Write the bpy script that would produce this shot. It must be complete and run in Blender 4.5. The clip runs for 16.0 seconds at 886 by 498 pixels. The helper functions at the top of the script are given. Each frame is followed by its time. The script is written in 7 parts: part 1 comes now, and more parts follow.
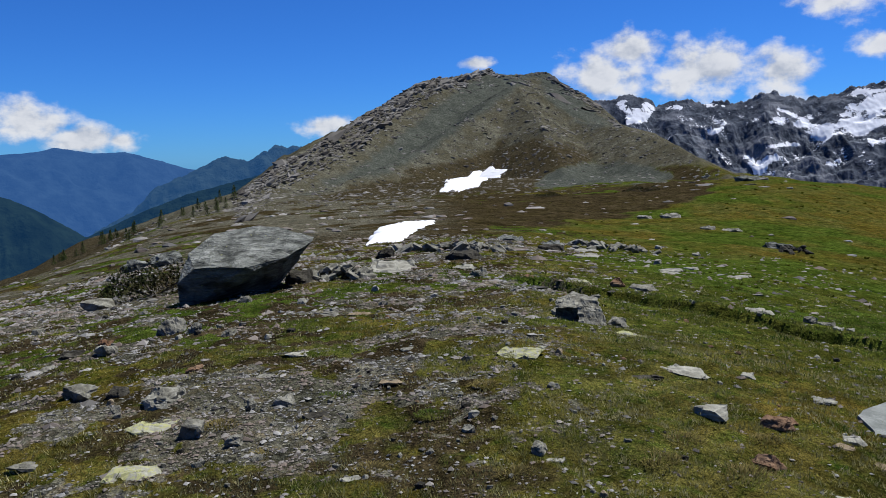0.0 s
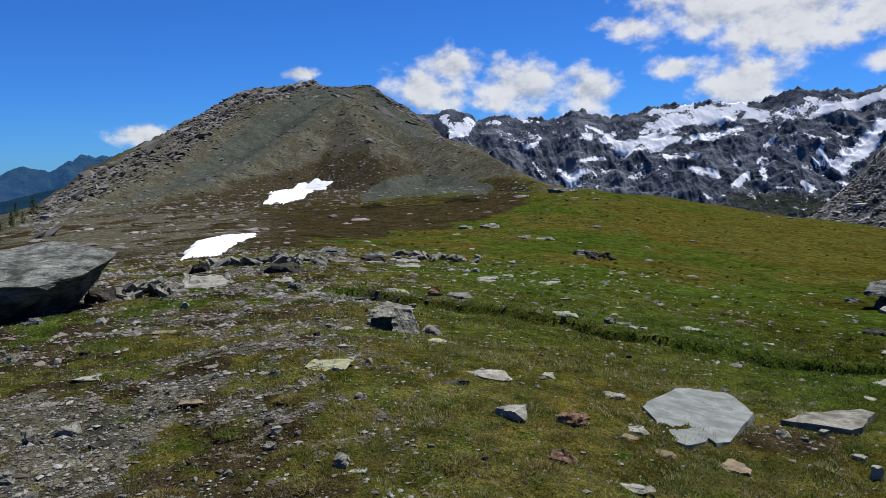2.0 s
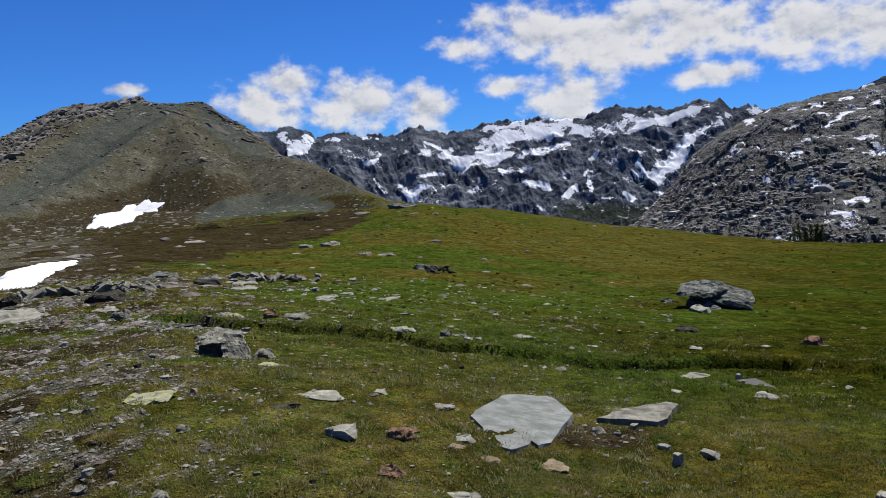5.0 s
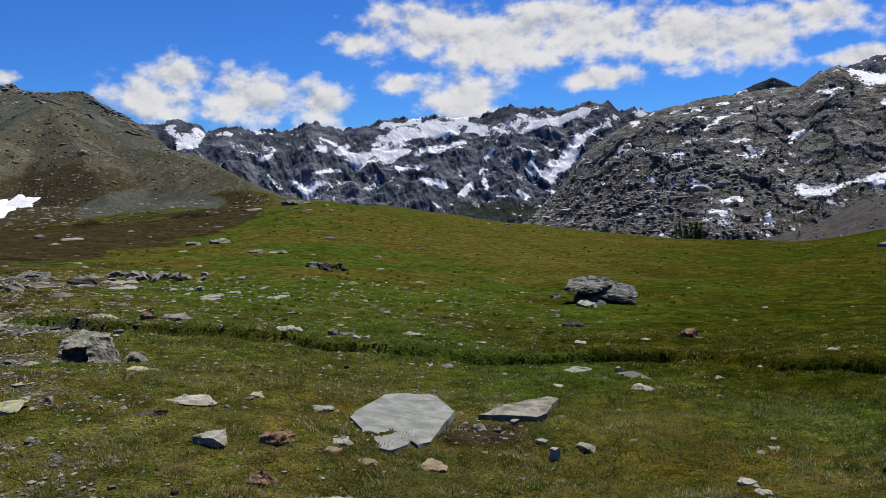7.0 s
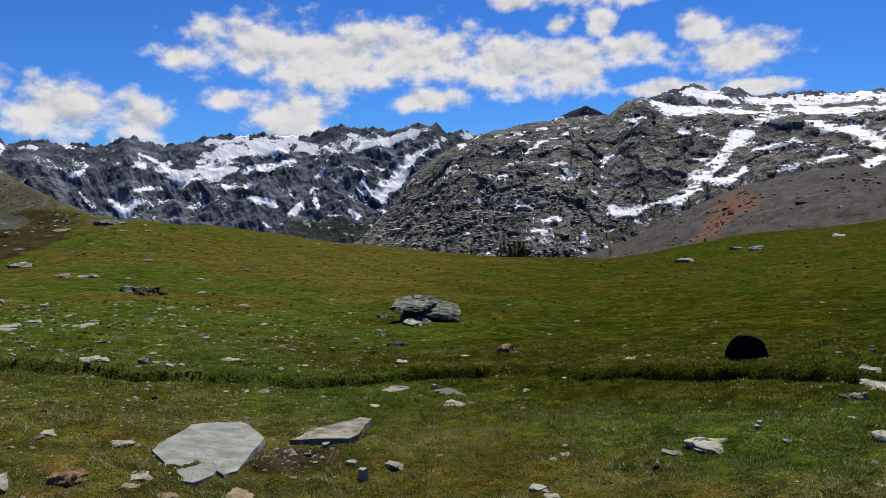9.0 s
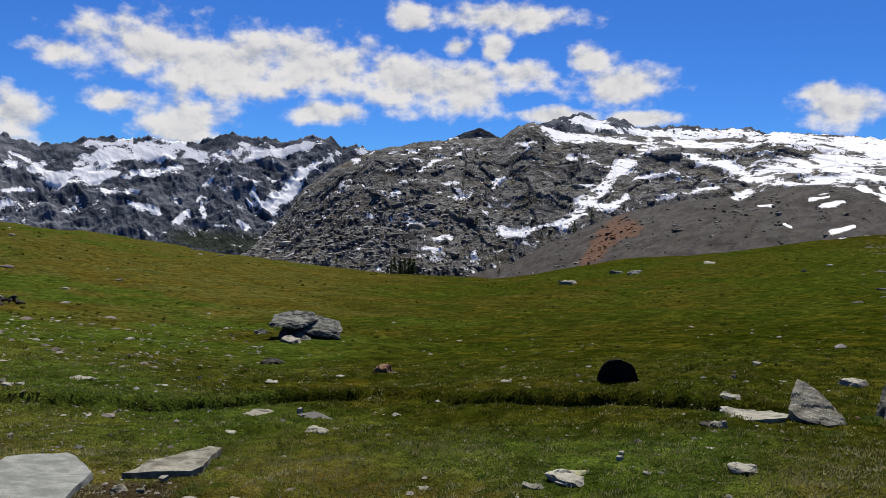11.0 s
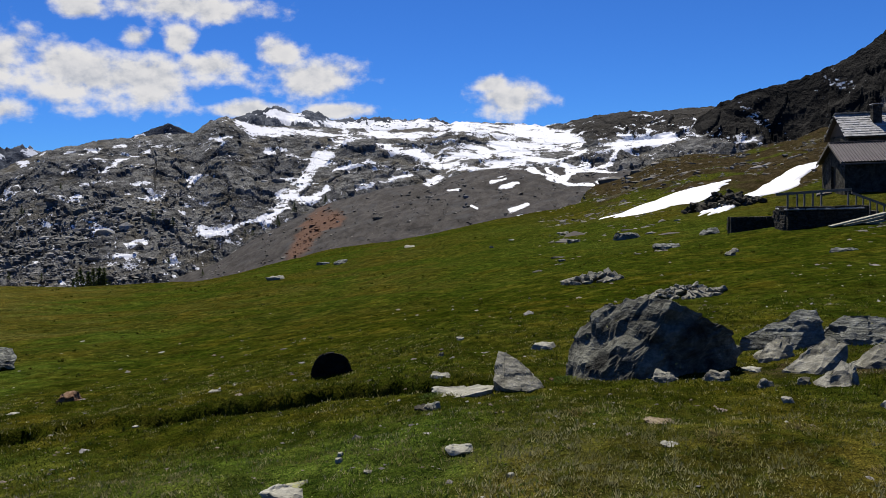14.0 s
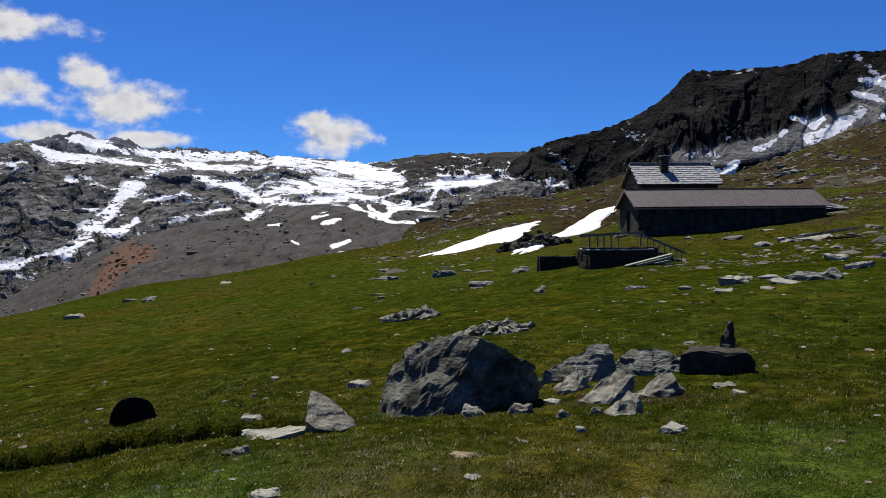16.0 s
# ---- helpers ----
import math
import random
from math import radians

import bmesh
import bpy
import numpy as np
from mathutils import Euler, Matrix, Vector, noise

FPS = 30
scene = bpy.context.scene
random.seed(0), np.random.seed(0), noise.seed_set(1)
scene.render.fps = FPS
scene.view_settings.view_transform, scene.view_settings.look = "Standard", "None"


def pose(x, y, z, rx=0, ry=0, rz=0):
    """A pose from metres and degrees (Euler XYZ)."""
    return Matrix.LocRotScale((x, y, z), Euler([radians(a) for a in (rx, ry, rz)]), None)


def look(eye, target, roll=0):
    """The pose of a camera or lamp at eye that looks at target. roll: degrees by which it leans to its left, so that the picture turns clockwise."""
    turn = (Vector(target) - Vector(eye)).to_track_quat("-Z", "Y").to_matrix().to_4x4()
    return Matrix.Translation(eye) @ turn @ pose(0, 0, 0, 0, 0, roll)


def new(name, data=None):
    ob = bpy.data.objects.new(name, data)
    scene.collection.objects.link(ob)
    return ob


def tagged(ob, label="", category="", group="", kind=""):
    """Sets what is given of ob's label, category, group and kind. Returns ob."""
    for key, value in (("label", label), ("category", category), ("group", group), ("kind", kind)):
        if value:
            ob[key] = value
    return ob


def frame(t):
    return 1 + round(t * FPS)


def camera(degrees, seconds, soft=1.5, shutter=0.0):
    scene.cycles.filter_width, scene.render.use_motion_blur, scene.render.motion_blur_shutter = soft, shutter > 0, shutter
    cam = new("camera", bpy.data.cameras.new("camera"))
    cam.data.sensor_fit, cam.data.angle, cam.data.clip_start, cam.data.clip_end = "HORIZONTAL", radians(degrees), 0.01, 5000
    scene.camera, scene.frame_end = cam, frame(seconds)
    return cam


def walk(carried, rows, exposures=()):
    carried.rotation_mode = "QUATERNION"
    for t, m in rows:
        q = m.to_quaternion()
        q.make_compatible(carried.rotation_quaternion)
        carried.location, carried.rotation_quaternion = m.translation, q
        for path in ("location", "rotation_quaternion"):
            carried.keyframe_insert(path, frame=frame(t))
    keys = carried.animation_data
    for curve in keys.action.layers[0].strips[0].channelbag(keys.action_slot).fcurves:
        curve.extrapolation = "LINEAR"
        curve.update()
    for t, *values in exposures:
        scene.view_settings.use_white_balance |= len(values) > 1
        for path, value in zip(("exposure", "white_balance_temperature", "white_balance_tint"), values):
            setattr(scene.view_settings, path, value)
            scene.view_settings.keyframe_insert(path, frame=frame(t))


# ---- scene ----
cam = camera(60.1, 16.0, 0.7)
PATH = [
    (0.0, 0.0000, -0.0000, 1.6000, 83.000, 1.500, -0.000),
    (0.5, 0.0323, 0.0162, 1.5937, 83.198, 1.744, -2.364),
    (1.0, 0.0619, 0.0249, 1.5870, 83.376, 1.807, -5.008),
    (1.5, 0.1058, 0.0311, 1.5812, 83.393, 1.396, -8.328),
    (2.0, 0.1477, 0.0178, 1.5788, 83.601, 1.103, -12.863),
    (2.5, 0.1628, 0.0061, 1.5772, 83.839, 0.723, -15.919),
    (3.0, 0.1825, -0.0088, 1.5727, 83.955, 0.609, -17.592),
    (5.5, 0.2975, -0.0671, 1.5989, 84.362, 2.488, -26.607),
    (6.0, 0.3508, -0.0393, 1.5877, 83.977, 2.512, -28.561),
    (6.5, 0.3805, -0.0297, 1.5826, 83.977, 1.866, -30.432),
    (7.0, 0.4092, -0.0294, 1.5803, 84.055, 1.450, -32.339),
    (7.5, 0.4237, -0.0618, 1.5840, 84.269, 1.637, -34.426),
    (8.0, 0.4625, -0.0838, 1.5787, 84.312, 1.596, -36.877),
    (8.5, 0.4669, -0.1453, 1.5988, 84.568, 1.443, -40.533),
    (9.0, 0.4697, -0.2216, 1.6227, 85.252, 0.880, -44.863),
    (11.5, 0.9378, -0.1105, 1.6197, 86.931, -0.482, -56.227),
    (12.0, 1.0242, -0.0460, 1.6288, 86.947, 1.647, -61.594),
    (12.5, 1.1010, -0.0074, 1.6232, 86.170, 1.127, -65.235),
    (13.0, 1.1506, -0.0140, 1.6142, 86.485, 1.310, -68.557),
    (13.5, 1.1862, -0.0154, 1.6014, 86.296, 1.261, -71.576),
    (14.0, 1.1908, -0.0282, 1.5989, 86.014, 1.701, -74.795),
    (14.5, 1.1981, -0.0459, 1.6026, 86.507, 1.455, -78.221),
    (15.0, 1.1877, -0.0673, 1.6058, 87.297, 1.409, -81.620),
    (15.5, 1.1589, -0.0882, 1.6162, 87.830, 0.586, -84.793),
    (16.0, 1.1383, -0.1084, 1.6227, 88.475, 0.582, -88.019),
]
walk(cam, [(t, pose(x, y, z, rx, ry, rz)) for t, x, y, z, rx, ry, rz in PATH], [(0, 0.53, 6250, 10), (5, 0.54, 6500, 10), (10, 0.56, 6850, 10), (16, 0.55, 6750, 10)])

EYE = 1.6  # height of the first eye over the turf at its feet


# ---- light ----
SUN_AZ, SUN_EL = 60.0, 63.0
sun = new("sun", bpy.data.lights.new("sun", "SUN"))
sun.data.energy, sun.data.angle, sun.data.color = 5.0, radians(0.53), (1.0, 0.965, 0.91)
_a, _e = radians(SUN_AZ), radians(SUN_EL)
sun.matrix_world = look((0, 0, 60), (-math.sin(_a) * math.cos(_e) * 50, -math.cos(_a) * math.cos(_e) * 50, 60 - math.sin(_e) * 50))
CLOUDS = [
    (-27.8, 2.88, 2.11, 1.61), (-24.8, 1.63, 2.96, 0.93), (-22.7, 1.6, 1.06, 0.51), (-8.7, 2.38, 1.78, 0.72), (2.5, 6.58, 1.27, 0.42),
    (12, 5.33, 2.96, 1.78), (13.6, 6.87, 2.33, 1.27), (18.2, 5.37, 2.96, 2.11), (23.3, 4.79, 2.33, 1.78), (29.6, 6.35, 1.61, 0.85),
    (34.1, 5.1, 3.17, 2.11), (31.8, 10.01, 4.65, 2.03), (37.1, 9.28, 6.34, 2.54), (43, 9.56, 5.5, 2.2), (43.7, 6.33, 2.96, 0.85),
    (50.9, 8.38, 4.23, 1.9), (54.4, 8.32, 2.96, 1.9), (26.2, 9.22, 1.78, 0.85),
]
CLOUDS_MORE = [
    (53.9, 8.54, 3.81, 1.69), (49, 9.29, 2.54, 1.69), (58.3, 9.51, 2.33, 1.06), (56.4, 11.34, 1.06, 1.06), (63.5, 10.5, 1.69, 1.06),
    (65.3, 8.68, 3.38, 1.52), (61, 6.53, 2.96, 0.68), (67.2, 6.42, 2.54, 0.59), (53.5, 11.29, 0.93, 0.72), (50.1, 12.96, 1.69, 0.59),
    (49.8, 13.54, 1.69, 0.93), (57.1, 13.37, 5.07, 1.01), (53.6, 11.39, 0.76, 0.51), (80.1, 6.87, 2.75, 1.4), (78.6, 8.01, 1.48, 0.63),
]


def build_sky():
    """Blue sky with heaped fair-weather clouds in the directions (azimuth, elevation, half width, half height) above."""
    world = bpy.data.worlds.new("sky")
    scene.world = world
    world.use_nodes = True
    t = world.node_tree
    t.nodes.clear()

    def math_node(op, a, b=None):
        n = t.nodes.new("ShaderNodeMath")
        n.operation = op
        for s, v in zip(n.inputs, (a, b)):
            if isinstance(v, bpy.types.NodeSocket):
                t.links.new(v, s)
            elif v is not None:
                s.default_value = v
        return n.outputs[0]

    def vec_node(op, a, b):
        n = t.nodes.new("ShaderNodeVectorMath")
        n.operation = op
        t.links.new(a, n.inputs[0])
        if b is not None:
            n.inputs[1].default_value = b
        return n

    def noise_node(at, scale, detail, rough):
        n = t.nodes.new("ShaderNodeTexNoise")
        n.inputs["Scale"].default_value, n.inputs["Detail"].default_value, n.inputs["Roughness"].default_value = scale, detail, rough
        t.links.new(at, n.inputs["Vector"])
        return n.outputs["Fac"]

    def range_node(v, a, b, c=0.0, d=1.0):
        n = t.nodes.new("ShaderNodeMapRange")
        n.interpolation_type = "SMOOTHSTEP"
        t.links.new(v, n.inputs[0])
        n.inputs[1].default_value, n.inputs[2].default_value, n.inputs[3].default_value, n.inputs[4].default_value = a, b, c, d
        return n.outputs[0]

    def mix_node(fac, a, b, how="MIX"):
        n = t.nodes.new("ShaderNodeMix")
        n.data_type, n.blend_type = "RGBA", how
        for s, v in ((n.inputs[0], fac), (n.inputs[6], a), (n.inputs[7], b)):
            if isinstance(v, bpy.types.NodeSocket):
                t.links.new(v, s)
            else:
                s.default_value = v
        return n.outputs[2]

    out, back = t.nodes.new("ShaderNodeOutputWorld"), t.nodes.new("ShaderNodeBackground")
    sky = t.nodes.new("ShaderNodeTexSky")
    sky.sky_type, sky.sun_disc = "NISHITA", False
    sky.sun_elevation, sky.sun_rotation = radians(SUN_EL), radians(SUN_AZ)
    sky.altitude, sky.air_density, sky.dust_density, sky.ozone_density = 2300, 1.0, 0.5, 3.0
    split = t.nodes.new("ShaderNodeSeparateXYZ")
    t.links.new(t.nodes.new("ShaderNodeTexCoord").outputs["Generated"], split.inputs[0])
    az = math_node("MULTIPLY", math_node("ARCTAN2", split.outputs[0], split.outputs[1]), 57.2958)
    el = math_node("MULTIPLY", math_node("ARCSINE", split.outputs[2]), 57.2958)
    flat = t.nodes.new("ShaderNodeCombineXYZ")
    t.links.new(az, flat.inputs[0]), t.links.new(el, flat.inputs[1])
    at = flat.outputs[0]
    near = None
    for ca, ce, ra, re in CLOUDS + CLOUDS_MORE:
        d = vec_node("MULTIPLY", vec_node("SUBTRACT", at, (ca, ce, 0)).outputs[0], (1 / ra, 1 / re, 0))
        d = vec_node("LENGTH", d.outputs[0], None).outputs["Value"]
        near = d if near is None else math_node("MINIMUM", near, d)
    squeeze = vec_node("MULTIPLY", at, (1.0, 1.35, 1.0)).outputs[0]
    lifted = vec_node("ADD", squeeze, (0.25, 0.75, 0.0)).outputs[0]
    n1, n2 = noise_node(squeeze, 0.42, 9, 0.56), noise_node(lifted, 0.42, 9, 0.56)
    body = math_node("ADD", math_node("SUBTRACT", 1.0, near), math_node("MULTIPLY", math_node("SUBTRACT", n1, 0.5), 2.6))
    cover = range_node(body, -0.32, 0.55)
    glow = math_node("SUBTRACT", n1, n2)
    lit = range_node(glow, -0.26, 0.12)
    thick = range_node(body, 0.3, 1.3)
    puff = mix_node(lit, (6.0, 6.5, 7.5, 1), (10.8, 10.8, 10.9, 1))
    puff = mix_node(math_node("MULTIPLY", thick, 0.30), puff, (6.5, 6.9, 7.9, 1))
    blue = mix_node(1.0, sky.outputs[0], (0.29, 0.765, 1.56, 1), "MULTIPLY")
    t.links.new(mix_node(math_node("MULTIPLY", cover, 0.96), blue, puff), back.inputs[0])
    back.inputs[1].default_value = 0.05
    t.links.new(back.outputs[0], out.inputs[0])


build_sky()


# ---- noise and numbers ----
def lattice(ix, iy, seed):
    n = (ix.astype(np.int64) * 374761393 + iy.astype(np.int64) * 668265263 + seed * 974634221) & 0xFFFFFFFF
    n = ((n ^ (n >> 13)) * 1274126177) & 0xFFFFFFFF
    n = ((n ^ (n >> 15)) * 1103515245) & 0xFFFFFFFF
    return ((n ^ (n >> 16)) & 0xFFFFFF) / 16777215.0


def noise2(x, y, seed=0):
    x, y = np.broadcast_arrays(np.asarray(x, float), np.asarray(y, float))
    ix, iy = np.floor(x), np.floor(y)
    fx, fy = x - ix, y - iy
    fx, fy = fx * fx * fx * (fx * (fx * 6 - 15) + 10), fy * fy * fy * (fy * (fy * 6 - 15) + 10)
    a, b = lattice(ix, iy, seed), lattice(ix + 1, iy, seed)
    c, d = lattice(ix, iy + 1, seed), lattice(ix + 1, iy + 1, seed)
    return (a + (b - a) * fx) * (1 - fy) + (c + (d - c) * fx) * fy


def fbm(x, y, octaves=4, seed=0, gain=0.5):
    """Layered noise, about -1 to 1."""
    total, amp, norm = 0.0, 1.0, 0.0
    for k in range(octaves):
        total = total + amp * (noise2(x * 2 ** k + 17.3 * k, y * 2 ** k - 9.1 * k, seed + k) * 2 - 1)
        norm += amp
        amp *= gain
    return total / norm * 1.6


def ridged(x, y, octaves=4, seed=0, gain=0.55):
    total, amp, norm = 0.0, 1.0, 0.0
    for k in range(octaves):
        total = total + amp * (1 - np.abs(noise2(x * 2 ** k + 7.7 * k, y * 2 ** k + 3.1 * k, seed + k) * 2 - 1) * 1.6)
        norm += amp
        amp *= gain
    return total / norm


def blocks(x, y, seed=0):
    """Cells with a random height each, and the distance to the cell's border."""
    ix, iy = np.floor(x), np.floor(y)
    best, second, value = np.full(x.shape, 9.0), np.full(x.shape, 9.0), np.zeros(x.shape)
    for dx in (-1, 0, 1):
        for dy in (-1, 0, 1):
            px, py = ix + dx, iy + dy
            cx, cy = px + 0.1 + 0.8 * lattice(px, py, seed), py + 0.1 + 0.8 * lattice(px, py, seed + 5)
            d = np.hypot(x - cx, y - cy)
            v = lattice(px, py, seed + 9)
            near = d < best
            second = np.where(near, best, np.minimum(second, d))
            value = np.where(near, v, value)
            best = np.where(near, d, best)
    return value, second - best


def smooth(a, b, x):
    t = np.clip((x - a) / (b - a), 0, 1)
    return t * t * (3 - 2 * t)


def spot(az, el, r):
    """The place at azimuth az (clockwise from +y) and elevation el in degrees, r metres away on the level from the first eye."""
    a = radians(az)
    return Vector((r * math.sin(a), r * math.cos(a), EYE + r * math.tan(radians(el))))


def blobs(az, el, marks):
    """How deep each direction lies in the nearest of some tilted ellipses (az, el, half width, half height, tilt): 1 inside, 0 on the edge."""
    best = np.full(np.broadcast(az, el).shape, -9.0)
    for ca, ce, ra, re, tilt in marks:
        c, s = math.cos(radians(tilt)), math.sin(radians(tilt))
        u, v = (az - ca) * c + (el - ce) * s, (el - ce) * c - (az - ca) * s
        best = np.maximum(best, 1 - np.hypot(u / ra, v / re))
    return best


def tongues(az, el, marks):
    """As blobs, but each mark is a line of directions (half width, (az, el), (az, el), ...)."""
    best = np.full(np.broadcast(az, el).shape, -9.0)
    for wide, *line in marks:
        for (ax, ay), (bx, by) in zip(line, line[1:]):
            dx, dy = bx - ax, by - ay
            t = np.clip(((az - ax) * dx + (el - ay) * dy) / (dx * dx + dy * dy), 0, 1)
            best = np.maximum(best, 1 - np.hypot(az - ax - t * dx, el - ay - t * dy) / wide)
    return best


def lie(az, el, marks):
    if not marks:
        return np.full(np.broadcast(az, el).shape, -9.0)
    return tongues(az, el, marks) if isinstance(marks[0][1], tuple) else blobs(az, el, marks)


# ---- mesh helpers ----
def grid_mesh(name, x, y, z, loop=False, masks=(), shade=True):
    """A mesh from a grid of places; masks: (name, grid of values) kept as vertex attributes."""
    rows, cols = x.shape
    me = bpy.data.meshes.new(name)
    me.vertices.add(rows * cols)
    me.vertices.foreach_set("co", np.stack([x, y, z], -1).astype(np.float32).ravel())
    i, j = np.meshgrid(np.arange(rows - 1), np.arange(cols if loop else cols - 1), indexing="ij")
    k = (j + 1) % cols
    quads = np.stack([i * cols + j, i * cols + k, (i + 1) * cols + k, (i + 1) * cols + j], -1).reshape(-1, 4)[:, ::-1]
    fill_faces(me, quads)
    for mask, values in masks:
        me.attributes.new(mask, "FLOAT", "POINT").data.foreach_set("value", values.astype(np.float32).ravel())
    if shade:
        me.shade_smooth()
    return me


def fill_faces(me, faces):
    n, k = faces.shape
    me.loops.add(n * k)
    me.loops.foreach_set("vertex_index", faces.astype(np.int32).ravel())
    me.polygons.add(n)
    me.polygons.foreach_set("loop_start", np.arange(0, n * k, k, dtype=np.int32))
    me.update(calc_edges=True)


def part(name, bm, material, parent=None, label="", shade=False):
    me = bpy.data.meshes.new(name)
    bmesh.ops.recalc_face_normals(bm, faces=bm.faces)
    bm.to_mesh(me)
    bm.free()
    if shade:
        me.shade_smooth()
    ob = new(name, me)
    me.materials.append(material)
    ob.parent = parent
    if label:
        tagged(ob, label)
    return ob


def box(bm, x0, x1, y0, y1, z0, z1, bevel=0.0):
    made = bmesh.ops.create_cube(bm, size=1.0, matrix=Matrix.LocRotScale(((x0 + x1) / 2, (y0 + y1) / 2, (z0 + z1) / 2), None, (x1 - x0, y1 - y0, z1 - z0)))
    if bevel:
        edges = list({e for v in made["verts"] for e in v.link_edges})
        bmesh.ops.bevel(bm, geom=edges, offset=bevel, segments=1, affect="EDGES")
    return bm


# ---- materials ----
def shader(name):
    m = bpy.data.materials.new(name)
    m.use_nodes = True
    t = m.node_tree
    t.nodes.clear()
    out, bsdf = t.nodes.new("ShaderNodeOutputMaterial"), t.nodes.new("ShaderNodeBsdfPrincipled")
    t.links.new(bsdf.outputs[0], out.inputs[0])
    return m, t, bsdf


ALBEDO = 0.74  # all base colours are brought to the true level of sunlit alpine rock and turf


def dulled(t, col):
    return blend(t, 1.0, col, (ALBEDO, ALBEDO, ALBEDO), "MULTIPLY")


def plug(t, socket, value):
    if isinstance(value, bpy.types.NodeSocket):
        t.links.new(value, socket)
    elif value is not None:
        socket.default_value = (*value, 1.0) if isinstance(value, tuple) and len(value) == 3 and socket.type == "RGBA" else value


def where(t, per_object=False):
    """The place in metres, shifted at random from object to object."""
    at = t.nodes.new("ShaderNodeTexCoord").outputs["Object"]
    if not per_object:
        return at
    info, add = t.nodes.new("ShaderNodeObjectInfo"), t.nodes.new("ShaderNodeVectorMath")
    add.operation = "MULTIPLY_ADD"
    add.inputs[1].default_value = (1, 1, 1)
    comb = t.nodes.new("ShaderNodeVectorMath")
    comb.operation = "SCALE"
    comb.inputs[0].default_value = (31, 17, 23)
    plug(t, comb.inputs["Scale"], info.outputs["Random"])
    plug(t, add.inputs[0], at)
    plug(t, add.inputs[2], comb.outputs[0])
    return add.outputs[0]


def grain(t, at, scale, detail=4.0, rough=0.6, warp=0.0):
    n = t.nodes.new("ShaderNodeTexNoise")
    n.inputs["Scale"].default_value, n.inputs["Detail"].default_value, n.inputs["Roughness"].default_value, n.inputs["Distortion"].default_value = scale, detail, rough, warp
    plug(t, n.inputs["Vector"], at)
    return n.outputs["Fac"]


def cells(t, at, scale, feature="F1", colour=False):
    n = t.nodes.new("ShaderNodeTexVoronoi")
    n.feature = feature
    n.inputs["Scale"].default_value = scale
    plug(t, n.inputs["Vector"], at)
    return n.outputs["Color"] if colour else n.outputs["Distance"]


def stretch(t, at, x, y, z, turn=(0, 0, 0)):
    n = t.nodes.new("ShaderNodeMapping")
    n.inputs["Scale"].default_value = (x, y, z)
    n.inputs["Rotation"].default_value = tuple(radians(a) for a in turn)
    plug(t, n.inputs["Vector"], at)
    return n.outputs[0]


def calc(t, op, a, b=0.5, c=None, clamp=False):
    n = t.nodes.new("ShaderNodeMath")
    n.operation, n.use_clamp = op, clamp
    plug(t, n.inputs[0], a), plug(t, n.inputs[1], b), plug(t, n.inputs[2], c)
    return n.outputs[0]


def step(t, value, low, high):
    n = t.nodes.new("ShaderNodeMapRange")
    n.interpolation_type = "SMOOTHSTEP"
    plug(t, n.inputs[0], value)
    n.inputs[1].default_value, n.inputs[2].default_value = low, high
    return n.outputs[0]


def blend(t, fac, a, b, how="MIX"):
    n = t.nodes.new("ShaderNodeMix")
    n.data_type, n.blend_type = "RGBA", how
    plug(t, n.inputs[0], fac), plug(t, n.inputs[6], a), plug(t, n.inputs[7], b)
    return n.outputs[2]


def painted(t, name):
    n = t.nodes.new("ShaderNodeAttribute")
    n.attribute_name = name
    return n.outputs["Fac"]


def relief(t, height, strength, distance, under=None):
    n = t.nodes.new("ShaderNodeBump")
    n.inputs["Distance"].default_value = distance
    plug(t, n.inputs["Strength"], strength)
    plug(t, n.inputs["Height"], height), plug(t, n.inputs["Normal"], under)
    return n.outputs[0]


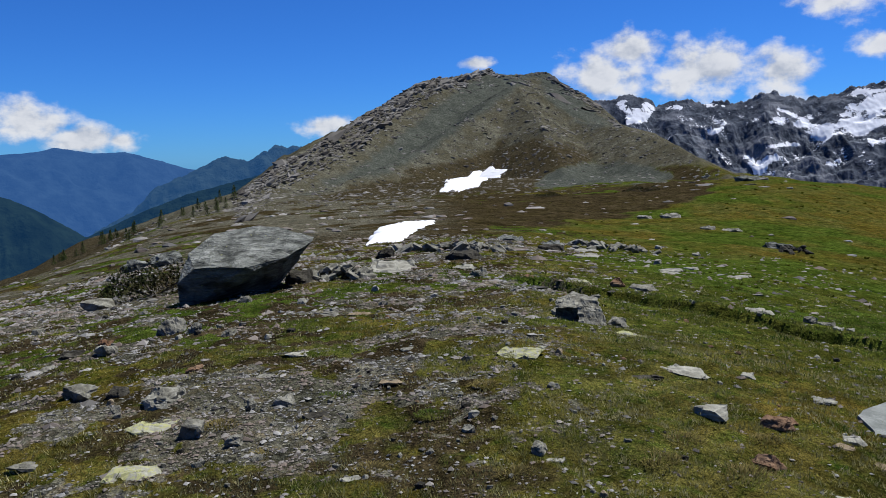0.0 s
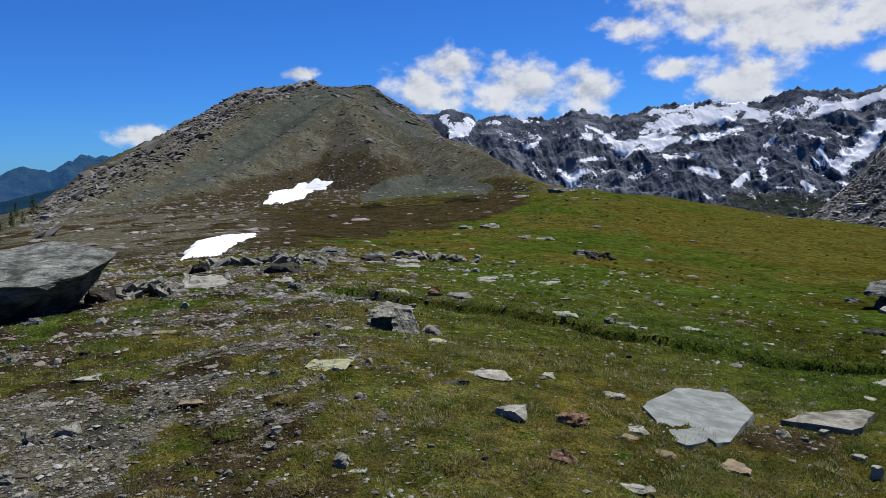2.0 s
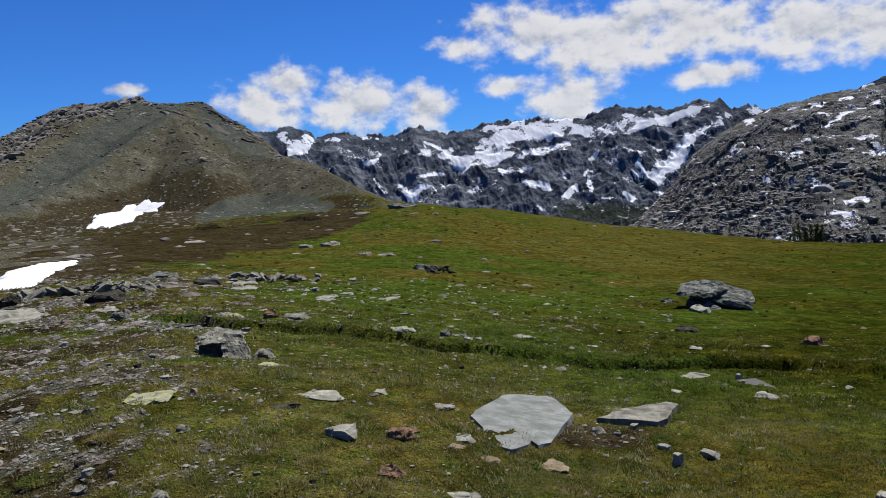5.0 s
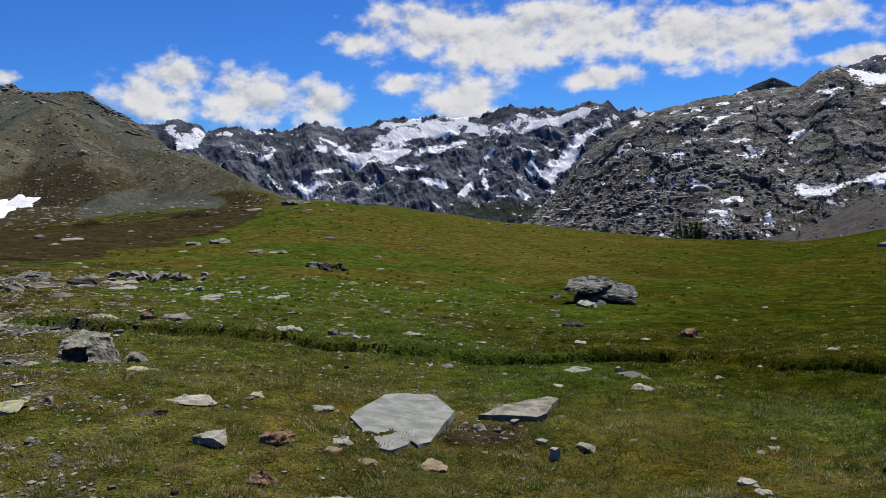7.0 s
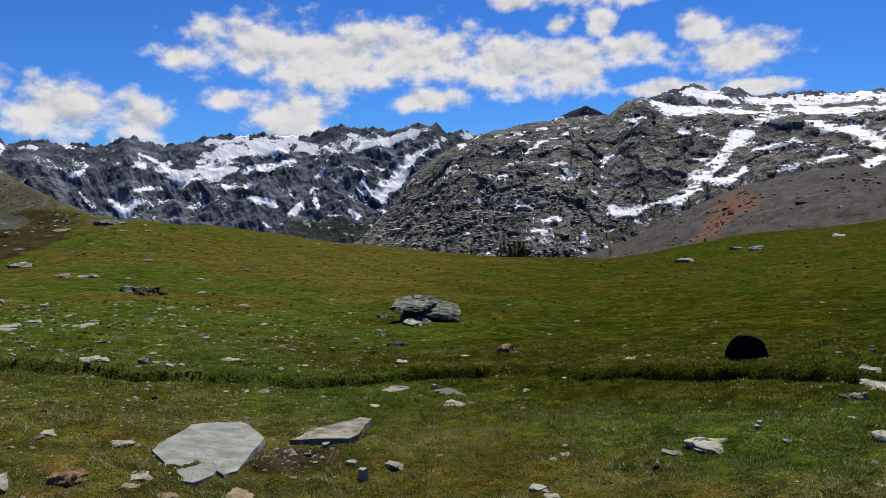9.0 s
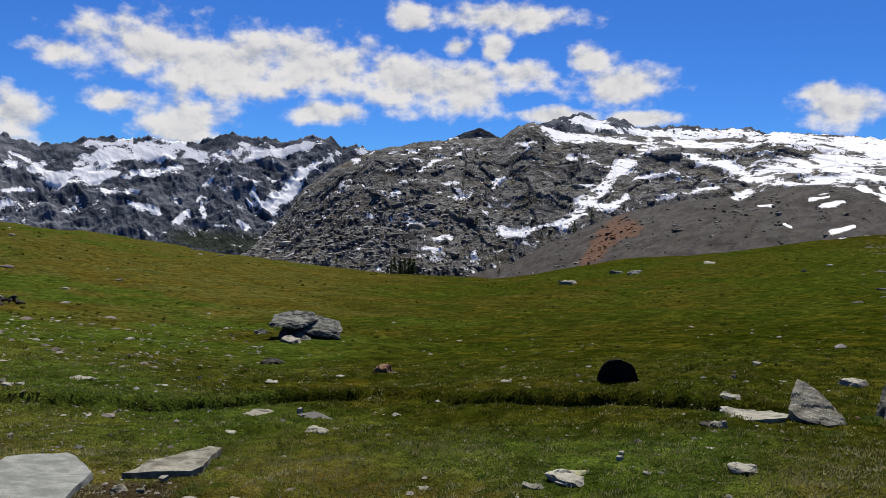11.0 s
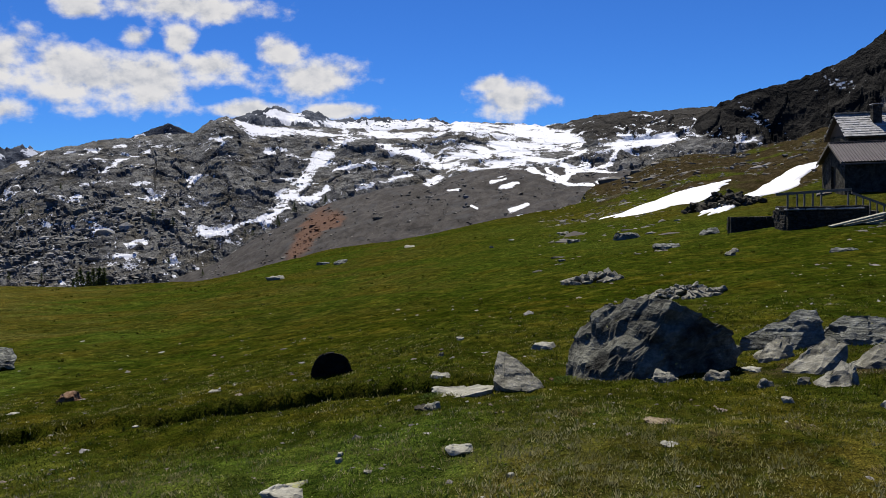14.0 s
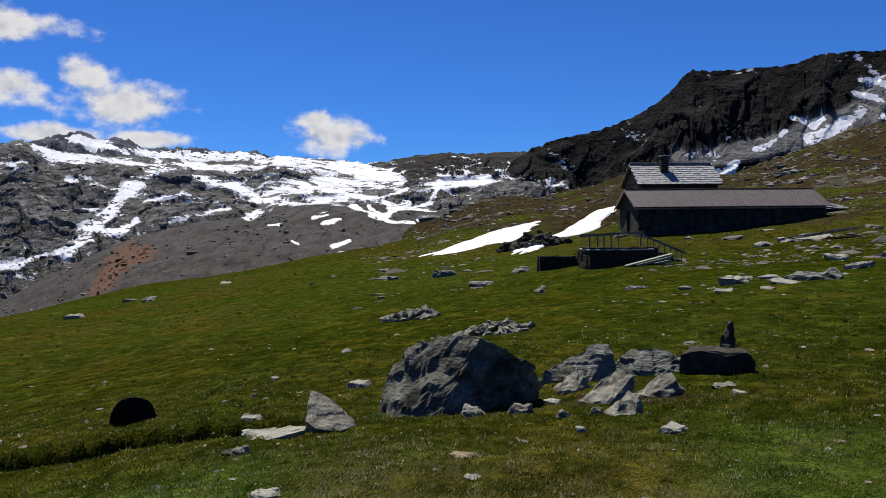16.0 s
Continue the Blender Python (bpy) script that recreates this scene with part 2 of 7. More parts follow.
def ground_material():
    m, t, b = shader("alpine turf")
    at = where(t)
    fine, mid, wide = grain(t, at, 38, 5, 0.7), grain(t, at, 6, 5, 0.65), grain(t, at, 0.5, 4, 0.6)
    green = blend(t, step(t, mid, 0.3, 0.7), (0.018, 0.038, 0.006), (0.050, 0.079, 0.013))
    green = blend(t, step(t, fine, 0.38, 0.72), green, (0.084, 0.108, 0.024))
    straw = blend(t, step(t, fine, 0.3, 0.7), (0.046, 0.044, 0.014), (0.138, 0.124, 0.046))
    straw = blend(t, calc(t, "MULTIPLY", step(t, wide, 0.35, 0.65), 0.75), straw, (0.098, 0.062, 0.014))
    col = blend(t, calc(t, "MULTIPLY", painted(t, "dry"), step(t, mid, 0.25, 0.6)), green, straw)
    tuss = grain(t, at, 1.4, 5, 0.7)
    col = blend(t, calc(t, "MULTIPLY", step(t, tuss, 0.52, 0.72), 0.6), col, (0.030, 0.046, 0.003))
    col = blend(t, calc(t, "MULTIPLY", step(t, grain(t, stretch(t, at, 1, 1, 1), 0.33, 6, 0.7), 0.50, 0.66), 0.35), col, (0.095, 0.070, 0.014))
    lush = blend(t, step(t, mid, 0.3, 0.7), (0.008, 0.015, 0.0008), (0.020, 0.029, 0.0012))
    lush = blend(t, step(t, fine, 0.4, 0.8), lush, (0.036, 0.044, 0.003))
    lush = blend(t, calc(t, "MULTIPLY", step(t, tuss, 0.50, 0.70), 0.7), lush, (0.010, 0.019, 0.001))
    lush = blend(t, calc(t, "MULTIPLY", step(t, grain(t, at, 0.45, 6, 0.72), 0.50, 0.66), 0.7), lush, (0.058, 0.044, 0.005))
    lush = blend(t, calc(t, "MULTIPLY", step(t, grain(t, at, 3.2, 5, 0.7), 0.50, 0.62), 0.55), lush, (0.078, 0.072, 0.014))
    col = blend(t, calc(t, "MULTIPLY", painted(t, "lush"), 0.85), col, lush)
    brown = blend(t, step(t, fine, 0.3, 0.7), (0.019, 0.015, 0.010), (0.066, 0.050, 0.033))
    brown = blend(t, step(t, wide, 0.45, 0.62), brown, (0.056, 0.044, 0.028))
    brown = blend(t, calc(t, "MULTIPLY", step(t, grain(t, at, 0.55, 6, 0.75), 0.48, 0.64), 0.75), brown, (0.022, 0.018, 0.007))
    brown = blend(t, calc(t, "MULTIPLY", step(t, grain(t, at, 0.21, 5, 0.7), 0.52, 0.66), 0.5), brown, (0.050, 0.040, 0.018))
    col = blend(t, step(t, calc(t, "ADD", painted(t, "heath"), calc(t, "MULTIPLY_ADD", mid, 0.9, -0.45)), 0.3, 0.75), col, brown)
    pebble = cells(t, at, 26, colour=True)
    pebbly = grain(t, at, 14, 6, 0.75)
    stone = blend(t, pebble, (0.030, 0.029, 0.027), (0.17, 0.165, 0.15))
    stone = blend(t, step(t, grain(t, at, 9, 4), 0.45, 0.7), stone, (0.12, 0.10, 0.075))
    col = blend(t, step(t, calc(t, "ADD", painted(t, "gravel"), calc(t, "MULTIPLY_ADD", pebbly, 1.8, -0.9)), 0.35, 0.6), col, stone)
    big = cells(t, stretch(t, at, 1, 0.4, 1), 0.5, colour=True)
    rubble = blend(t, big, (0.029, 0.027, 0.024), (0.165, 0.158, 0.144))
    speck = cells(t, stretch(t, at, 1, 0.4, 1), 1.6, colour=True)
    rubble = blend(t, 0.45, rubble, blend(t, speck, (0.036, 0.033, 0.029), (0.20, 0.19, 0.172)))
    rubble = blend(t, step(t, grain(t, at, 0.09, 6, 0.65), 0.42, 0.6), rubble, (0.084, 0.077, 0.062))
    rubble = blend(t, calc(t, "MULTIPLY", step(t, grain(t, at, 0.4, 5, 0.7), 0.55, 0.7), 0.7), rubble, (0.082, 0.070, 0.048))
    dust = blend(t, step(t, grain(t, at, 0.25, 6, 0.7), 0.35, 0.65), (0.060, 0.065, 0.066), (0.090, 0.096, 0.097))
    rubble = blend(t, painted(t, "gully"), rubble, dust)
    col = blend(t, step(t, calc(t, "ADD", painted(t, "scree"), calc(t, "MULTIPLY_ADD", mid, 0.6, -0.3)), 0.35, 0.65), col, rubble)
    warped = t.nodes.new("ShaderNodeVectorMath")
    warped.operation = "MULTIPLY_ADD"
    plug(t, warped.inputs[0], grain(t, at, 9, 3, 0.6))
    warped.inputs[1].default_value = (0.16, 0.16, 0)
    plug(t, warped.inputs[2], at)
    cushion = cells(t, stretch(t, warped.outputs[0], 1, 1, 0.2), 7, colour=True)
    turfy = calc(t, "SUBTRACT", 1.0, painted(t, "scree"), clamp=True)
    col = blend(t, calc(t, "MULTIPLY", turfy, 0.8), col, blend(t, 1.0, col, blend(t, cushion, (0.62, 0.62, 0.60), (1.42, 1.38, 1.36)), "MULTIPLY"))
    crumb = grain(t, at, 95, 3, 0.7)
    col = blend(t, 1.0, col, blend(t, step(t, crumb, 0.34, 0.66), (0.33, 0.34, 0.33), (1.38, 1.39, 1.3)), "MULTIPLY")
    tone = grain(t, at, 2.6, 6, 0.75)
    col = blend(t, 1.0, col, blend(t, step(t, tone, 0.40, 0.60), (0.70, 0.71, 0.66), (1.26, 1.24, 1.18)), "MULTIPLY")
    sward = grain(t, at, 0.9, 7, 0.8)
    col = blend(t, 1.0, col, blend(t, step(t, sward, 0.40, 0.60), (0.78, 0.80, 0.70), (1.2, 1.2, 1.1)), "MULTIPLY")
    plug(t, b.inputs["Base Color"], dulled(t, col))
    b.inputs["Roughness"].default_value = 0.95
    b.inputs["Specular IOR Level"].default_value = 0.0
    n = relief(t, fine, 0.7, 0.03)
    n = relief(t, cells(t, at, 26), 0.5, 0.02, n)
    n = relief(t, tuss, 0.5, 0.12, n)
    n = relief(t, grain(t, at, 0.7, 6, 0.7), 0.3, 0.3, n)
    plug(t, b.inputs["Normal"], n)
    return m


def rock_material(name, dark, light, scale, snow=False, lichen=0.0, layers=(1, 1, 1), bump=0.5, depth=0.05, tint=None, per_object=True, stain=None, beds=1.0):
    """Weathered rock; scale: features per metre; layers: how its beds squeeze the grain."""
    m, t, b = shader(name)
    warm = (0.82, 0.83, 0.75) if per_object else (0.8, 0.8, 0.8)
    dark, light = tuple(0.95 * k * c for k, c in zip(warm, dark)), tuple(k * c for k, c in zip(warm, light))
    at = where(t, per_object)
    bed = stretch(t, at, *layers)
    broad, fine = grain(t, bed, scale, 6, 0.62, 0.4), grain(t, bed, scale * 9, 5, 0.7)
    strata = grain(t, stretch(t, at, 0.5, 0.7, 4.5, (38, -32, 0)), scale * 1.6, 5, 0.6, 0.6)
    col = blend(t, step(t, broad, 0.32, 0.68), dark, light)
    col = blend(t, step(t, fine, 0.35, 0.75), blend(t, 0.55, col, dark), col)
    col = blend(t, calc(t, "MULTIPLY", step(t, strata, 0.56, 0.38), 0.28 * beds), col, dark)
    if tint:
        col = blend(t, calc(t, "MULTIPLY", step(t, grain(t, at, scale * 0.35, 4), 0.5, 0.66), 0.6), col, tint)
    if lichen:
        spots = step(t, grain(t, at, scale * 4, 4, 0.7), 0.66 - lichen * 0.2, 0.72 - lichen * 0.2)
        col = blend(t, calc(t, "MULTIPLY", spots, 0.75), col, (0.36, 0.36, 0.14))
    rough = 0.9
    bare = 1.0
    if snow:
        lies = step(t, calc(t, "ADD", painted(t, "snow"), calc(t, "MULTIPLY_ADD", grain(t, stretch(t, at, 1, 1, 1.8), scale * 4.5, 8, 0.72), 2.7, -1.35)), -0.02, 0.04)
        if stain:
            col = blend(t, calc(t, "MULTIPLY", painted(t, "stain"), 0.9), col, stain)
        col = blend(t, lies, col, (0.84, 0.86, 0.90))
        bare = calc(t, "MULTIPLY_ADD", lies, -0.85, 1.0)
    n = relief(t, broad, calc(t, "MULTIPLY", bare, bump), depth)
    n = relief(t, fine, calc(t, "MULTIPLY", bare, bump * 0.7), depth * 0.15, n)
    n = relief(t, step(t, strata, 0.42, 0.58), calc(t, "MULTIPLY", bare, bump * 0.8 * beds), depth * 0.5, n)
    plug(t, b.inputs["Base Color"], dulled(t, col))
    b.inputs["Roughness"].default_value = rough
    b.inputs["Specular IOR Level"].default_value = 0.08
    plug(t, b.inputs["Normal"], n)
    return m


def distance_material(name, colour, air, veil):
    """Woods and rock miles away; blue emission stands in for the haze between."""
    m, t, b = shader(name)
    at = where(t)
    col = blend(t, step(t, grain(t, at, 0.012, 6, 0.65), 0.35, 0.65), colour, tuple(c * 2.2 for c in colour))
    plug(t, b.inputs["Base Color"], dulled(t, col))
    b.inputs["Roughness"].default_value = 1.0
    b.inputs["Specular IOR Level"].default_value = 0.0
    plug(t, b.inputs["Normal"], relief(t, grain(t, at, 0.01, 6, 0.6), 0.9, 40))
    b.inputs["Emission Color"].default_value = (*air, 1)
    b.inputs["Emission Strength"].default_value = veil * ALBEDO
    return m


def plain(name, low, high, scale, rough=0.8, bump=0.2, depth=0.01, metal=0.0, layers=(1, 1, 1), per_object=True):
    m, t, b = shader(name)
    at = stretch(t, where(t, per_object), *layers)
    v = grain(t, at, scale, 5, 0.65)
    plug(t, b.inputs["Base Color"], dulled(t, blend(t, step(t, v, 0.3, 0.7), low, high)))
    b.inputs["Roughness"].default_value, b.inputs["Metallic"].default_value = rough, metal
    b.inputs["Specular IOR Level"].default_value = 0.3
    plug(t, b.inputs["Normal"], relief(t, grain(t, at, scale * 3, 4), bump, depth))
    return m


def island_material(name, low, high, tip, scale=1.5, leafy=0.0):
    """Colour from piece to piece; leafy: the share of light that passes through a blade."""
    m, t, b = shader(name)
    geo = t.nodes.new("ShaderNodeNewGeometry")
    col = blend(t, geo.outputs["Random Per Island"], low, high)
    col = blend(t, calc(t, "MULTIPLY", step(t, grain(t, where(t), scale, 4), 0.42, 0.62), 0.85), col, tip)
    plug(t, b.inputs["Base Color"], dulled(t, col))
    b.inputs["Roughness"].default_value = 0.75
    b.inputs["Specular IOR Level"].default_value = 0.03
    if leafy:
        thin, mix = t.nodes.new("ShaderNodeBsdfTranslucent"), t.nodes.new("ShaderNodeMixShader")
        plug(t, thin.inputs["Color"], dulled(t, col))
        mix.inputs[0].default_value = leafy
        out = next(n for n in t.nodes if n.type == "OUTPUT_MATERIAL")
        t.links.new(b.outputs[0], mix.inputs[1])
        t.links.new(thin.outputs[0], mix.inputs[2])
        t.links.new(mix.outputs[0], out.inputs[0])
    return m


GROUND = ground_material()
STONE = rock_material("grey schist", (0.13, 0.122, 0.105), (0.50, 0.48, 0.435), 7, lichen=0.12, layers=(1, 1, 1.6), bump=0.6, depth=0.03, beds=0.5)
PALE = rock_material("pale slab", (0.26, 0.248, 0.22), (0.60, 0.58, 0.53), 5, lichen=0.05, layers=(1, 2.2, 1), bump=0.4, depth=0.02)
LICHEN = rock_material("lichened slab", (0.30, 0.29, 0.25), (0.50, 0.49, 0.42), 6, lichen=0.95, bump=0.4, depth=0.02)
RUST = rock_material("rusty stone", (0.16, 0.085, 0.05), (0.40, 0.27, 0.19), 8, bump=0.5, depth=0.02)
DARKSTONE = rock_material("dark stone", (0.034, 0.030, 0.025), (0.14, 0.13, 0.112), 7, bump=0.6, depth=0.03)
BOULDER = rock_material("boulder rock", (0.075, 0.078, 0.074), (0.50, 0.51, 0.50), 3.4, lichen=0.10, layers=(1, 1, 2.4), bump=1.0, depth=0.08, beds=0.9)
CRAG = rock_material("crag rock", (0.056, 0.056, 0.054), (0.38, 0.38, 0.36), 0.2, snow=True, layers=(1, 1, 1.8), bump=0.9, depth=2.5, beds=0.35, tint=(0.10, 0.085, 0.055), per_object=False, stain=(0.028, 0.025, 0.020))
# blue put into these rock colours stands for distant haze
RANGE = rock_material("haze-blue range rock", (0.034, 0.046, 0.068), (0.20, 0.225, 0.265), 0.028, snow=True, bump=0.8, depth=14, beds=0.0, tint=(0.21, 0.22, 0.245), per_object=False, stain=(0.016, 0.024, 0.012))
# dark rock, lowered to near black to carry the steep face's shade
DARK = rock_material("dark crag deepened for shade", (0.008, 0.008, 0.008), (0.032, 0.030, 0.026), 0.07, snow=True, bump=0.9, depth=4, per_object=False, beds=0.2, stain=(0.20, 0.195, 0.185))
RUBBLE = rock_material("moraine rubble", (0.040, 0.036, 0.032), (0.118, 0.108, 0.097), 0.5, snow=True, layers=(0.3, 0.7, 1), bump=0.9, depth=0.6, beds=0.0, tint=(0.062, 0.062, 0.062), per_object=False, stain=(0.115, 0.060, 0.036))
SNOW = plain("old snow", (0.80, 0.81, 0.83), (0.90, 0.91, 0.93), 1.2, 0.6, 0.3, 0.06)
BLADE = island_material("grass blades", (0.034, 0.068, 0.010), (0.125, 0.180, 0.030), (0.20, 0.20, 0.05), leafy=0.5)
STRAW = island_material("dry grass blades", (0.22, 0.20, 0.085), (0.58, 0.53, 0.27), (0.22, 0.21, 0.07), leafy=0.4)
NEEDLE = island_material("larch needles", (0.040, 0.065, 0.015), (0.10, 0.125, 0.035), (0.07, 0.09, 0.025), leafy=0.3)
BARK = plain("bark", (0.05, 0.04, 0.03), (0.12, 0.10, 0.08), 12)
# these slopes glow blue in place of hazy air
HAZE_FAR = distance_material("far woods with haze glow", (0.006, 0.010, 0.012), (0.030, 0.095, 0.27), 0.85)
HAZE_MID = distance_material("middle woods with haze glow", (0.012, 0.018, 0.016), (0.018, 0.066, 0.17), 0.8)
HAZE_NEAR = distance_material("near woods with haze glow", (0.005, 0.009, 0.006), (0.006, 0.028, 0.072), 0.85)

PEBBLE = island_material("pebbles", (0.045, 0.043, 0.040), (0.36, 0.35, 0.32), (0.19, 0.15, 0.12))
SLATE = plain("roof slate", (0.16, 0.16, 0.16), (0.46, 0.46, 0.45), 3, 0.6, 0.4, 0.02)
METAL = plain("brown sheet metal", (0.085, 0.072, 0.070), (0.115, 0.098, 0.095), 1.2, 0.5, 0.05, 0.005)
MASONRY = rock_material("dry stone wall", (0.036, 0.034, 0.031), (0.17, 0.16, 0.148), 2.5, bump=1.0, depth=0.08)
WOOD = plain("weathered timber", (0.10, 0.085, 0.065), (0.26, 0.23, 0.19), 6, 0.8, 0.4, 0.01, layers=(1, 8, 8))
DARKWOOD = plain("dark boards", (0.030, 0.022, 0.015), (0.075, 0.055, 0.038), 6, 0.8, 0.4, 0.01, layers=(8, 8, 1))
SHRUB = island_material("juniper leaves", (0.018, 0.026, 0.008), (0.05, 0.058, 0.018), (0.06, 0.045, 0.02))
TAN = rock_material("tan stone", (0.24, 0.18, 0.12), (0.46, 0.38, 0.29), 6, bump=0.4, depth=0.02)
RUBBLE_BLOCK = island_material("rock blocks", (0.050, 0.046, 0.040), (0.29, 0.277, 0.25), (0.13, 0.118, 0.098), 0.08)
CRAG_BLOCK = island_material("crag blocks", (0.05, 0.049, 0.046), (0.42, 0.41, 0.385), (0.15, 0.145, 0.13), 0.08)

# black rock, its blue cast added for the haze before it
PEAK = rock_material("black peak rock with haze blue", (0.018, 0.028, 0.050), (0.075, 0.098, 0.140), 0.03, snow=True, bump=1.0, depth=12, beds=0.0, per_object=False)
RUSTY_BLOCK = island_material("rusty blocks", (0.075, 0.036, 0.020), (0.21, 0.115, 0.07), (0.10, 0.06, 0.04), 0.2)
# dark tones lowered for the great boulder's shaded side; lichen spots are its own
GREATROCK = rock_material("lichened rock darkened for shade", (0.026, 0.026, 0.024), (0.36, 0.355, 0.32), 2.6, lichen=0.06, layers=(1, 1, 1.4), bump=1.0, depth=0.09, beds=0.25)

BLACKROCK = rock_material("black lichened rock", (0.010, 0.010, 0.009), (0.034, 0.033, 0.030), 7, bump=0.6, depth=0.03)
DRYTUFT = island_material("bent dry grass", (0.10, 0.082, 0.028), (0.36, 0.29, 0.11), (0.16, 0.14, 0.045), leafy=0.4)
PETAL = island_material("petals", (0.36, 0.34, 0.12), (0.62, 0.60, 0.36), (0.45, 0.42, 0.18))
TUSSOCK = island_material("tussock blades", (0.018, 0.034, 0.002), (0.066, 0.088, 0.006), (0.15, 0.14, 0.022), 5.0, leafy=0.4)
SLABROCK = rock_material("pale grey slab", (0.19, 0.20, 0.20), (0.42, 0.435, 0.445), 6, layers=(1, 1.6, 1), bump=0.35, depth=0.012)


# ---- ground ----
# elevation in degrees of the turf, seen from the first eye, at 6, 10, 18, 30, 60 and 100 m
REACH = (6, 10, 18, 30, 60, 100)
TURF_WEST = [
    (-40, -16.5, -12.5, -10.2, -9.6, -9.2, -12.0),
    (-30, -15.6, -11.5, -9.2, -8.2, -7.8, -10.0),
    (-22, -14.9, -10.8, -8.0, -6.5, -5.0, -4.4),
    (-15, -14.6, -10.3, -7.3, -5.8, -4.2, -3.3),
    (-5, -14.3, -10.1, -7.2, -5.6, -4.0, -3.2),
    (5, -13.0, -9.8, -7.2, -5.6, -3.6, -2.7),
    (13, -14.2, -10.8, -8.0, -6.2, -3.2, -2.2),
    (22, -15.2, -11.8, -8.9, -6.9, -2.0, -2.4),
    (28, -16.0, -12.6, -9.8, -7.6, -3.1, -2.95),
]
TURF_EAST = [
    (35, -17.0, -13.4, -10.6, -8.4, -4.6, -3.9),
    (42, -17.6, -14.0, -11.0, -8.9, -5.4, -4.8),
    (50, -17.6, -14.0, -11.2, -9.0, -6.2, -5.4),
    (57, -17.2, -13.8, -11.0, -8.8, -6.4, -5.65),
    (63, -16.6, -13.2, -10.5, -8.4, -5.8, -4.6),
    (70, -15.8, -12.4, -9.7, -7.6, -4.9, -3.35),
    (78, -14.6, -11.4, -8.6, -6.6, -3.6, -2.1),
    (86, -14.2, -10.8, -7.8, -5.6, -2.9, -0.9),
    (94, -14.0, -10.2, -7.0, -4.8, -1.7, 1.0),
    (102, -13.8, -9.6, -6.2, -3.9, -0.7, 2.0),
    (112, -13.2, -8.8, -5.2, -2.9, -0.3, 2.6),
    (122, -13.0, -8.4, -4.6, -2.2, 0.6, 3.4),
]
# the near ground's own skyline: azimuth, elevation
SKYLINE = [(-60, -9), (-40, -9), (-30.6, -7.6), (-28.5, -6.9), (-25.7, -5.45), (-21.7, -4.35), (-18.6, -3.4), (-15.9, -2.83), (-15.1, -2.46), (-11.8, -0.12), (-9.3, 1.05), (-5.9, 2.9), (-3.4, 4.39),
           (-1.5, 5.36), (0.8, 5.7), (3.3, 6.15), (4.1, 5.68), (6, 5.74), (7.6, 5.88), (9, 4.9), (10.6, 3.76), (11.4, 3.13), (13, 1.79), (15.4, 0.99), (18.8, -1.09), (20.7, -1.99),
           (24.3, -2.35), (28.7, -2.9), (35, -3.77), (41.3, -4.6), (49.3, -5.46), (56.8, -5.6), (59.9, -5.23), (66.3, -3.7), (71.2, -3.25), (74.6, -2.72), (78.8, -2), (82, -1.45),
           (83.6, -1.0), (85.3, 0.24), (88.3, 1.15), (90.4, 2.2), (92.9, 2.45), (95.4, 2.25), (97.1, 2.6), (99.5, 3.0), (101, 3.6), (108.5, 3.55), (112.4, 4.9), (115.8, 6.2), (118, 6.6), (126, 7.5), (150, 8)]
# crests of the scree hill: azimuth, elevation, distance
CREST = [(-18, -4.2, 130), (-15.1, -2.5, 150), (-11.8, -0.1, 190), (-9.3, 1.05, 220), (-5.9, 2.9, 270), (-3.4, 4.35, 310), (-1.5, 5.3, 340), (0.8, 5.7, 370),
         (3.3, 6.1, 395), (4.1, 5.7, 410), (6.0, 5.72, 425), (7.6, 5.85, 430), (9.0, 4.9, 420), (10.6, 3.8, 400), (13.0, 1.9, 360), (15.4, 0.6, 320)]
SPUR = [(-9.5, -2.5, 150), (-7.8, -2.1, 165), (-2.7, 0.2, 215), (1.8, 2.6, 265), (4.1, 4.15, 300), (5.6, 4.95, 320), (7.4, 4.0, 310), (9.4, 2.5, 290), (12.6, 1.65, 250), (15.4, 0.95, 210), (18.8, -1.0, 150), (20.7, -1.95, 105)]
SPUR_FRONT = [(5.6, 4.7, 318), (7.2, 2.2, 250), (8.5, -0.2, 190), (9.0, -1.6, 150)]


def turf_table():
    """The turf's elevation on an even grid of azimuth (0.5 degrees) and log distance, smoothed."""
    rows = np.array(TURF_WEST + TURF_EAST)
    az = np.arange(-40, 122.01, 0.5)
    lr = np.linspace(math.log(6), math.log(100), 80)
    cols = np.stack([np.interp(az, rows[:, 0], rows[:, k + 1]) for k in range(6)], 1)
    grid = np.stack([np.interp(lr, np.log(REACH), c) for c in cols], 0)
    for axis, sigma in ((0, 5), (1, 4)):
        k = np.exp(-0.5 * (np.arange(-3 * sigma, 3 * sigma + 1) / sigma) ** 2)
        k /= k.sum()
        pad = [(0, 0), (0, 0)]
        pad[axis] = (3 * sigma, 3 * sigma)
        big = np.pad(grid, pad, mode="reflect", reflect_type="odd")
        grid = np.apply_along_axis(lambda v: np.convolve(v, k, "valid"), axis, big)
    return az, lr, grid.T


TABLE_AZ, TABLE_LR, TABLE = turf_table()


def tent(x, y, line, steep):
    """Height of a roof-like ridge along a line of (azimuth, elevation, distance); it falls by steep."""
    best = np.full(x.shape, -1e4)
    pts = [spot(*p) for p in line]
    for a, b in zip(pts, pts[1:]):
        d = b - a
        t = np.clip(((x - a.x) * d.x + (y - a.y) * d.y) / (d.x ** 2 + d.y ** 2), 0, 1)
        away = np.hypot(x - a.x - t * d.x, y - a.y - t * d.y)
        best = np.maximum(best, a.z + t * d.z - steep * away)
    return best


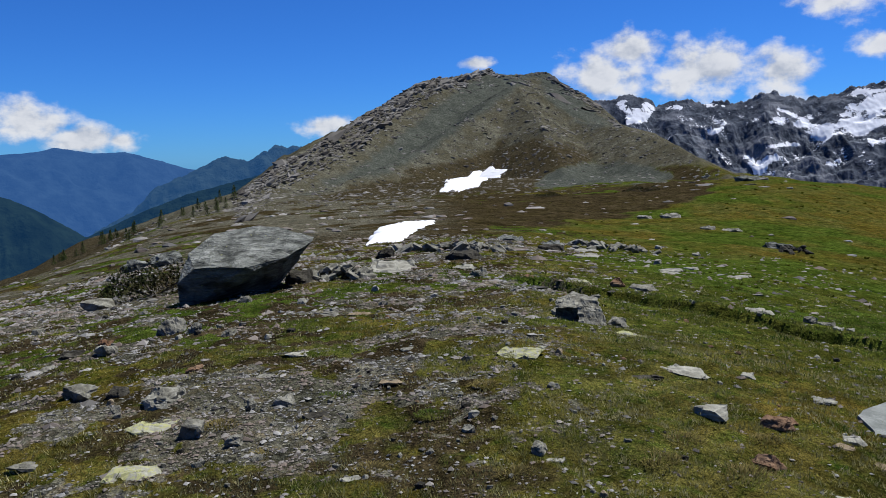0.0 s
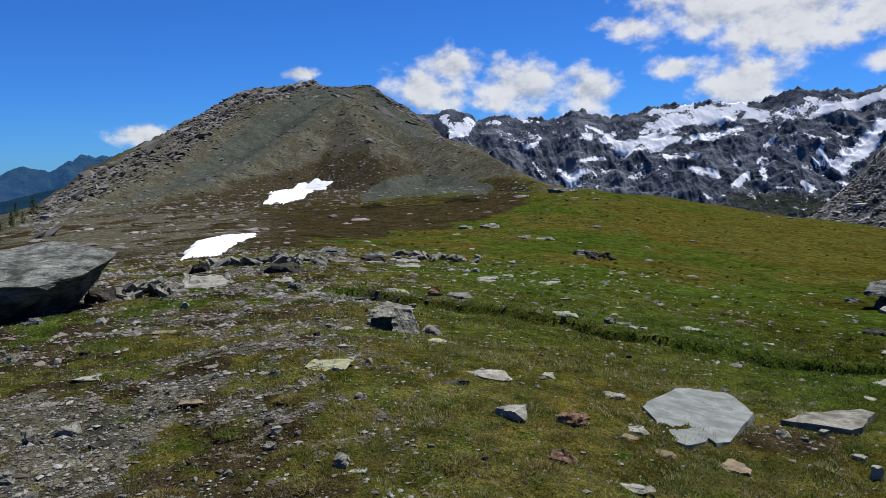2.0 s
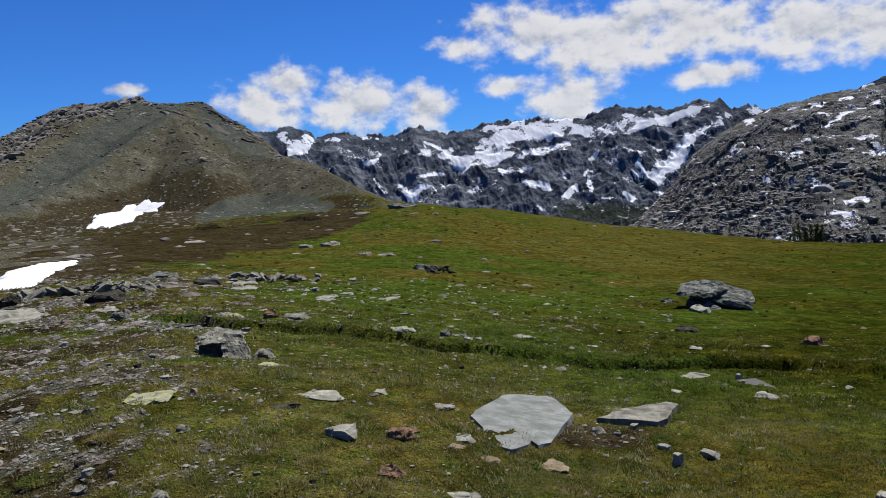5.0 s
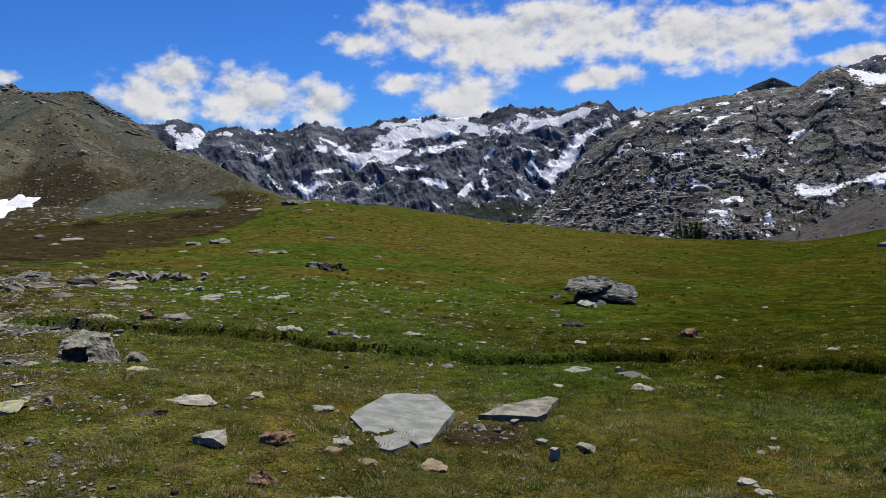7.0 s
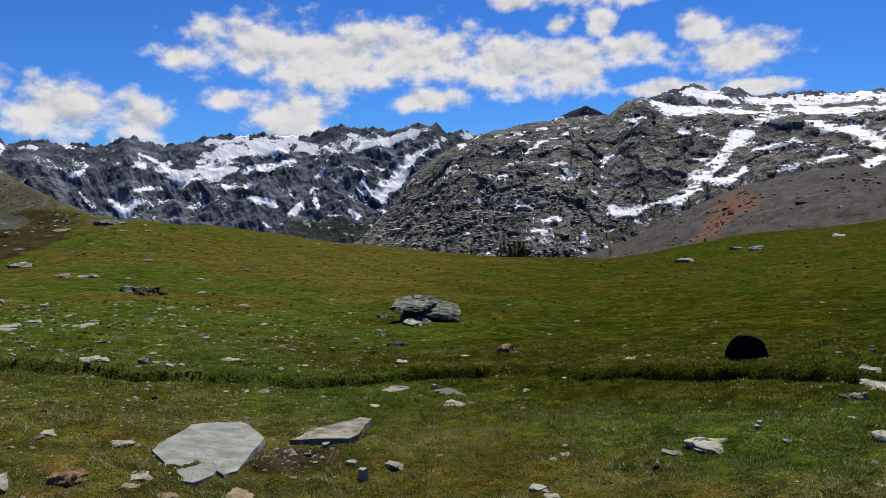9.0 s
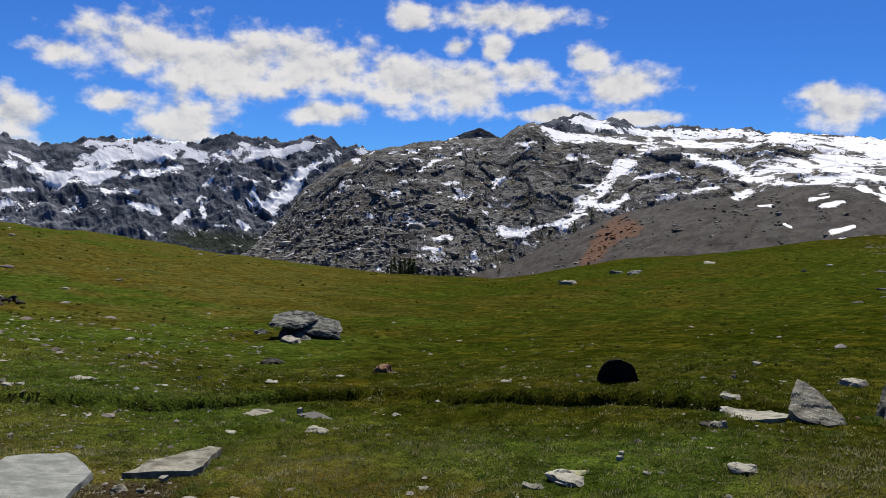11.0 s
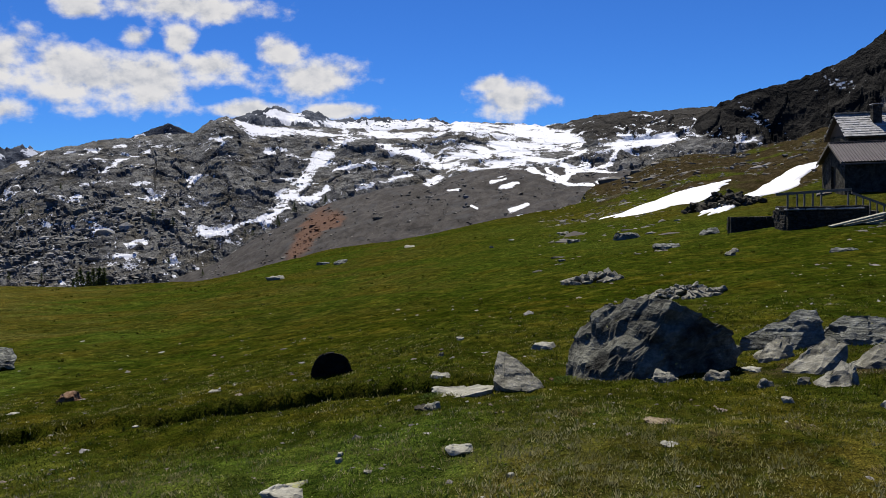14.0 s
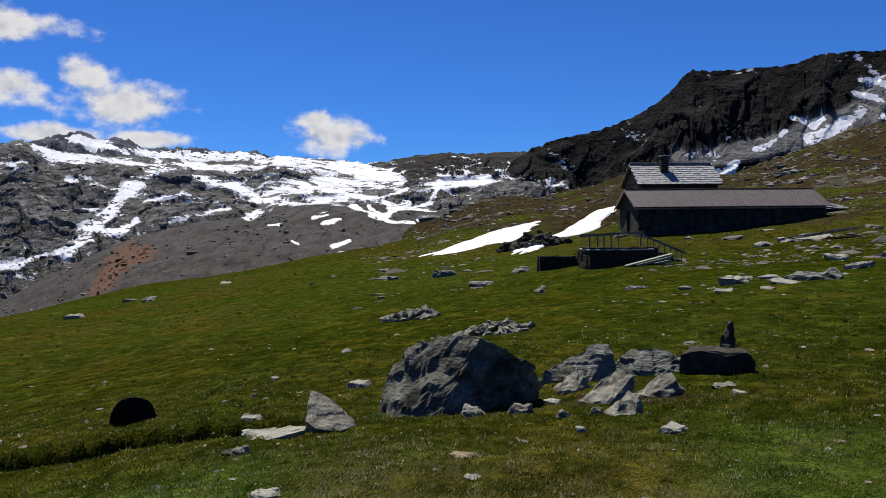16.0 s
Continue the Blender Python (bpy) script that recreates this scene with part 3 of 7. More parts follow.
# the little ditch that crosses the meadow: x, y
DITCH = [(1.4, 10.6), (2.1, 9.9), (3.0, 9.1), (3.75, 8.5), (4.5, 8.0), (5.4, 7.65), (6.3, 7.35), (7.3, 7.2), (8.0, 6.8), (8.3, 6.0), (8.45, 5.2), (8.5, 4.1), (8.62, 3.3), (8.62, 2.6), (8.4, 2.0)]


def ditch_depth(x, y):
    best, side = np.full(x.shape, 99.0), np.zeros(x.shape)
    for (ax, ay), (bx, by) in zip(DITCH, DITCH[1:]):
        dx, dy = bx - ax, by - ay
        t = np.clip(((x - ax) * dx + (y - ay) * dy) / (dx * dx + dy * dy), 0, 1)
        px, py = x - ax - t * dx, y - ay - t * dy
        d = np.hypot(px, py)
        side = np.where(d < best, np.where(px * -dy + py * dx > 0, 1.0, -1.0), side)
        best = np.minimum(best, d)
    return best, side


def turf_height(x, y):
    """Height of the ground, without its small bumps."""
    az, r = np.degrees(np.arctan2(x, y)), np.hypot(x, y)
    a = np.clip((az + 40) / 0.5, 0, len(TABLE_AZ) - 1.001)
    b = np.clip((np.log(np.maximum(r, 0.1)) - TABLE_LR[0]) / (TABLE_LR[1] - TABLE_LR[0]), 0, len(TABLE_LR) - 1.001)
    i, j = b.astype(int), a.astype(int)
    fi, fj = b - i, a - j
    el = (TABLE[i, j] * (1 - fi) + TABLE[i + 1, j] * fi) * (1 - fj) + (TABLE[i, j + 1] * (1 - fi) + TABLE[i + 1, j + 1] * fi) * fj
    z = EYE + np.clip(r, 6, 100) * np.tan(np.radians(el))
    z = np.where(r < 6, z * smooth(0, 6, r), z)
    # beyond 100 m: the scree hill, the slope behind the hut, else down into the valleys
    far = r - 100
    sky = np.interp(az, [p[0] for p in SKYLINE], [p[1] for p in SKYLINE])
    brow = EYE + 150 * np.tan(np.radians(sky + 0.1))
    on_slope = smooth(81, 86, az)
    fall = z - 0.32 * far
    rise = np.where(r < 150, z + (brow - z) * far / 50, brow - 0.3 * (r - 150))
    flat = z - 0.02 * far - 0.25 * np.maximum(r - 220, 0)
    hill = smooth(-19, -14, az) * (1 - smooth(15, 21, az))
    out = fall * (1 - hill) + flat * hill
    out = out * (1 - on_slope) + rise * on_slope
    z = np.where(far > 0, out, z)
    z = z + 0.005 * r * smooth(50, 80, r) * smooth(18, 24, az) * (1 - smooth(80, 84, az))
    ridge = np.maximum(np.maximum(tent(x, y, CREST, 0.36), tent(x, y, SPUR, 0.45)), tent(x, y, SPUR_FRONT, 0.5))
    back = np.where(r > 90, ridge, -1e4)
    z = np.maximum(z, back)
    jag = 0.16 * fbm(az * 1.3, az * 0 + 3, 4, 91, 0.7) * smooth(-19, -12, az) * (1 - smooth(10, 14, az))
    z = np.where(r > 35, np.minimum(z, EYE + r * np.tan(np.radians(sky + jag))), z)
    return np.maximum(z, -0.17 * r - 10)


def turf(x, y):
    """Height of the ground with hummocks, ditch and, far off, rocks."""
    x, y = np.asarray(x, float), np.asarray(y, float)
    z = turf_height(x, y)
    r = np.hypot(x, y)
    z = z + 0.035 * fbm(x * 0.9, y * 0.9, 3, 3) * smooth(1.5, 5, r) + 0.022 * fbm(x * 4, y * 4, 4, 8, 0.6) * (1 - smooth(15, 40, r))
    z = z + 0.16 * fbm(x * 0.17, y * 0.17, 3, 5) * smooth(9, 30, r)
    z = z + 0.9 * fbm(x * 0.09, y * 0.09, 4, 6, 0.6) * smooth(66, 85, r) * smooth(82, 88, np.degrees(np.arctan2(x, y))) * (1 - smooth(125, 148, r))
    d, side = ditch_depth(x, y)
    deep = np.maximum(smooth(-0.35, 0.2, fbm(x * 0.8, y * 0.8, 3, 13)) * (0.35 + 0.65 * smooth(2, 6, x)), smooth(4.6, 3.6, y))
    wander = d + 0.07 * fbm(x * 2.5, y * 2.5, 3, 14)
    z = z - 0.28 * deep * np.exp(-(wander / 0.12) ** 2) + 0.12 * smooth(0.06, 0.16, wander) * np.exp(-(wander / 0.6) ** 2) * (side > 0)
    hilly = smooth(100, 200, r)
    cell, edge = blocks(x * 0.22 + 0.6 * fbm(x * 0.1, y * 0.1, 2, 4), y * 0.1, 11)
    z = z + hilly * (1.3 * fbm(x * 0.03, y * 0.03, 5, 21) + 0.45 * (cell - 0.5) * smooth(0.1, 0.7, noise2(x * 0.025, y * 0.025, 31)))
    return z


def region(az, el, outline):
    """Signed distance in degrees to an outline of (azimuth, elevation): positive inside."""
    near, inside = np.full(az.shape, 99.0), np.zeros(az.shape, bool)
    for (ax, ay), (bx, by) in zip(outline, outline[1:] + outline[:1]):
        dx, dy = bx - ax, by - ay
        t = np.clip(((az - ax) * dx + (el - ay) * dy) / (dx * dx + dy * dy), 0, 1)
        near = np.minimum(near, np.hypot(az - ax - t * dx, el - ay - t * dy))
        inside ^= ((ay > el) != (by > el)) & (az < ax + dx * (el - ay) / (dy if abs(dy) > 1e-9 else 1e-9))
    return np.where(inside, near, -near)


# bare grey dust and scree on the hill: the long gully, the saddle behind the spur's top and the fan at its foot
GULLY = [(3.63, 6.3), (7.4, 6.2), (6.9, 5.4), (5.97, 5.0), (5.05, 4.1), (1.52, 2.0), (-1.04, 0.1), (-4.1, -1.25), (-7.77, -2.2), (-11.1, -2.9), (-9.41, -1.84), (-6.04, -0.48), (-1.98, 2.52), (0.78, 4.49)]
SADDLE = [(6.79, 5.6), (8.42, 5.9), (9.42, 4.5), (11.43, 2.83), (12.82, 1.79), (11.03, 1.85), (9.01, 2.81), (7.39, 4.28)]
FAN = [(6.7, -2.27), (7.54, -1.46), (8.98, -0.87), (11.42, -0.76), (14.22, -0.99), (16.76, -1.65), (16.57, -2.45), (15.02, -3.04), (12.63, -3.52), (9.78, -3.71), (7.31, -3.53)]


def ground_masks(x, y, z):
    """Where turf is dry, heathy, gravelly or scree, each 0 to 1."""
    az, r = np.degrees(np.arctan2(x, y)), np.hypot(x, y)
    el = np.degrees(np.arctan2(z - EYE, r))
    patch = fbm(x * 0.35, y * 0.35, 4, 41)
    wide = fbm(x * 0.06, y * 0.06, 3, 47)
    west = 1 - smooth(-2, 22, az + 5 * patch)
    gravel = np.clip(smooth(0.12, 0.62, 0.75 * fbm(x * 2.4, y * 2.4, 4, 51, 0.65) + 0.5 * fbm(x * 0.6, y * 0.6, 2, 53) + 0.42 * west - 0.15) * (west * 0.75 + 0.06) * (1 - smooth(18, 40, r)), 0, 1)
    earth = np.exp(-(((x - 3.35) / 0.45) ** 2 + ((y - 4.25) / 0.3) ** 2)) + 0.85 * np.exp(-(((x - 9.2) / 0.9) ** 2 + ((y + 1.6) / 1.3) ** 2)) * smooth(-0.6, 0.5, fbm(x * 1.5, y * 1.5, 4, 55))
    heath = np.clip(smooth(0.0, 0.5, fbm(x * 2.1, y * 2.1, 4, 61, 0.65) + 0.36 * west - 0.12) * (0.15 + 0.75 * west), 0, 1) * (1 - smooth(25, 60, r) * smooth(20, 30, az))
    dry = np.clip(smooth(-0.1, 0.8, patch + 0.3 * wide + 0.75 * np.exp(-((r - 4) / 2.4) ** 2) * (1 - 0.5 * smooth(55, 80, az))) * 0.9, 0, 1)
    dry = np.maximum(dry, 0.95 * smooth(0.0, 0.5, fbm(x * 0.12, y * 0.12, 5, 66, 0.6) + 0.95 * np.exp(-((az - 38) / 20) ** 2) * np.exp(-((el + 5.2) / 1.7) ** 2)))
    dry = dry * (1 - 0.8 * smooth(70, 80, az) * smooth(12, 20, r)) * (1 - 0.5 * smooth(5, 8, r) * (1 - smooth(18, 26, r)) * smooth(8, 16, az))
    hill = smooth(80, 105, r + 12 * patch) * (1 - smooth(18, 24, az + 2.5 * patch + 2.0 * fbm(x * 0.05, y * 0.05, 4, 83)))
    shake = 0.55 * fbm(x * 0.04, y * 0.04, 6, 71, 0.65)
    moor = blobs(az + 2 * shake, el + shake, [(16, -2.0, 4, 1.0, 0)])
    brink = np.interp(az, [-20, -14.8, -9.5, -4, -1, 3.2, 7, 9, 11, 14.2, 18.9], [-4.6, -3.7, -2.9, -1.45, -0.6, 0.7, 1.2, 0.6, -0.1, -1.4, -2.7])
    moor = np.maximum(moor, np.clip((brink - el - 0.9 * shake) / 1.1, -1, 1))
    rim = np.interp(az, [-24, -6, 5, 13, 18, 20, 22], [-6.8, -6.6, -5.8, -4.9, -3.6, -2.4, 0])
    foot = smooth(-0.5, 0.6, el - rim + 1.1 * shake + 0.5 * patch) * smooth(20, 26, r) * smooth(-24, -18, az)
    far = r > 60
    bare = np.full(x.shape, -9.0)
    if far.any():
        fa, fe = az[far] + 0.5 * shake[far], el[far] + 0.4 * shake[far]
        fray = 0.22 * fbm(x[far] * 0.2, y[far] * 0.2, 4, 74, 0.6)
        bare[far] = np.maximum(np.maximum(region(fa, fe, GULLY), region(fa, fe, SADDLE)), region(fa, fe, FAN)) + fray
    gully = hill * smooth(-0.12, 0.3, bare)
    moor = smooth(-0.35, 0.4, moor + 0.35 * fbm(x * 0.15, y * 0.15, 4, 73, 0.6))
    scree = hill * np.maximum(1 - 0.58 * moor, gully)
    green = smooth(12, 19, az + 4 * shake) * smooth(-2.6, -1.4, el + shake)
    scree = scree * (1 - 0.35 * green)
    heath = np.maximum(heath * (1 - smooth(50, 90, r)), hill * moor * (1 - gully) * (1 - 0.3 * green))
    heath = np.maximum(heath, 0.95 * foot * (1 - gully) * (1 - hill) * smooth(-0.9, 0.0, patch + wide + 0.2))
    dry = np.maximum(dry, 0.9 * green)
    slope = smooth(58, 68, r + 6 * patch) * smooth(82, 88, az) * smooth(-1.6, -0.6, el + 0.3 * patch)
    heath = np.maximum(heath, slope * (0.28 + 0.6 * smooth(-0.25, 0.35, fbm(x * 0.09, y * 0.09, 5, 77, 0.6))))
    dry = dry * (1 - 0.6 * slope)
    scree = np.maximum(scree, slope * smooth(0.25, 0.8, fbm(x * 0.12, y * 0.12, 5, 78, 0.65)) * 0.75)
    stony = west * smooth(20, 34, r) * (1 - smooth(95, 130, r)) * (1 - smooth(-6, 8, az)) * smooth(-0.5, 0.3, patch + 0.2)
    gravel = np.clip(np.maximum(gravel, 0.75 * stony), 0, 1)
    heath = np.maximum(heath, 0.5 * stony)
    heath = np.maximum(heath * (0.75 + 0.25 * smooth(4.5, 7, r)), 1.1 * earth)
    lush = smooth(30, 58, az + 12 * patch) * smooth(4, 9, r + 2 * patch) * (0.75 + 0.25 * np.clip(wide, -1, 1)) * (1 - 0.35 * smooth(62, 80, r) * smooth(84, 90, az))
    lush = lush * (1 - 0.75 * np.exp(-((az - 34) / 16) ** 2) * smooth(-8.5, -6.5, el))
    return dry, np.clip(heath, 0, 1), gravel, np.clip(scree, 0, 1), gully, np.clip(lush, 0, 1)
def build_ground():
    fine = np.arange(-38, 126, 0.19)
    az = np.radians(np.concatenate([fine, np.arange(126, 322, 2.0)]))
    r = np.concatenate([[0.004], np.geomspace(0.25, 3, 16)[:-1], np.geomspace(3, 14, 250)[:-1], np.geomspace(14, 100, 130)[:-1], np.linspace(100, 470, 120), np.geomspace(490, 4600, 22)])
    rr, aa = np.meshgrid(r, az, indexing="ij")
    x, y = rr * np.sin(aa), rr * np.cos(aa)
    z = turf(x, y)
    dry, heath, gravel, scree, gully, lush = ground_masks(x, y, z)
    me = grid_mesh("ground", x, y, z, True, (("dry", dry), ("heath", heath), ("gravel", gravel), ("scree", scree), ("gully", gully), ("lush", lush)))
    me.materials.append(GROUND)
    tagged(new("ground", me), "alpine meadow of short grass, heath, gravel and scree", "ground", kind="structure")


build_ground()


# ---- mountains ----
def mountain(name, label, crest, r_top, r_base, el_base, material, size, rough, snow=(), bits=0.12, step_az=0.1, rows=90, seed=0, bend=1.0, spurs=1.0, cragged=0.0, extra_snow=0.0, stains=(), bias=0.05, ledge=0.0, drift=0.0, wear=0.0, fine=0.0):
    """A mountain face between its skyline (azimuth, elevation) and its foot. size: metres of its spurs, rough: their depth, bits: the skyline's jags in degrees."""
    line = np.array(crest)
    az = np.arange(line[0, 0], line[-1, 0] + 1e-6, step_az)
    top = np.interp(az, line[:, 0], line[:, 1])
    jag = r_top * np.radians(bits) * fbm(az * 2.2, az * 0 + seed, 4, seed + 2, 0.65)
    base = np.interp(az, [p[0] for p in el_base], [p[1] for p in el_base]) if isinstance(el_base, list) else np.full(az.shape, el_base)
    v = np.concatenate([np.linspace(0, 1, rows), [1.06, 1.3]])[:, None]
    z0, z1 = r_base * np.tan(np.radians(base)), r_top * np.tan(np.radians(top))
    r = r_base + (r_top - r_base) * v + 0 * az
    z = EYE + z0 + (z1 - z0) * np.minimum(v, 1) ** bend - np.maximum(v - 1, 0) * (z1 - z0) * 2 + jag * smooth(0.985, 1.0, v)
    u, s = np.radians(az) * r_top + 0 * v, v * (r_top - r_base) * 1.3 + 0 * az
    lean = 0.35 * fbm(u / size * 0.5, s / size * 0.5, 2, seed + 4) + 0.5 * drift * s / size
    d = spurs * (ridged(u / size + 2 * lean, s / size * 0.6 + lean, 3, seed) - 0.45) + 0.45 * fbm(u / size * 1.7 + lean, s / size * 1.7, 3, seed + 7)
    d = d + 0.3 * spurs * (ridged(u / size * 3.1 + lean, s / size * 1.9 + 2 * lean, 3, seed + 5) - 0.45)
    if fine:
        d = d + fine * (ridged(u / size * 4.3 + 1.5 * s / size + lean, s / size * 3.1 - u / size, 4, seed + 71, 0.65) - 0.4)
    if cragged:
        slab, crack = blocks(u / cragged * 0.36 + 0.4 * fbm(u / 20, s / 20, 2, seed + 14), s / cragged * 0.3 + 0.12 * u / cragged, seed + 15)
        d = d + 0.9 * (slab - 0.5) - 0.9 * smooth(0.09, 0.0, crack) * (slab > 0.35)
        cell, edge = blocks(u / cragged + 0.5 * fbm(u / cragged * 0.5, s / cragged * 0.5, 2, seed + 3), s / cragged * 0.95, seed + 12)
        cell2, edge2 = blocks(u / cragged * 4.2 + 0.3 * s / cragged, s / cragged * 2.2, seed + 13)
        d = d + 0.5 * (cell - 0.5) + 0.25 * (cell2 - 0.5) + 0.8 * fbm(u / size * 0.6, s / size * 1.2, 3, seed + 41)
    if ledge:
        t = s / ledge + 1.3 * fbm(u / ledge / 4, s / ledge / 4, 3, seed + 61) + 0.5 * u / ledge
        d = d + 0.55 * (t - np.floor(t) - 0.5) * smooth(0.3, 0.6, noise2(u / 25, s / 25, seed + 62))
    el0 = np.degrees(np.arctan2(z - EYE, r))
    bed = smooth(-0.1, 0.35, lie(az + 0 * el0, el0, snow)) if snow else 0.0
    if stains and ledge == 0:
        bed = np.maximum(bed, smooth(-0.1, 0.35, lie(az + 0 * el0, el0, stains)))
    fade = np.clip(np.minimum(1, (1 - v) * 5), 0.0, 1) * smooth(0, 0.1, v + 0.05)
    z = z + rough * d * (1 - (0.8 if cragged else 0.65) * bed) * fade * smooth(0, 6, az - az[0] + 0.6)
    a = np.radians(az)
    x, y = r * np.sin(a), r * np.cos(a)
    el = np.degrees(np.arctan2(z - EYE, r))
    tear = size / 11
    lies = lie(az + 0.0 * el + 0.25 * fbm(u / size * 3, s / size * 3, 3, seed + 20) + wear * fbm(u / tear, s / tear, 4, seed + 21, 0.65), el + 0.18 * fbm(u / size * 3, s / size * 3, 3, seed + 23) + 0.7 * wear * fbm(u / tear, s / tear, 4, seed + 24, 0.65), snow) if snow else np.full(el.shape, -1.0)
    lies = np.clip(lies * 1.15 + bias, -0.6, 0.55) - 0.35 * np.clip(d, -0.6, 0.8) * (1 if not cragged else 0.4) - 0.5 * smooth(0.955, 0.985, v) * (0 if cragged else 1) + extra_snow * (fbm(u / size * 4 + 0.5 * s / size, s / size * 7, 4, seed + 33, 0.6) - 0.1)
    lies = lies + 1.1 * wear * fbm(u / tear * 1.2, s / tear * 0.8, 5, seed + 37, 0.7)
    if cragged:
        lies = lies + 0.6 * fbm((u + 1.2 * s) / 13, (s - 0.4 * u) / 45, 4, seed + 35, 0.6) - 0.35 * smooth(0.55, 0.75, noise2(u / 5, s / 7, seed + 36))
    stain = smooth(-0.2, 0.3, lie(az + 0.4 * fbm(u / 9, s / 9, 4, 51), el + 0.3 * fbm(u / 7, s / 7, 4, 52), stains)) if stains else np.zeros(el.shape)
    me = grid_mesh(name, x, y, z, False, (("snow", lies), ("stain", stain)), not cragged)
    if cragged:
        me.shade_flat()
    me.materials.append(material)
    return tagged(new(name, me), label, "mountain", kind="structure")

# snow as tongues and patches: half width, then the line's azimuths and elevations
RANGE_SNOW_A = [
    (0.38, (12.67, 3.62), (13.45, 2.85), (14.49, 2.58), (15.37, 3.12)), (0.19, (13.42, 2.19), (14.26, 2.29)), (0.14, (15.79, 2.89), (16.88, 2.99)),
    (0.14, (19.08, 3.19), (21.31, 3.04)), (0.12, (19.2, 1.09), (20.12, 1.57)), (0.21, (23.24, 1.64), (23.66, 1.72)), (0.11, (23.55, 2.37), (24.68, 2.11)),
    (0.11, (22.87, -0.17), (24.49, 0.11)), (0.09, (19.69, -0.29), (20.16, -0.92)), (0.19, (21.36, -0.73), (22.13, -1.33), (23.07, -0.85)),
    (0.43, (25.11, 1.25), (26.49, 0.87), (28.13, 1.11), (29.54, 1.43)), (0.54, (27.69, 1.93), (29.34, 2.59), (31.68, 2.88), (33.56, 3.36)),
    (0.19, (27.97, 3.31), (30.53, 3.55)), (0.21, (30.46, 1.13), (32.82, 1.69), (34.0, 1.9)),
]
RANGE_SNOW_B = [
    (0.28, (34.37, 2.93), (35.88, 2.47), (37.28, 2.8), (38.56, 3.67)), (0.31, (39.13, 3.15), (40.51, 3.15), (41.38, 3.44)), (0.12, (37.97, 2.64), (39.36, 3.01)),
    (0.08, (36.57, 1.83), (35.5, 0.81), (34.88, -0.62)), (0.12, (35.23, -0.81), (35.68, -1.58)), (0.12, (28.91, 0.05), (31.02, -0.01)),
    (0.15, (30.88, -0.82), (32.4, -1.21)), (0.24, (33.49, -1.99), (34.28, -1.31)), (0.14, (38.14, -1.59), (38.53, -2.22)), (0.08, (36.5, -2.13), (37.43, -2.22)),
    (0.07, (26.64, -1.3), (27.35, -1.08)), (0.28, (39.0, 3.04), (40.9, 3.32), (42.48, 3.89), (44.09, 4.44)), (0.26, (45.26, 3.48), (46.1, 3.91), (47.13, 3.76)),
    (0.19, (43.0, 2.41), (44.63, 2.9)),
]
RANGE_SNOW_C = [
    (0.42, (42.59, 1.99), (41.54, 0.31), (40.33, -0.72)), (0.14, (38.88, 0.46), (39.58, -0.49), (40.22, -1.14)), (0.09, (39.91, -1.65), (40.5, -2.03)),
    (0.09, (38.49, 0.05), (38.84, -0.37)),
]
HILL_SNOW_A = [
    (0.12, (50.96, 3.87), (52.6, 4.02)), (0.09, (50.2, 3.63), (50.74, 3.67)), (0.14, (52.91, 3.35), (54.14, 3.61)), (0.12, (50.95, 2.2), (52.02, 2.91), (52.91, 3.23)),
    (0.09, (48.54, 2.27), (49.51, 2.48)), (0.09, (46.06, 2.83), (46.57, 2.87)), (0.08, (49.48, 1.55), (50.12, 1.59)), (0.1, (49.12, 0.54), (49.77, 0.66)),
    (0.21, (56.6, 1.31), (57.01, 1.99)), (0.2, (50.23, -1.54), (51.2, -1.68)), (0.16, (50.95, -2.64), (51.61, -2.53)), (0.2, (52.6, -2.63), (53.71, -2.55)),
    (0.17, (51.58, -3.38), (52.8, -3.31)), (0.28, (57.34, -2.07), (58.6, -2.22), (59.99, -1.67)), (0.12, (60.46, -1.47), (60.74, -1.39)),
    (0.09, (56.96, -3.56), (58.34, -3.13)), (0.12, (55.19, -3.64), (55.48, -3.6)),
]
HILL_SNOW_B = [
    (0.19, (61.39, -1.36), (63.03, -0.35), (63.62, -0.01)), (0.37, (63.16, 0.41), (64.22, 1.02), (65.4, 2.6), (65.88, 3.28)), (0.3, (64.19, -0.02), (65.59, 0.18)),
    (0.16, (58.44, 4.42), (59.46, 4.46)), (0.19, (60.07, 5.65), (61.08, 5.07), (62.68, 4.71)), (0.16, (61.96, 3.47), (62.65, 3.46)),
]
BOWL_SNOW_A = [
    (0.39, (67.85, 4.78), (66.67, 3.41), (65.62, 2.41), (64.56, 1.14), (63.24, -0.12), (62.05, -1.34)), (0.23, (63.25, 0.27), (65.06, 0.1), (66.23, 0.65)),
    (0.18, (68.43, 0.76), (70.24, 1.16), (72.16, 1.5)),
    (0.31, (73.8, 1.0), (75.32, 1.88), (77.55, 2.04), (80.95, 2.27), (83.31, 2.56), (85.38, 2.84), (87.62, 3.11), (89.35, 3.38), (91.56, 3.45)),
    (0.8, (75.57, 2.43), (77.31, 3.0), (79.51, 3.3), (81.9, 3.41), (83.78, 3.27)), (0.6, (76.09, 5.04), (78.06, 5.04), (80.48, 4.62), (83.08, 4.09), (84.7, 3.35)),
    (0.26, (61.81, 5.02), (64.38, 4.88), (66.95, 4.68), (70.28, 4.54), (73.33, 4.51), (75.09, 4.7)), (0.29, (65.89, 2.91), (67.19, 3.91), (68.75, 4.63)),
]
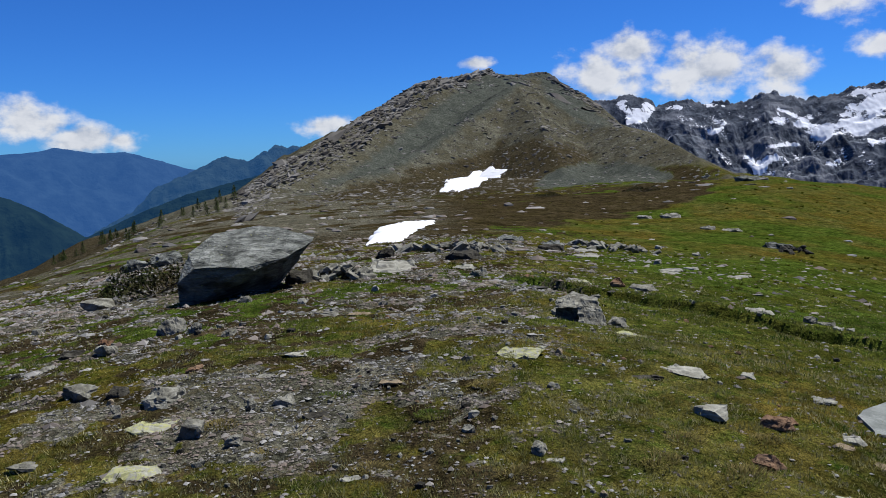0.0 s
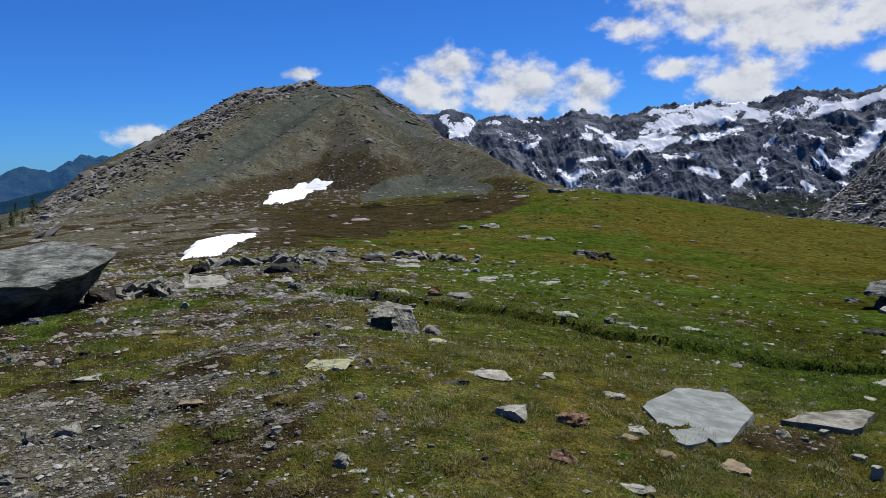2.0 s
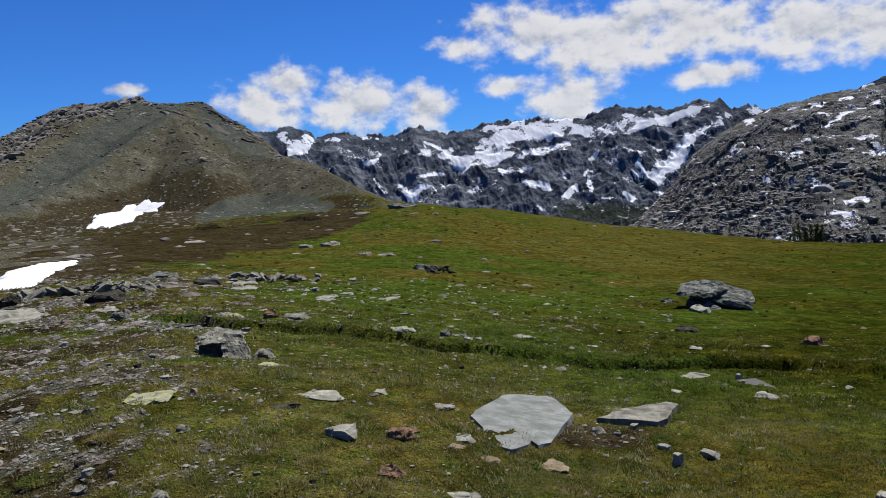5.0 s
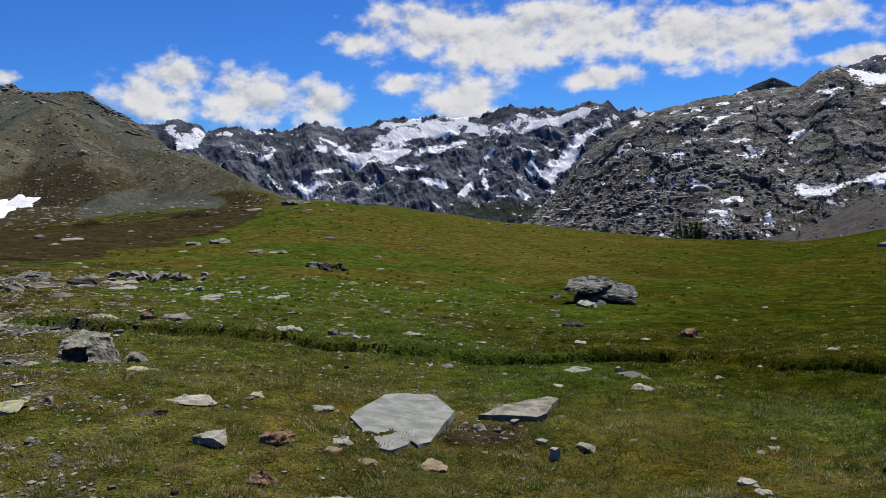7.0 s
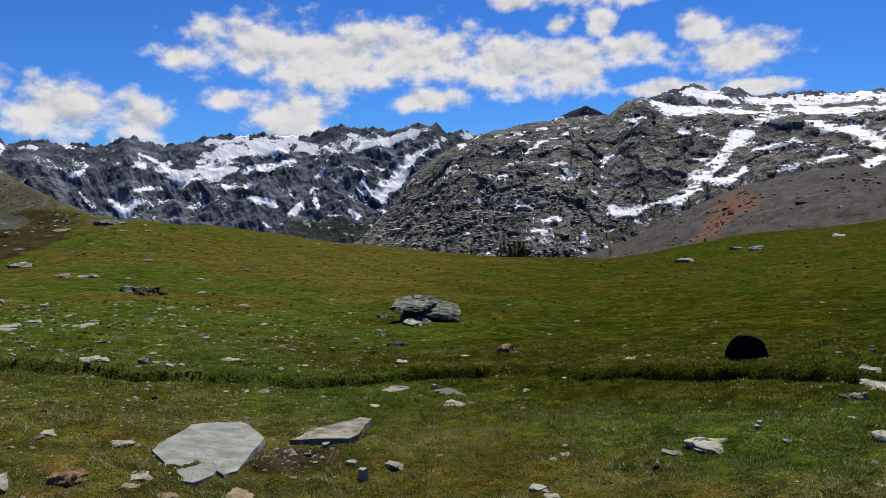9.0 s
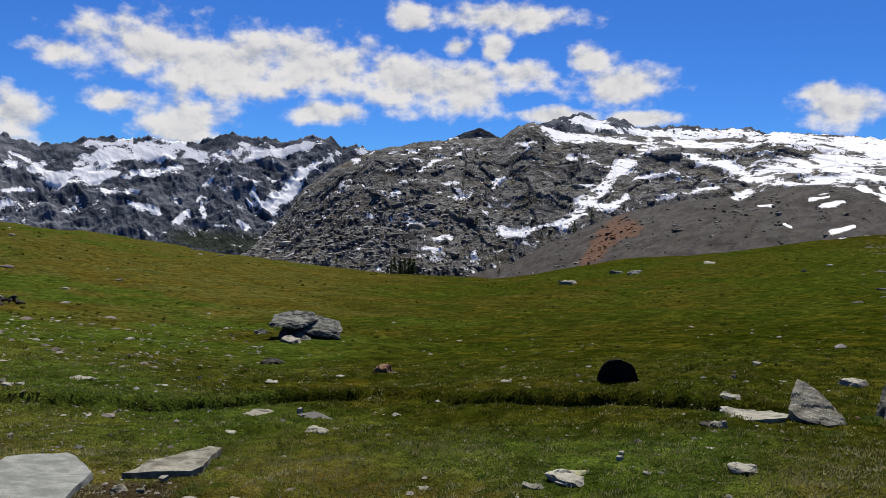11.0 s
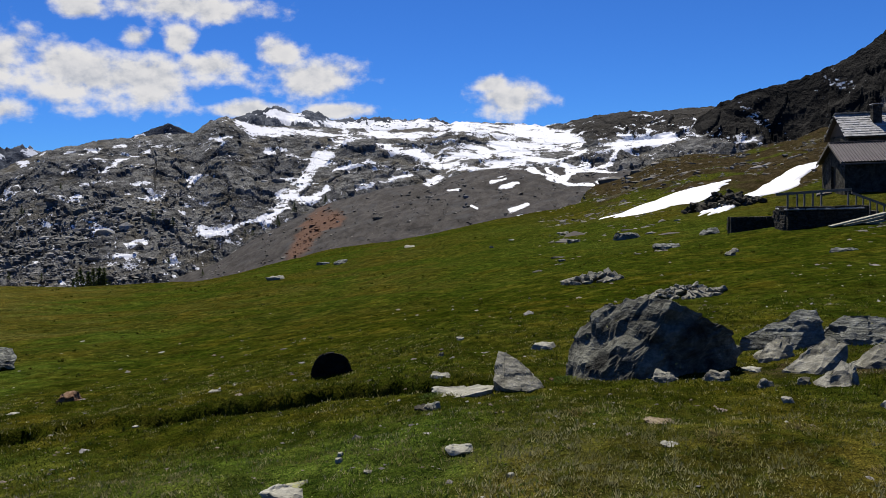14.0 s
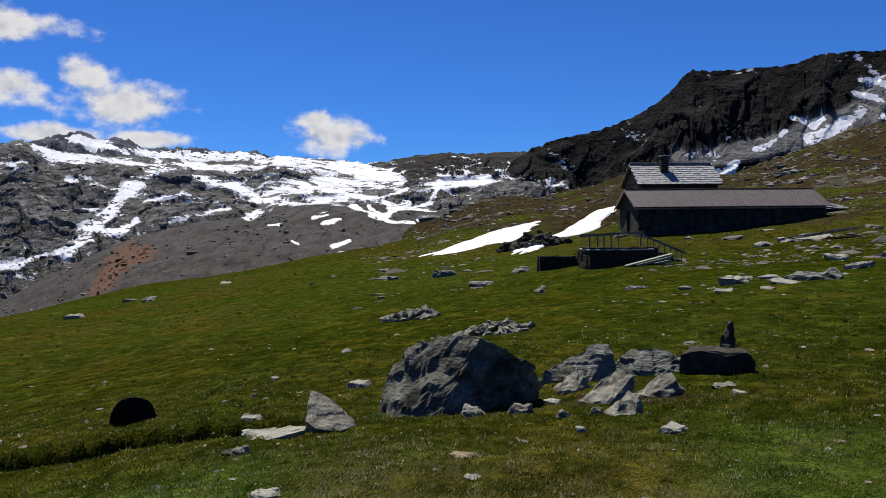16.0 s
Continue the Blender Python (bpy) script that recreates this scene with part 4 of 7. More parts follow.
BOWL_SNOW_B = [
    (0.13, (66.9, 2.07), (69.49, 2.63)), (0.36, (70.27, 3.84), (73.06, 3.25), (74.57, 2.2)), (0.13, (81.19, 1.89), (82.38, 1.24), (83.08, 0.98)),
    (0.13, (82.38, 1.98), (83.08, 1.1), (84.48, 0.45), (85.74, 0.23)), (0.26, (83.55, 2.18), (84.24, 1.63), (85.27, 1.69)), (0.31, (85.16, 2.01), (85.5, 2.0)),
    (0.18, (85.62, 1.58), (86.74, 1.83), (87.62, 2.94)), (0.18, (86.19, 0.53), (87.52, 0.79)), (0.1, (83.08, 0.93), (84.7, 1.37), (87.52, 1.4)),
    (0.09, (78.53, 1.04), (79.51, 1.24)), (0.12, (79.26, 0.57), (80.52, 0.79)), (0.21, (73.8, 0.95), (75.31, 1.55)), (0.09, (75.18, 0.31), (76.06, 0.39)),
    (0.09, (76.8, -0.84), (77.41, -1.13)), (0.14, (79.86, -1.26), (80.88, -0.9)),
]
BOWL_SNOW_C = [
    (0.12, (80.52, -1.75), (80.76, -1.7)), (0.13, (87.72, 4.02), (88.59, 4.05)), (0.12, (89.67, 4.24), (89.94, 4.32)), (0.13, (92.11, 4.31), (92.71, 4.52)),
    (0.1, (92.79, 4.78), (92.99, 4.82)),
]
SUMMIT_SNOW = [
    (0.23, (62.36, 6.28), (63.38, 6.01), (64.91, 5.73)), (0.13, (62.62, 6.57), (63.88, 5.62)), (0.12, (64.41, 6.24), (65.68, 5.34)),
    (0.29, (67.22, 5.3), (69.52, 5.17), (71.57, 5.26)), (0.34, (71.82, 5.31), (73.09, 5.32), (74.59, 5.22)), (0.1, (66.2, 5.7), (67.09, 5.23)),
]
DARK_SNOW = [
    (0.2, (107.5, 3.68), (108.95, 4.41)), (0.1, (108.39, 6.11), (109.2, 6.28)), (0.2, (109.9, 5.19), (111.62, 5.76), (112.15, 6.17)),
    (0.17, (112.57, 7.18), (113.76, 6.59), (114.22, 7.06)), (0.41, (113.52, 5.78), (114.92, 6.33), (116.38, 7.35)), (0.22, (116.22, 8.53), (117.49, 8.0)),
    (0.12, (116.71, 9.47), (118.09, 8.79)), (0.22, (117.71, 6.95), (118.25, 7.0)), (0.12, (111.33, 4.02), (111.91, 4.23)), (0.09, (106.99, 10.38), (107.32, 10.25)),
    (0.06, (108.77, 10.43), (109.85, 10.47)),
]
DARK_SCREE = [
    (0.8, (105.55, 4.34), (107.63, 4.94), (110.39, 5.43), (112.82, 6.0)), (1.09, (112.82, 6.0), (115.82, 6.82), (117.38, 8.06), (118.24, 8.71)),
    (0.23, (95.37, 2.29), (96.94, 3.23)), (0.58, (105.02, 5.04), (106.07, 4.32)),
]

RANGE_LINE = [(8, 2.5), (10.9, 3.55), (12.1, 3.6), (13.3, 4.0), (14.6, 3.7), (15.4, 3.1), (16.8, 3.4), (19.1, 3.15), (21.3, 3.0), (22.8, 3.7), (24.9, 3.1), (27.0, 3.4), (28.7, 3.85),
              (30.4, 3.87), (32.9, 3.87), (35.1, 3.7), (37.4, 4.6), (39.0, 4.2), (39.8, 4.45), (40.9, 4.1), (42.3, 4.5), (44.4, 4.53), (45.3, 3.8), (46.3, 4.15), (47.4, 3.65), (50, 3.4), (54, 3.0)]
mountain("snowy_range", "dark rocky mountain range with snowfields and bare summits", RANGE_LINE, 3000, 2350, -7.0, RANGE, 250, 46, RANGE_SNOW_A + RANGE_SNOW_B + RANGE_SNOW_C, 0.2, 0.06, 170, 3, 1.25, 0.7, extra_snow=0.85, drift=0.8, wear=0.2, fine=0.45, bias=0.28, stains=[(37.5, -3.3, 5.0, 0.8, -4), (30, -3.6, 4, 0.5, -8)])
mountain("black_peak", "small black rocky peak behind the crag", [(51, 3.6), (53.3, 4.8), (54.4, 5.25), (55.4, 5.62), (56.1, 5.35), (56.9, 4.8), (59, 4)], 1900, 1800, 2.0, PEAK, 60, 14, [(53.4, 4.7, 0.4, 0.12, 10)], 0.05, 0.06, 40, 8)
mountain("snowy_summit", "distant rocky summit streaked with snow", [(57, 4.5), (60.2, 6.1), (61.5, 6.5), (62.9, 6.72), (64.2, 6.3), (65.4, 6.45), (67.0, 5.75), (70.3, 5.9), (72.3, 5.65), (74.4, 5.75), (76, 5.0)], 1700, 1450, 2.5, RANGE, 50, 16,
         SUMMIT_SNOW, 0.16, 0.05, 50, 9, extra_snow=0.8, bias=0.3, wear=0.1, fine=0.4)
ROCK_LINE = [(36.6, -6.0), (38.7, -3.9), (41.3, -1.2), (42.6, 0.8), (45.2, 2.6), (47.7, 3.75), (51, 4.4), (53.9, 4.75), (57.1, 4.95), (58.3, 5.75), (59.3, 6.05), (60.3, 5.75), (61.8, 5.36),
             (66.6, 5.2), (70.8, 4.95), (74.4, 5.1), (76.3, 5.45), (79, 5.25), (82.4, 4.9), (84.1, 5.05), (86.2, 5.45), (87.9, 5.65), (90.4, 5.5), (92.1, 5.6), (94.6, 5.6), (98, 4.2)]
mountain("rocky_hill", "broken grey rock hill with boulders and snow patches", ROCK_LINE, 430, 285, [(36, -7), (50, -7.2), (60, -6.5), (75, -4.0), (98, -3.0)], CRAG, 24, 2.4, HILL_SNOW_A + HILL_SNOW_B + BOWL_SNOW_A + BOWL_SNOW_B + BOWL_SNOW_C, 0.09, 0.07, 190, 14, 1.0, 0.5, 8.0, 0.75, [(90, 4.75, 7, 1.0, 2), (86, 5.3, 5, 0.5, 4)], 0.0, 6.0, wear=0.13)
mountain("moraine", "brown and grey moraine slope of loose rubble", [(55, -6.5), (58, -4.5), (60.5, -3.0), (63.5, -1.5), (66.4, -0.3), (70.5, 0.65), (73.9, 1.0), (76.8, 1.7), (80, 2.0), (83.1, 1.85), (87.3, 1.4), (91, 1.6), (95, 1.5)], 265, 170, [(55, -8.5), (66, -7.0), (80, -4.5), (95, -3.0)], RUBBLE, 34, 2.2,
         BOWL_SNOW_A + BOWL_SNOW_B + BOWL_SNOW_C, 0.05, 0.1, 90, 17, 0.9, 0.5, stains=[(64.9, -2.6, 2.6, 0.75, 52), (66.5, -1.6, 1.2, 0.6, 40)])
mountain("dark_mountain", "dark rock mountain, blackened for its shade, with scree and snow gullies", [(91.2, -0.5), (91.8, 2.2), (92.4, 3.9), (93.4, 5.0), (94.6, 5.77), (95.7, 6.16), (97.1, 6.53), (99.6, 6.98), (101, 7.5), (103.2, 8.5), (104.3, 9.25), (105.3, 10.35), (106.1, 10.85), (108.5, 10.6), (112.4, 10.75), (114.2, 11.25), (116.8, 11.1), (120, 10.9), (126, 10.5)],
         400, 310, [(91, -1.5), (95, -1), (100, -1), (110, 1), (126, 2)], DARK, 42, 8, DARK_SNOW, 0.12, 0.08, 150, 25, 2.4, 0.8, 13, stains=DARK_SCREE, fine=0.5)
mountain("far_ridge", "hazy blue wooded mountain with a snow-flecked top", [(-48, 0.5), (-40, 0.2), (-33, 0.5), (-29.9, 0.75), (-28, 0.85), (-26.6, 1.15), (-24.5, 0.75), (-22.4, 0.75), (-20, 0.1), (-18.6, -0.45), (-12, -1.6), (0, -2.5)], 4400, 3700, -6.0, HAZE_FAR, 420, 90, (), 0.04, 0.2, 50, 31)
mountain("wooded_ridge", "rocky ridge with a jagged skyline, blue with painted haze", [(-27, -6.5), (-24.8, -4.75), (-22, -3.2), (-20.8, -1.85), (-17.7, -0.55), (-16.6, 0.1), (-15.7, 0.38), (-14.2, -0.05), (-13.2, 0.5), (-12.3, 0.98), (-10.1, 0.8), (-6, 0.9), (0, 0)], 2900, 2500, -7.0, HAZE_MID, 200, 55, (), 0.12, 0.1, 50, 33)
mountain("wooded_spur", "wooded spur above the valley, dark blue-green with painted haze", [(-27, -6.2), (-25.3, -4.95), (-21.6, -3.4), (-18.6, -2.3), (-15, -1.45), (-11.8, -0.75), (-6, -0.2)], 1900, 1600, -8.0, HAZE_NEAR, 150, 25, (), 0.04, 0.1, 40, 35)
mountain("valley_flank", "wooded valley flank, dark blue with painted haze", [(-50, 2.0), (-40, 0.5), (-34, -0.9), (-30.1, -1.9), (-28.2, -2.85), (-25.3, -4.85), (-23.5, -6.2)], 2100, 1700, -12.0, HAZE_NEAR, 160, 45, (), 0.05, 0.1, 50, 37)
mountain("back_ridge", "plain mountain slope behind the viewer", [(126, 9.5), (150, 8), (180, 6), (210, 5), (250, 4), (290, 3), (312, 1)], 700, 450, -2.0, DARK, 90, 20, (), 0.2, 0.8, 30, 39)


# ---- things ----
def land(az, el):
    """Where the ways from the first eye in these directions meet the ground."""
    az, el = np.radians(np.asarray(az, float)), np.radians(np.asarray(el, float))
    s = np.geomspace(3, 420, 260)
    x, y = np.sin(az)[..., None] * s, np.cos(az)[..., None] * s
    over = EYE + np.tan(el)[..., None] * s - turf_height(x, y)
    k = np.maximum(np.argmax(over < 0, -1), 1)
    a, b = np.take_along_axis(over, (k - 1)[..., None], -1)[..., 0], np.take_along_axis(over, k[..., None], -1)[..., 0]
    r = s[k - 1] + (s[k] - s[k - 1]) * a / np.maximum(a - b, 1e-9)
    x, y = np.sin(az) * r, np.cos(az) * r
    return x, y, turf(x, y)


def height(x, y):
    return float(turf(np.array([x]), np.array([y]))[0])


def facing(x, y, z, turn=0.0):
    """A pose at that place whose y axis points away from the first eye."""
    return pose(x, y, z, 0, 0, -math.degrees(math.atan2(x, y)) + turn)


def rough_rock(points, seed, cuts=2, rough=0.06, grain_size=0.35):
    """A broken rock: the hull of some corners, its faces split and worn unevenly."""
    bm = bmesh.new()
    for p in points:
        bm.verts.new(p)
    made = bmesh.ops.convex_hull(bm, input=bm.verts)
    loose = list({g for g in made["geom_interior"] + made["geom_unused"] if isinstance(g, bmesh.types.BMVert)})
    if loose:
        bmesh.ops.delete(bm, geom=loose, context="VERTS")
    bmesh.ops.triangulate(bm, faces=bm.faces)
    for _ in range(cuts):
        bmesh.ops.subdivide_edges(bm, edges=bm.edges, cuts=1, use_grid_fill=True)
    bm.normal_update()
    shift = Vector((seed * 3.7, seed * 1.3, seed * 7.1))
    moves = []
    for v in bm.verts:
        q = v.co / grain_size + shift
        d = noise.fractal(q, 1.0, 2.2, 4) + 0.5 * (noise.cell(Vector((q.x * 1.3, q.y * 1.3, q.z * 2.6))) - 0.5)
        moves.append(v.normal * d * rough + Vector((0, 0, 0.4 * rough * noise.noise(q * 2.1))))
    for v, d in zip(bm.verts, moves):
        v.co += d
    return bm


def corners(w, d, h, rng, count=13, flat=False):
    """Corners of a chance stone w wide, d deep and h high, part of it sunk in the turf."""
    pts = []
    for k in range(count):
        a = 2 * math.pi * (k + rng.uniform(-0.3, 0.3)) / (count - 4) if k < count - 4 else rng.uniform(0, 7)
        low = k % 2 == 0
        reach = rng.uniform(0.7, 1.12) if k < count - 4 else rng.uniform(0.2, 0.75)
        up = (0.9 if flat else rng.uniform(0.35, 0.85)) if not low else -0.25
        if k >= count - 4:
            up = 1.0 if flat else rng.uniform(0.8, 1.05)
        pts.append((0.5 * w * reach * math.cos(a), 0.5 * d * reach * math.sin(a), h * up))
    return pts


KINDS = {
    0: (STONE, "stone", "grey weathered schist stone lying in the turf"),
    1: (PALE, "flat_stone", "pale flat stone slab lying in the grass"),
    2: (LICHEN, "lichened_slab", "flat slab with yellow-green lichen in the turf"),
    3: (RUST, "rusty_stone", "rust-brown stone lying in the turf"),
    4: (DARKSTONE, "dark_stone", "dark angular stone lying in the turf"),
    5: (TAN, "tan_stone", "tan sandy stone lying in the dry grass"),
}
# stones on the ground: x, y, width, height as seen, kind
STONES_A = [
    (-2.34, 12.05, 0.55, 0.33, 4), (-2.02, 14.3, 0.86, 0.32, 0), (-1.02, 13.71, 1.28, 0.35, 1), (-1.32, 16.83, 0.53, 0.38, 4), (-1.41, 12.64, 0.59, 0.15, 1),
    (0.37, 16, 0.86, 0.33, 4), (1.96, 22.6, 0.71, 0.29, 4), (2.84, 20.43, 0.95, 0.28, 4), (3.43, 18.35, 0.83, 0.11, 1), 
    (1.16, 7.8, 0.18, 0.1, 1), (1.73, 7.59, 0.24, 0.12, 0), (2.65, 11.55, 0.32, 0.21, 3), (2.94, 11.31, 0.46, 0.18, 0),
    (0.5, 12.03, 0.38, 0.18, 0), (0.33, 13.54, 0.53, 0.14, 1), (0.52, 5.25, 0.4, 0.15, 2), (1.55, 6.35, 0.26, 0.07, 2),
]
STONES_B = [
    (1.66, 5.21, 0.37, 0.14, 1), (1.32, 5.03, 0.27, 0.05, 4), (1.54, 4.32, 0.26, 0.15, 1), (1.97, 4.36, 0.23, 0.08, 3), (2.47, 4.88, 0.18, 0.06, 1),
    (-0.39, 4.95, 0.18, 0.07, 5), (-1.08, 4.81, 0.16, 0.11, 0), (-0.64, 5.53, 0.16, 0.06, 4), (0.15, 5.31, 0.07, 0.06, 0), (-2.91, 7.84, 0.39, 0.26, 0),
    (-2.56, 7.6, 0.19, 0.15, 0), (-2.15, 7.32, 0.21, 0.09, 0), (-5.41, 11.61, 0.6, 0.25, 0), (-3.24, 7.09, 0.28, 0.18, 0), (-2.68, 5.29, 0.28, 0.16, 0),
    (-1.92, 4.94, 0.38, 0.16, 0), (-2.38, 5.33, 0.19, 0.09, 4), (-1.79, 4.45, 0.41, 0.15, 2), (-1.52, 4.3, 0.2, 0.17, 0),
]
STONES_C = [
    (-1.66, 3.78, 0.33, 0.12, 2), (-2.37, 4.08, 0.23, 0.08, 0), (-1.21, 4.14, 0.14, 0.09, 0), (-1.99, 5.8, 0.15, 0.07, 3), (0.1, 3.98, 0.11, 0.06, 0),
    (0.52, 3.58, 0.12, 0.04, 1), (0.44, 3.67, 0.11, 0.09, 0), (-0.49, 3.56, 0.12, 0.04, 1), (-1.33, 8.38, 0.29, 0.11, 0), (-0.93, 7.97, 0.27, 0.07, 5),
    (-1.19, 5.89, 0.24, 0.06, 1), (4.22, 10.32, 0.35, 0.08, 1), (4.78, 9.89, 0.22, 0.13, 0), (5.02, 9.61, 0.18, 0.08, 1), (5.96, 15.57, 0.45, 0.1, 1),
    (5.59, 17.31, 0.35, 0.11, 1), (4.53, 15.32, 0.55, 0.1, 1), (1.98, 11.29, 0.41, 0.1, 1), (11.82, 26.63, 1.13, 0.48, 4),
]
STONES_D = [
    (5.1, 18.18, 0.23, 0.2, 1), (7.58, 22.97, 0.32, 0.14, 1), (2.15, 5.34, 0.11, 0.05, 1), (1.97, 3.53, 0.23, 0.07, 1), (-4.97, 18.08, 0.56, 0.28, 4),
    (-8.93, 21.99, 1.06, 0.64, 4), (-8.14, 21.88, 1.04, 0.69, 4), (-3.42, 7.46, 0.19, 0.12, 3), (-3.7, 6.65, 0.35, 0.09, 0), (-0.81, 4.49, 0.21, 0.05, 4),
    (-0.32, 5.81, 0.13, 0.04, 0), (-3.64, 7.14, 0.3, 0.11, 4), (-1.32, 5.38, 0.17, 0.05, 0), (2.28, 4.16, 0.15, 0.08, 1), (2.19, 4.06, 0.11, 0.05, 5),
    (2.32, 3.9, 0.18, 0.04, 5), (2.72, 3.79, 0.22, 0.09, 5), (3.42, 4.31, 0.13, 0.06, 0), (3.73, 4.31, 0.08, 0.07, 1),
]
STONES_E = [
    (3.63, 3.86, 0.13, 0.09, 1), (3.54, 3.63, 0.09, 0.14, 1), (3.82, 3.64, 0.14, 0.08, 1), (2.46, 4.87, 0.15, 0.06, 1), (1.9, 4.26, 0.2, 0.09, 3),
    (1.65, 3.79, 0.2, 0.1, 3), (1.92, 3.5, 0.2, 0.07, 1), (6.29, 6.41, 0.38, 0.08, 1), (5.71, 4.87, 0.29, 0.09, 1), (6.6, 6.12, 0.08, 0.12, 1),
    (4.32, 10.28, 0.33, 0.08, 1), (5, 9.87, 0.26, 0.1, 0), (5.14, 9.54, 0.12, 0.07, 1), (6.26, 10.17, 0.38, 0.06, 1), (8.1, 10.08, 0.1, 0.07, 0),
    (8.51, 8.8, 0.24, 0.08, 1), (10.14, 8.95, 0.22, 0.1, 1), (15.66, 17.68, 0.47, 0.28, 4), (14.76, 15.31, 0.7, 0.25, 1),
]
STONES_F = [
    (11.21, 11.94, 0.51, 0.18, 4), (11.38, 9.01, 0.48, 0.26, 3), (11.81, 26.63, 1.13, 0.48, 4), (4.72, 15.91, 0.52, 0.1, 1), (5.69, 17.39, 0.35, 0.11, 1),
    (6.3, 15.99, 0.54, 0.1, 1), (6.87, 24.5, 0.3, 0.19, 1), (9.96, 37.89, 0.93, 0.26, 0), (11.23, 37.72, 1.22, 0.35, 0), (11.63, 33.51, 0.84, 0.24, 0),
    (12.56, 33.18, 1.1, 0.24, 0), (24.75, 62.07, 2.17, 0.89, 4), (38.55, 112.38, 1.32, 0.79, 4), (23.54, 52.08, 0.46, 0.21, 1), (29.1, 69.32, 1.11, 0.55, 0),
    (4.64, 2.83, 0.12, 0.03, 1), (4.01, 2.53, 0.16, 0.07, 1), (3.83, 20.55, 0.78, 0.14, 1), (2.08, 23.61, 1.06, 0.39, 4),
]
STONES_G = [
    (3.1, 21.95, 0.82, 0.23, 4), (1.88, 10.92, 0.37, 0.07, 2), (0.12, 5.38, 0.08, 0.07, 0), (0.65, 4.6, 0.09, 0.04, 0), (2.16, 5.38, 0.13, 0.05, 1),
    (5.15, 2, 0.31, 0.13, 1), (4.94, 2.17, 0.17, 0.06, 0), (3.99, 2.42, 0.13, 0.05, 1), (5.63, 1.91, 0.06, 0.06, 1), (8.81, 2.08, 0.28, 0.13, 1),
    (7.29, 1.78, 0.25, 0.1, 4), (10.71, 5.98, 0.25, 0.08, 1), (56.13, 28.51, 1.49, 0.46, 1), (62.33, 25.58, 1.09, 0.55, 4), (63.78, 27.77, 0.82, 0.41, 4),
    (68.13, 21.18, 1.36, 0.31, 1), (5.26, 5.59, 0.14, 0.05, 1), (6.53, 5.95, 0.09, 0.07, 1), (8.31, 5.5, 0.1, 0.04, 1),
]
STONES_H = [
    (4.75, 0.91, 0.08, 0.03, 1), (8.2, 1.73, 0.51, 0.1, 1), 
    (7.91, -0.96, 0.16, 0.1, 0), (8.27, -0.64, 0.28, 0.12, 0), (8.17, -0.17, 0.29, 0.14, 0), (8.75, -0.96, 0.24, 0.09, 1),
    (7.01, -1.69, 0.25, 0.12, 1), (7.15, -0.99, 0.11, 0.09, 1), (6.45, -0.09, 0.25, 0.05, 5), (5.72, -0.14, 0.13, 0.05, 1), (5.71, 1.11, 0.22, 0.08, 1),
    (5.26, 2.03, 0.3, 0.1, 2), (11.16, 1.3, 0.39, 0.18, 1), (5.77, 1.96, 0.05, 0.05, 1), (5.31, 0.74, 0.06, 0.05, 1),
]
STONES_I = [
    (5.46, 1.64, 0.08, 0.03, 0), (7.28, 1.75, 0.2, 0.1, 0), (48.15, 1.06, 1.81, 0.9, 4), (37.48, -0.98, 1.4, 0.54, 4), (44.03, -3.24, 1.33, 0.63, 4),
    (49.15, 4.5, 0.93, 0.46, 4), (26.85, -5.71, 0.7, 0.29, 4), (24.17, -6.65, 0.57, 0.18, 0), (56.46, 28.87, 1.57, 0.42, 1), (61.56, 25.28, 1.65, 0.48, 4),
    (64.48, 28.37, 1.13, 0.51, 4), (13.29, 3, 0.17, 0.08, 1), (11.62, 2.88, 0.1, 0.1, 0), (62.52, 6.52, 1.37, 0.32, 0), (30.1, -2.79, 0.43, 0.22, 0),
    (37.38, 3.99, 0.43, 0.24, 4), (55.41, 11.11, 0.41, 0.33, 4), (8.09, -1.27, 0.14, 0.1, 0),
]
STONES_J = [
    (7.12, -1.74, 0.22, 0.09, 1), (5.73, -0.14, 0.13, 0.04, 1), (23.86, -8.03, 0.93, 0.46, 1), (22.25, -7.17, 0.73, 0.18, 1), (25.43, -9.73, 0.85, 0.23, 1),
    (22.52, -9.13, 1.13, 0.21, 1), (26.99, -5.94, 0.86, 0.25, 4), (23.22, -10.11, 2.01, 0.75, 4), (42.14, -15.88, 1.3, 0.39, 1), (13.46, -3.65, 0.27, 0.1, 0),
    (11.6, -4.62, 0.15, 0.07, 1), (8.74, -2.79, 0.21, 0.06, 1), (9.2, -2.8, 0.26, 0.09, 0), (30.48, -14.34, 1.44, 0.34, 1), (26.83, -13.11, 1.06, 0.34, 0),
    (45.15, -18.93, 2.47, 0.42, 1), (45.5, -20.19, 2.87, 0.57, 1), (25.58, -8.99, 0.77, 0.23, 0), (30.92, -3.02, 0.49, 0.22, 0),
]


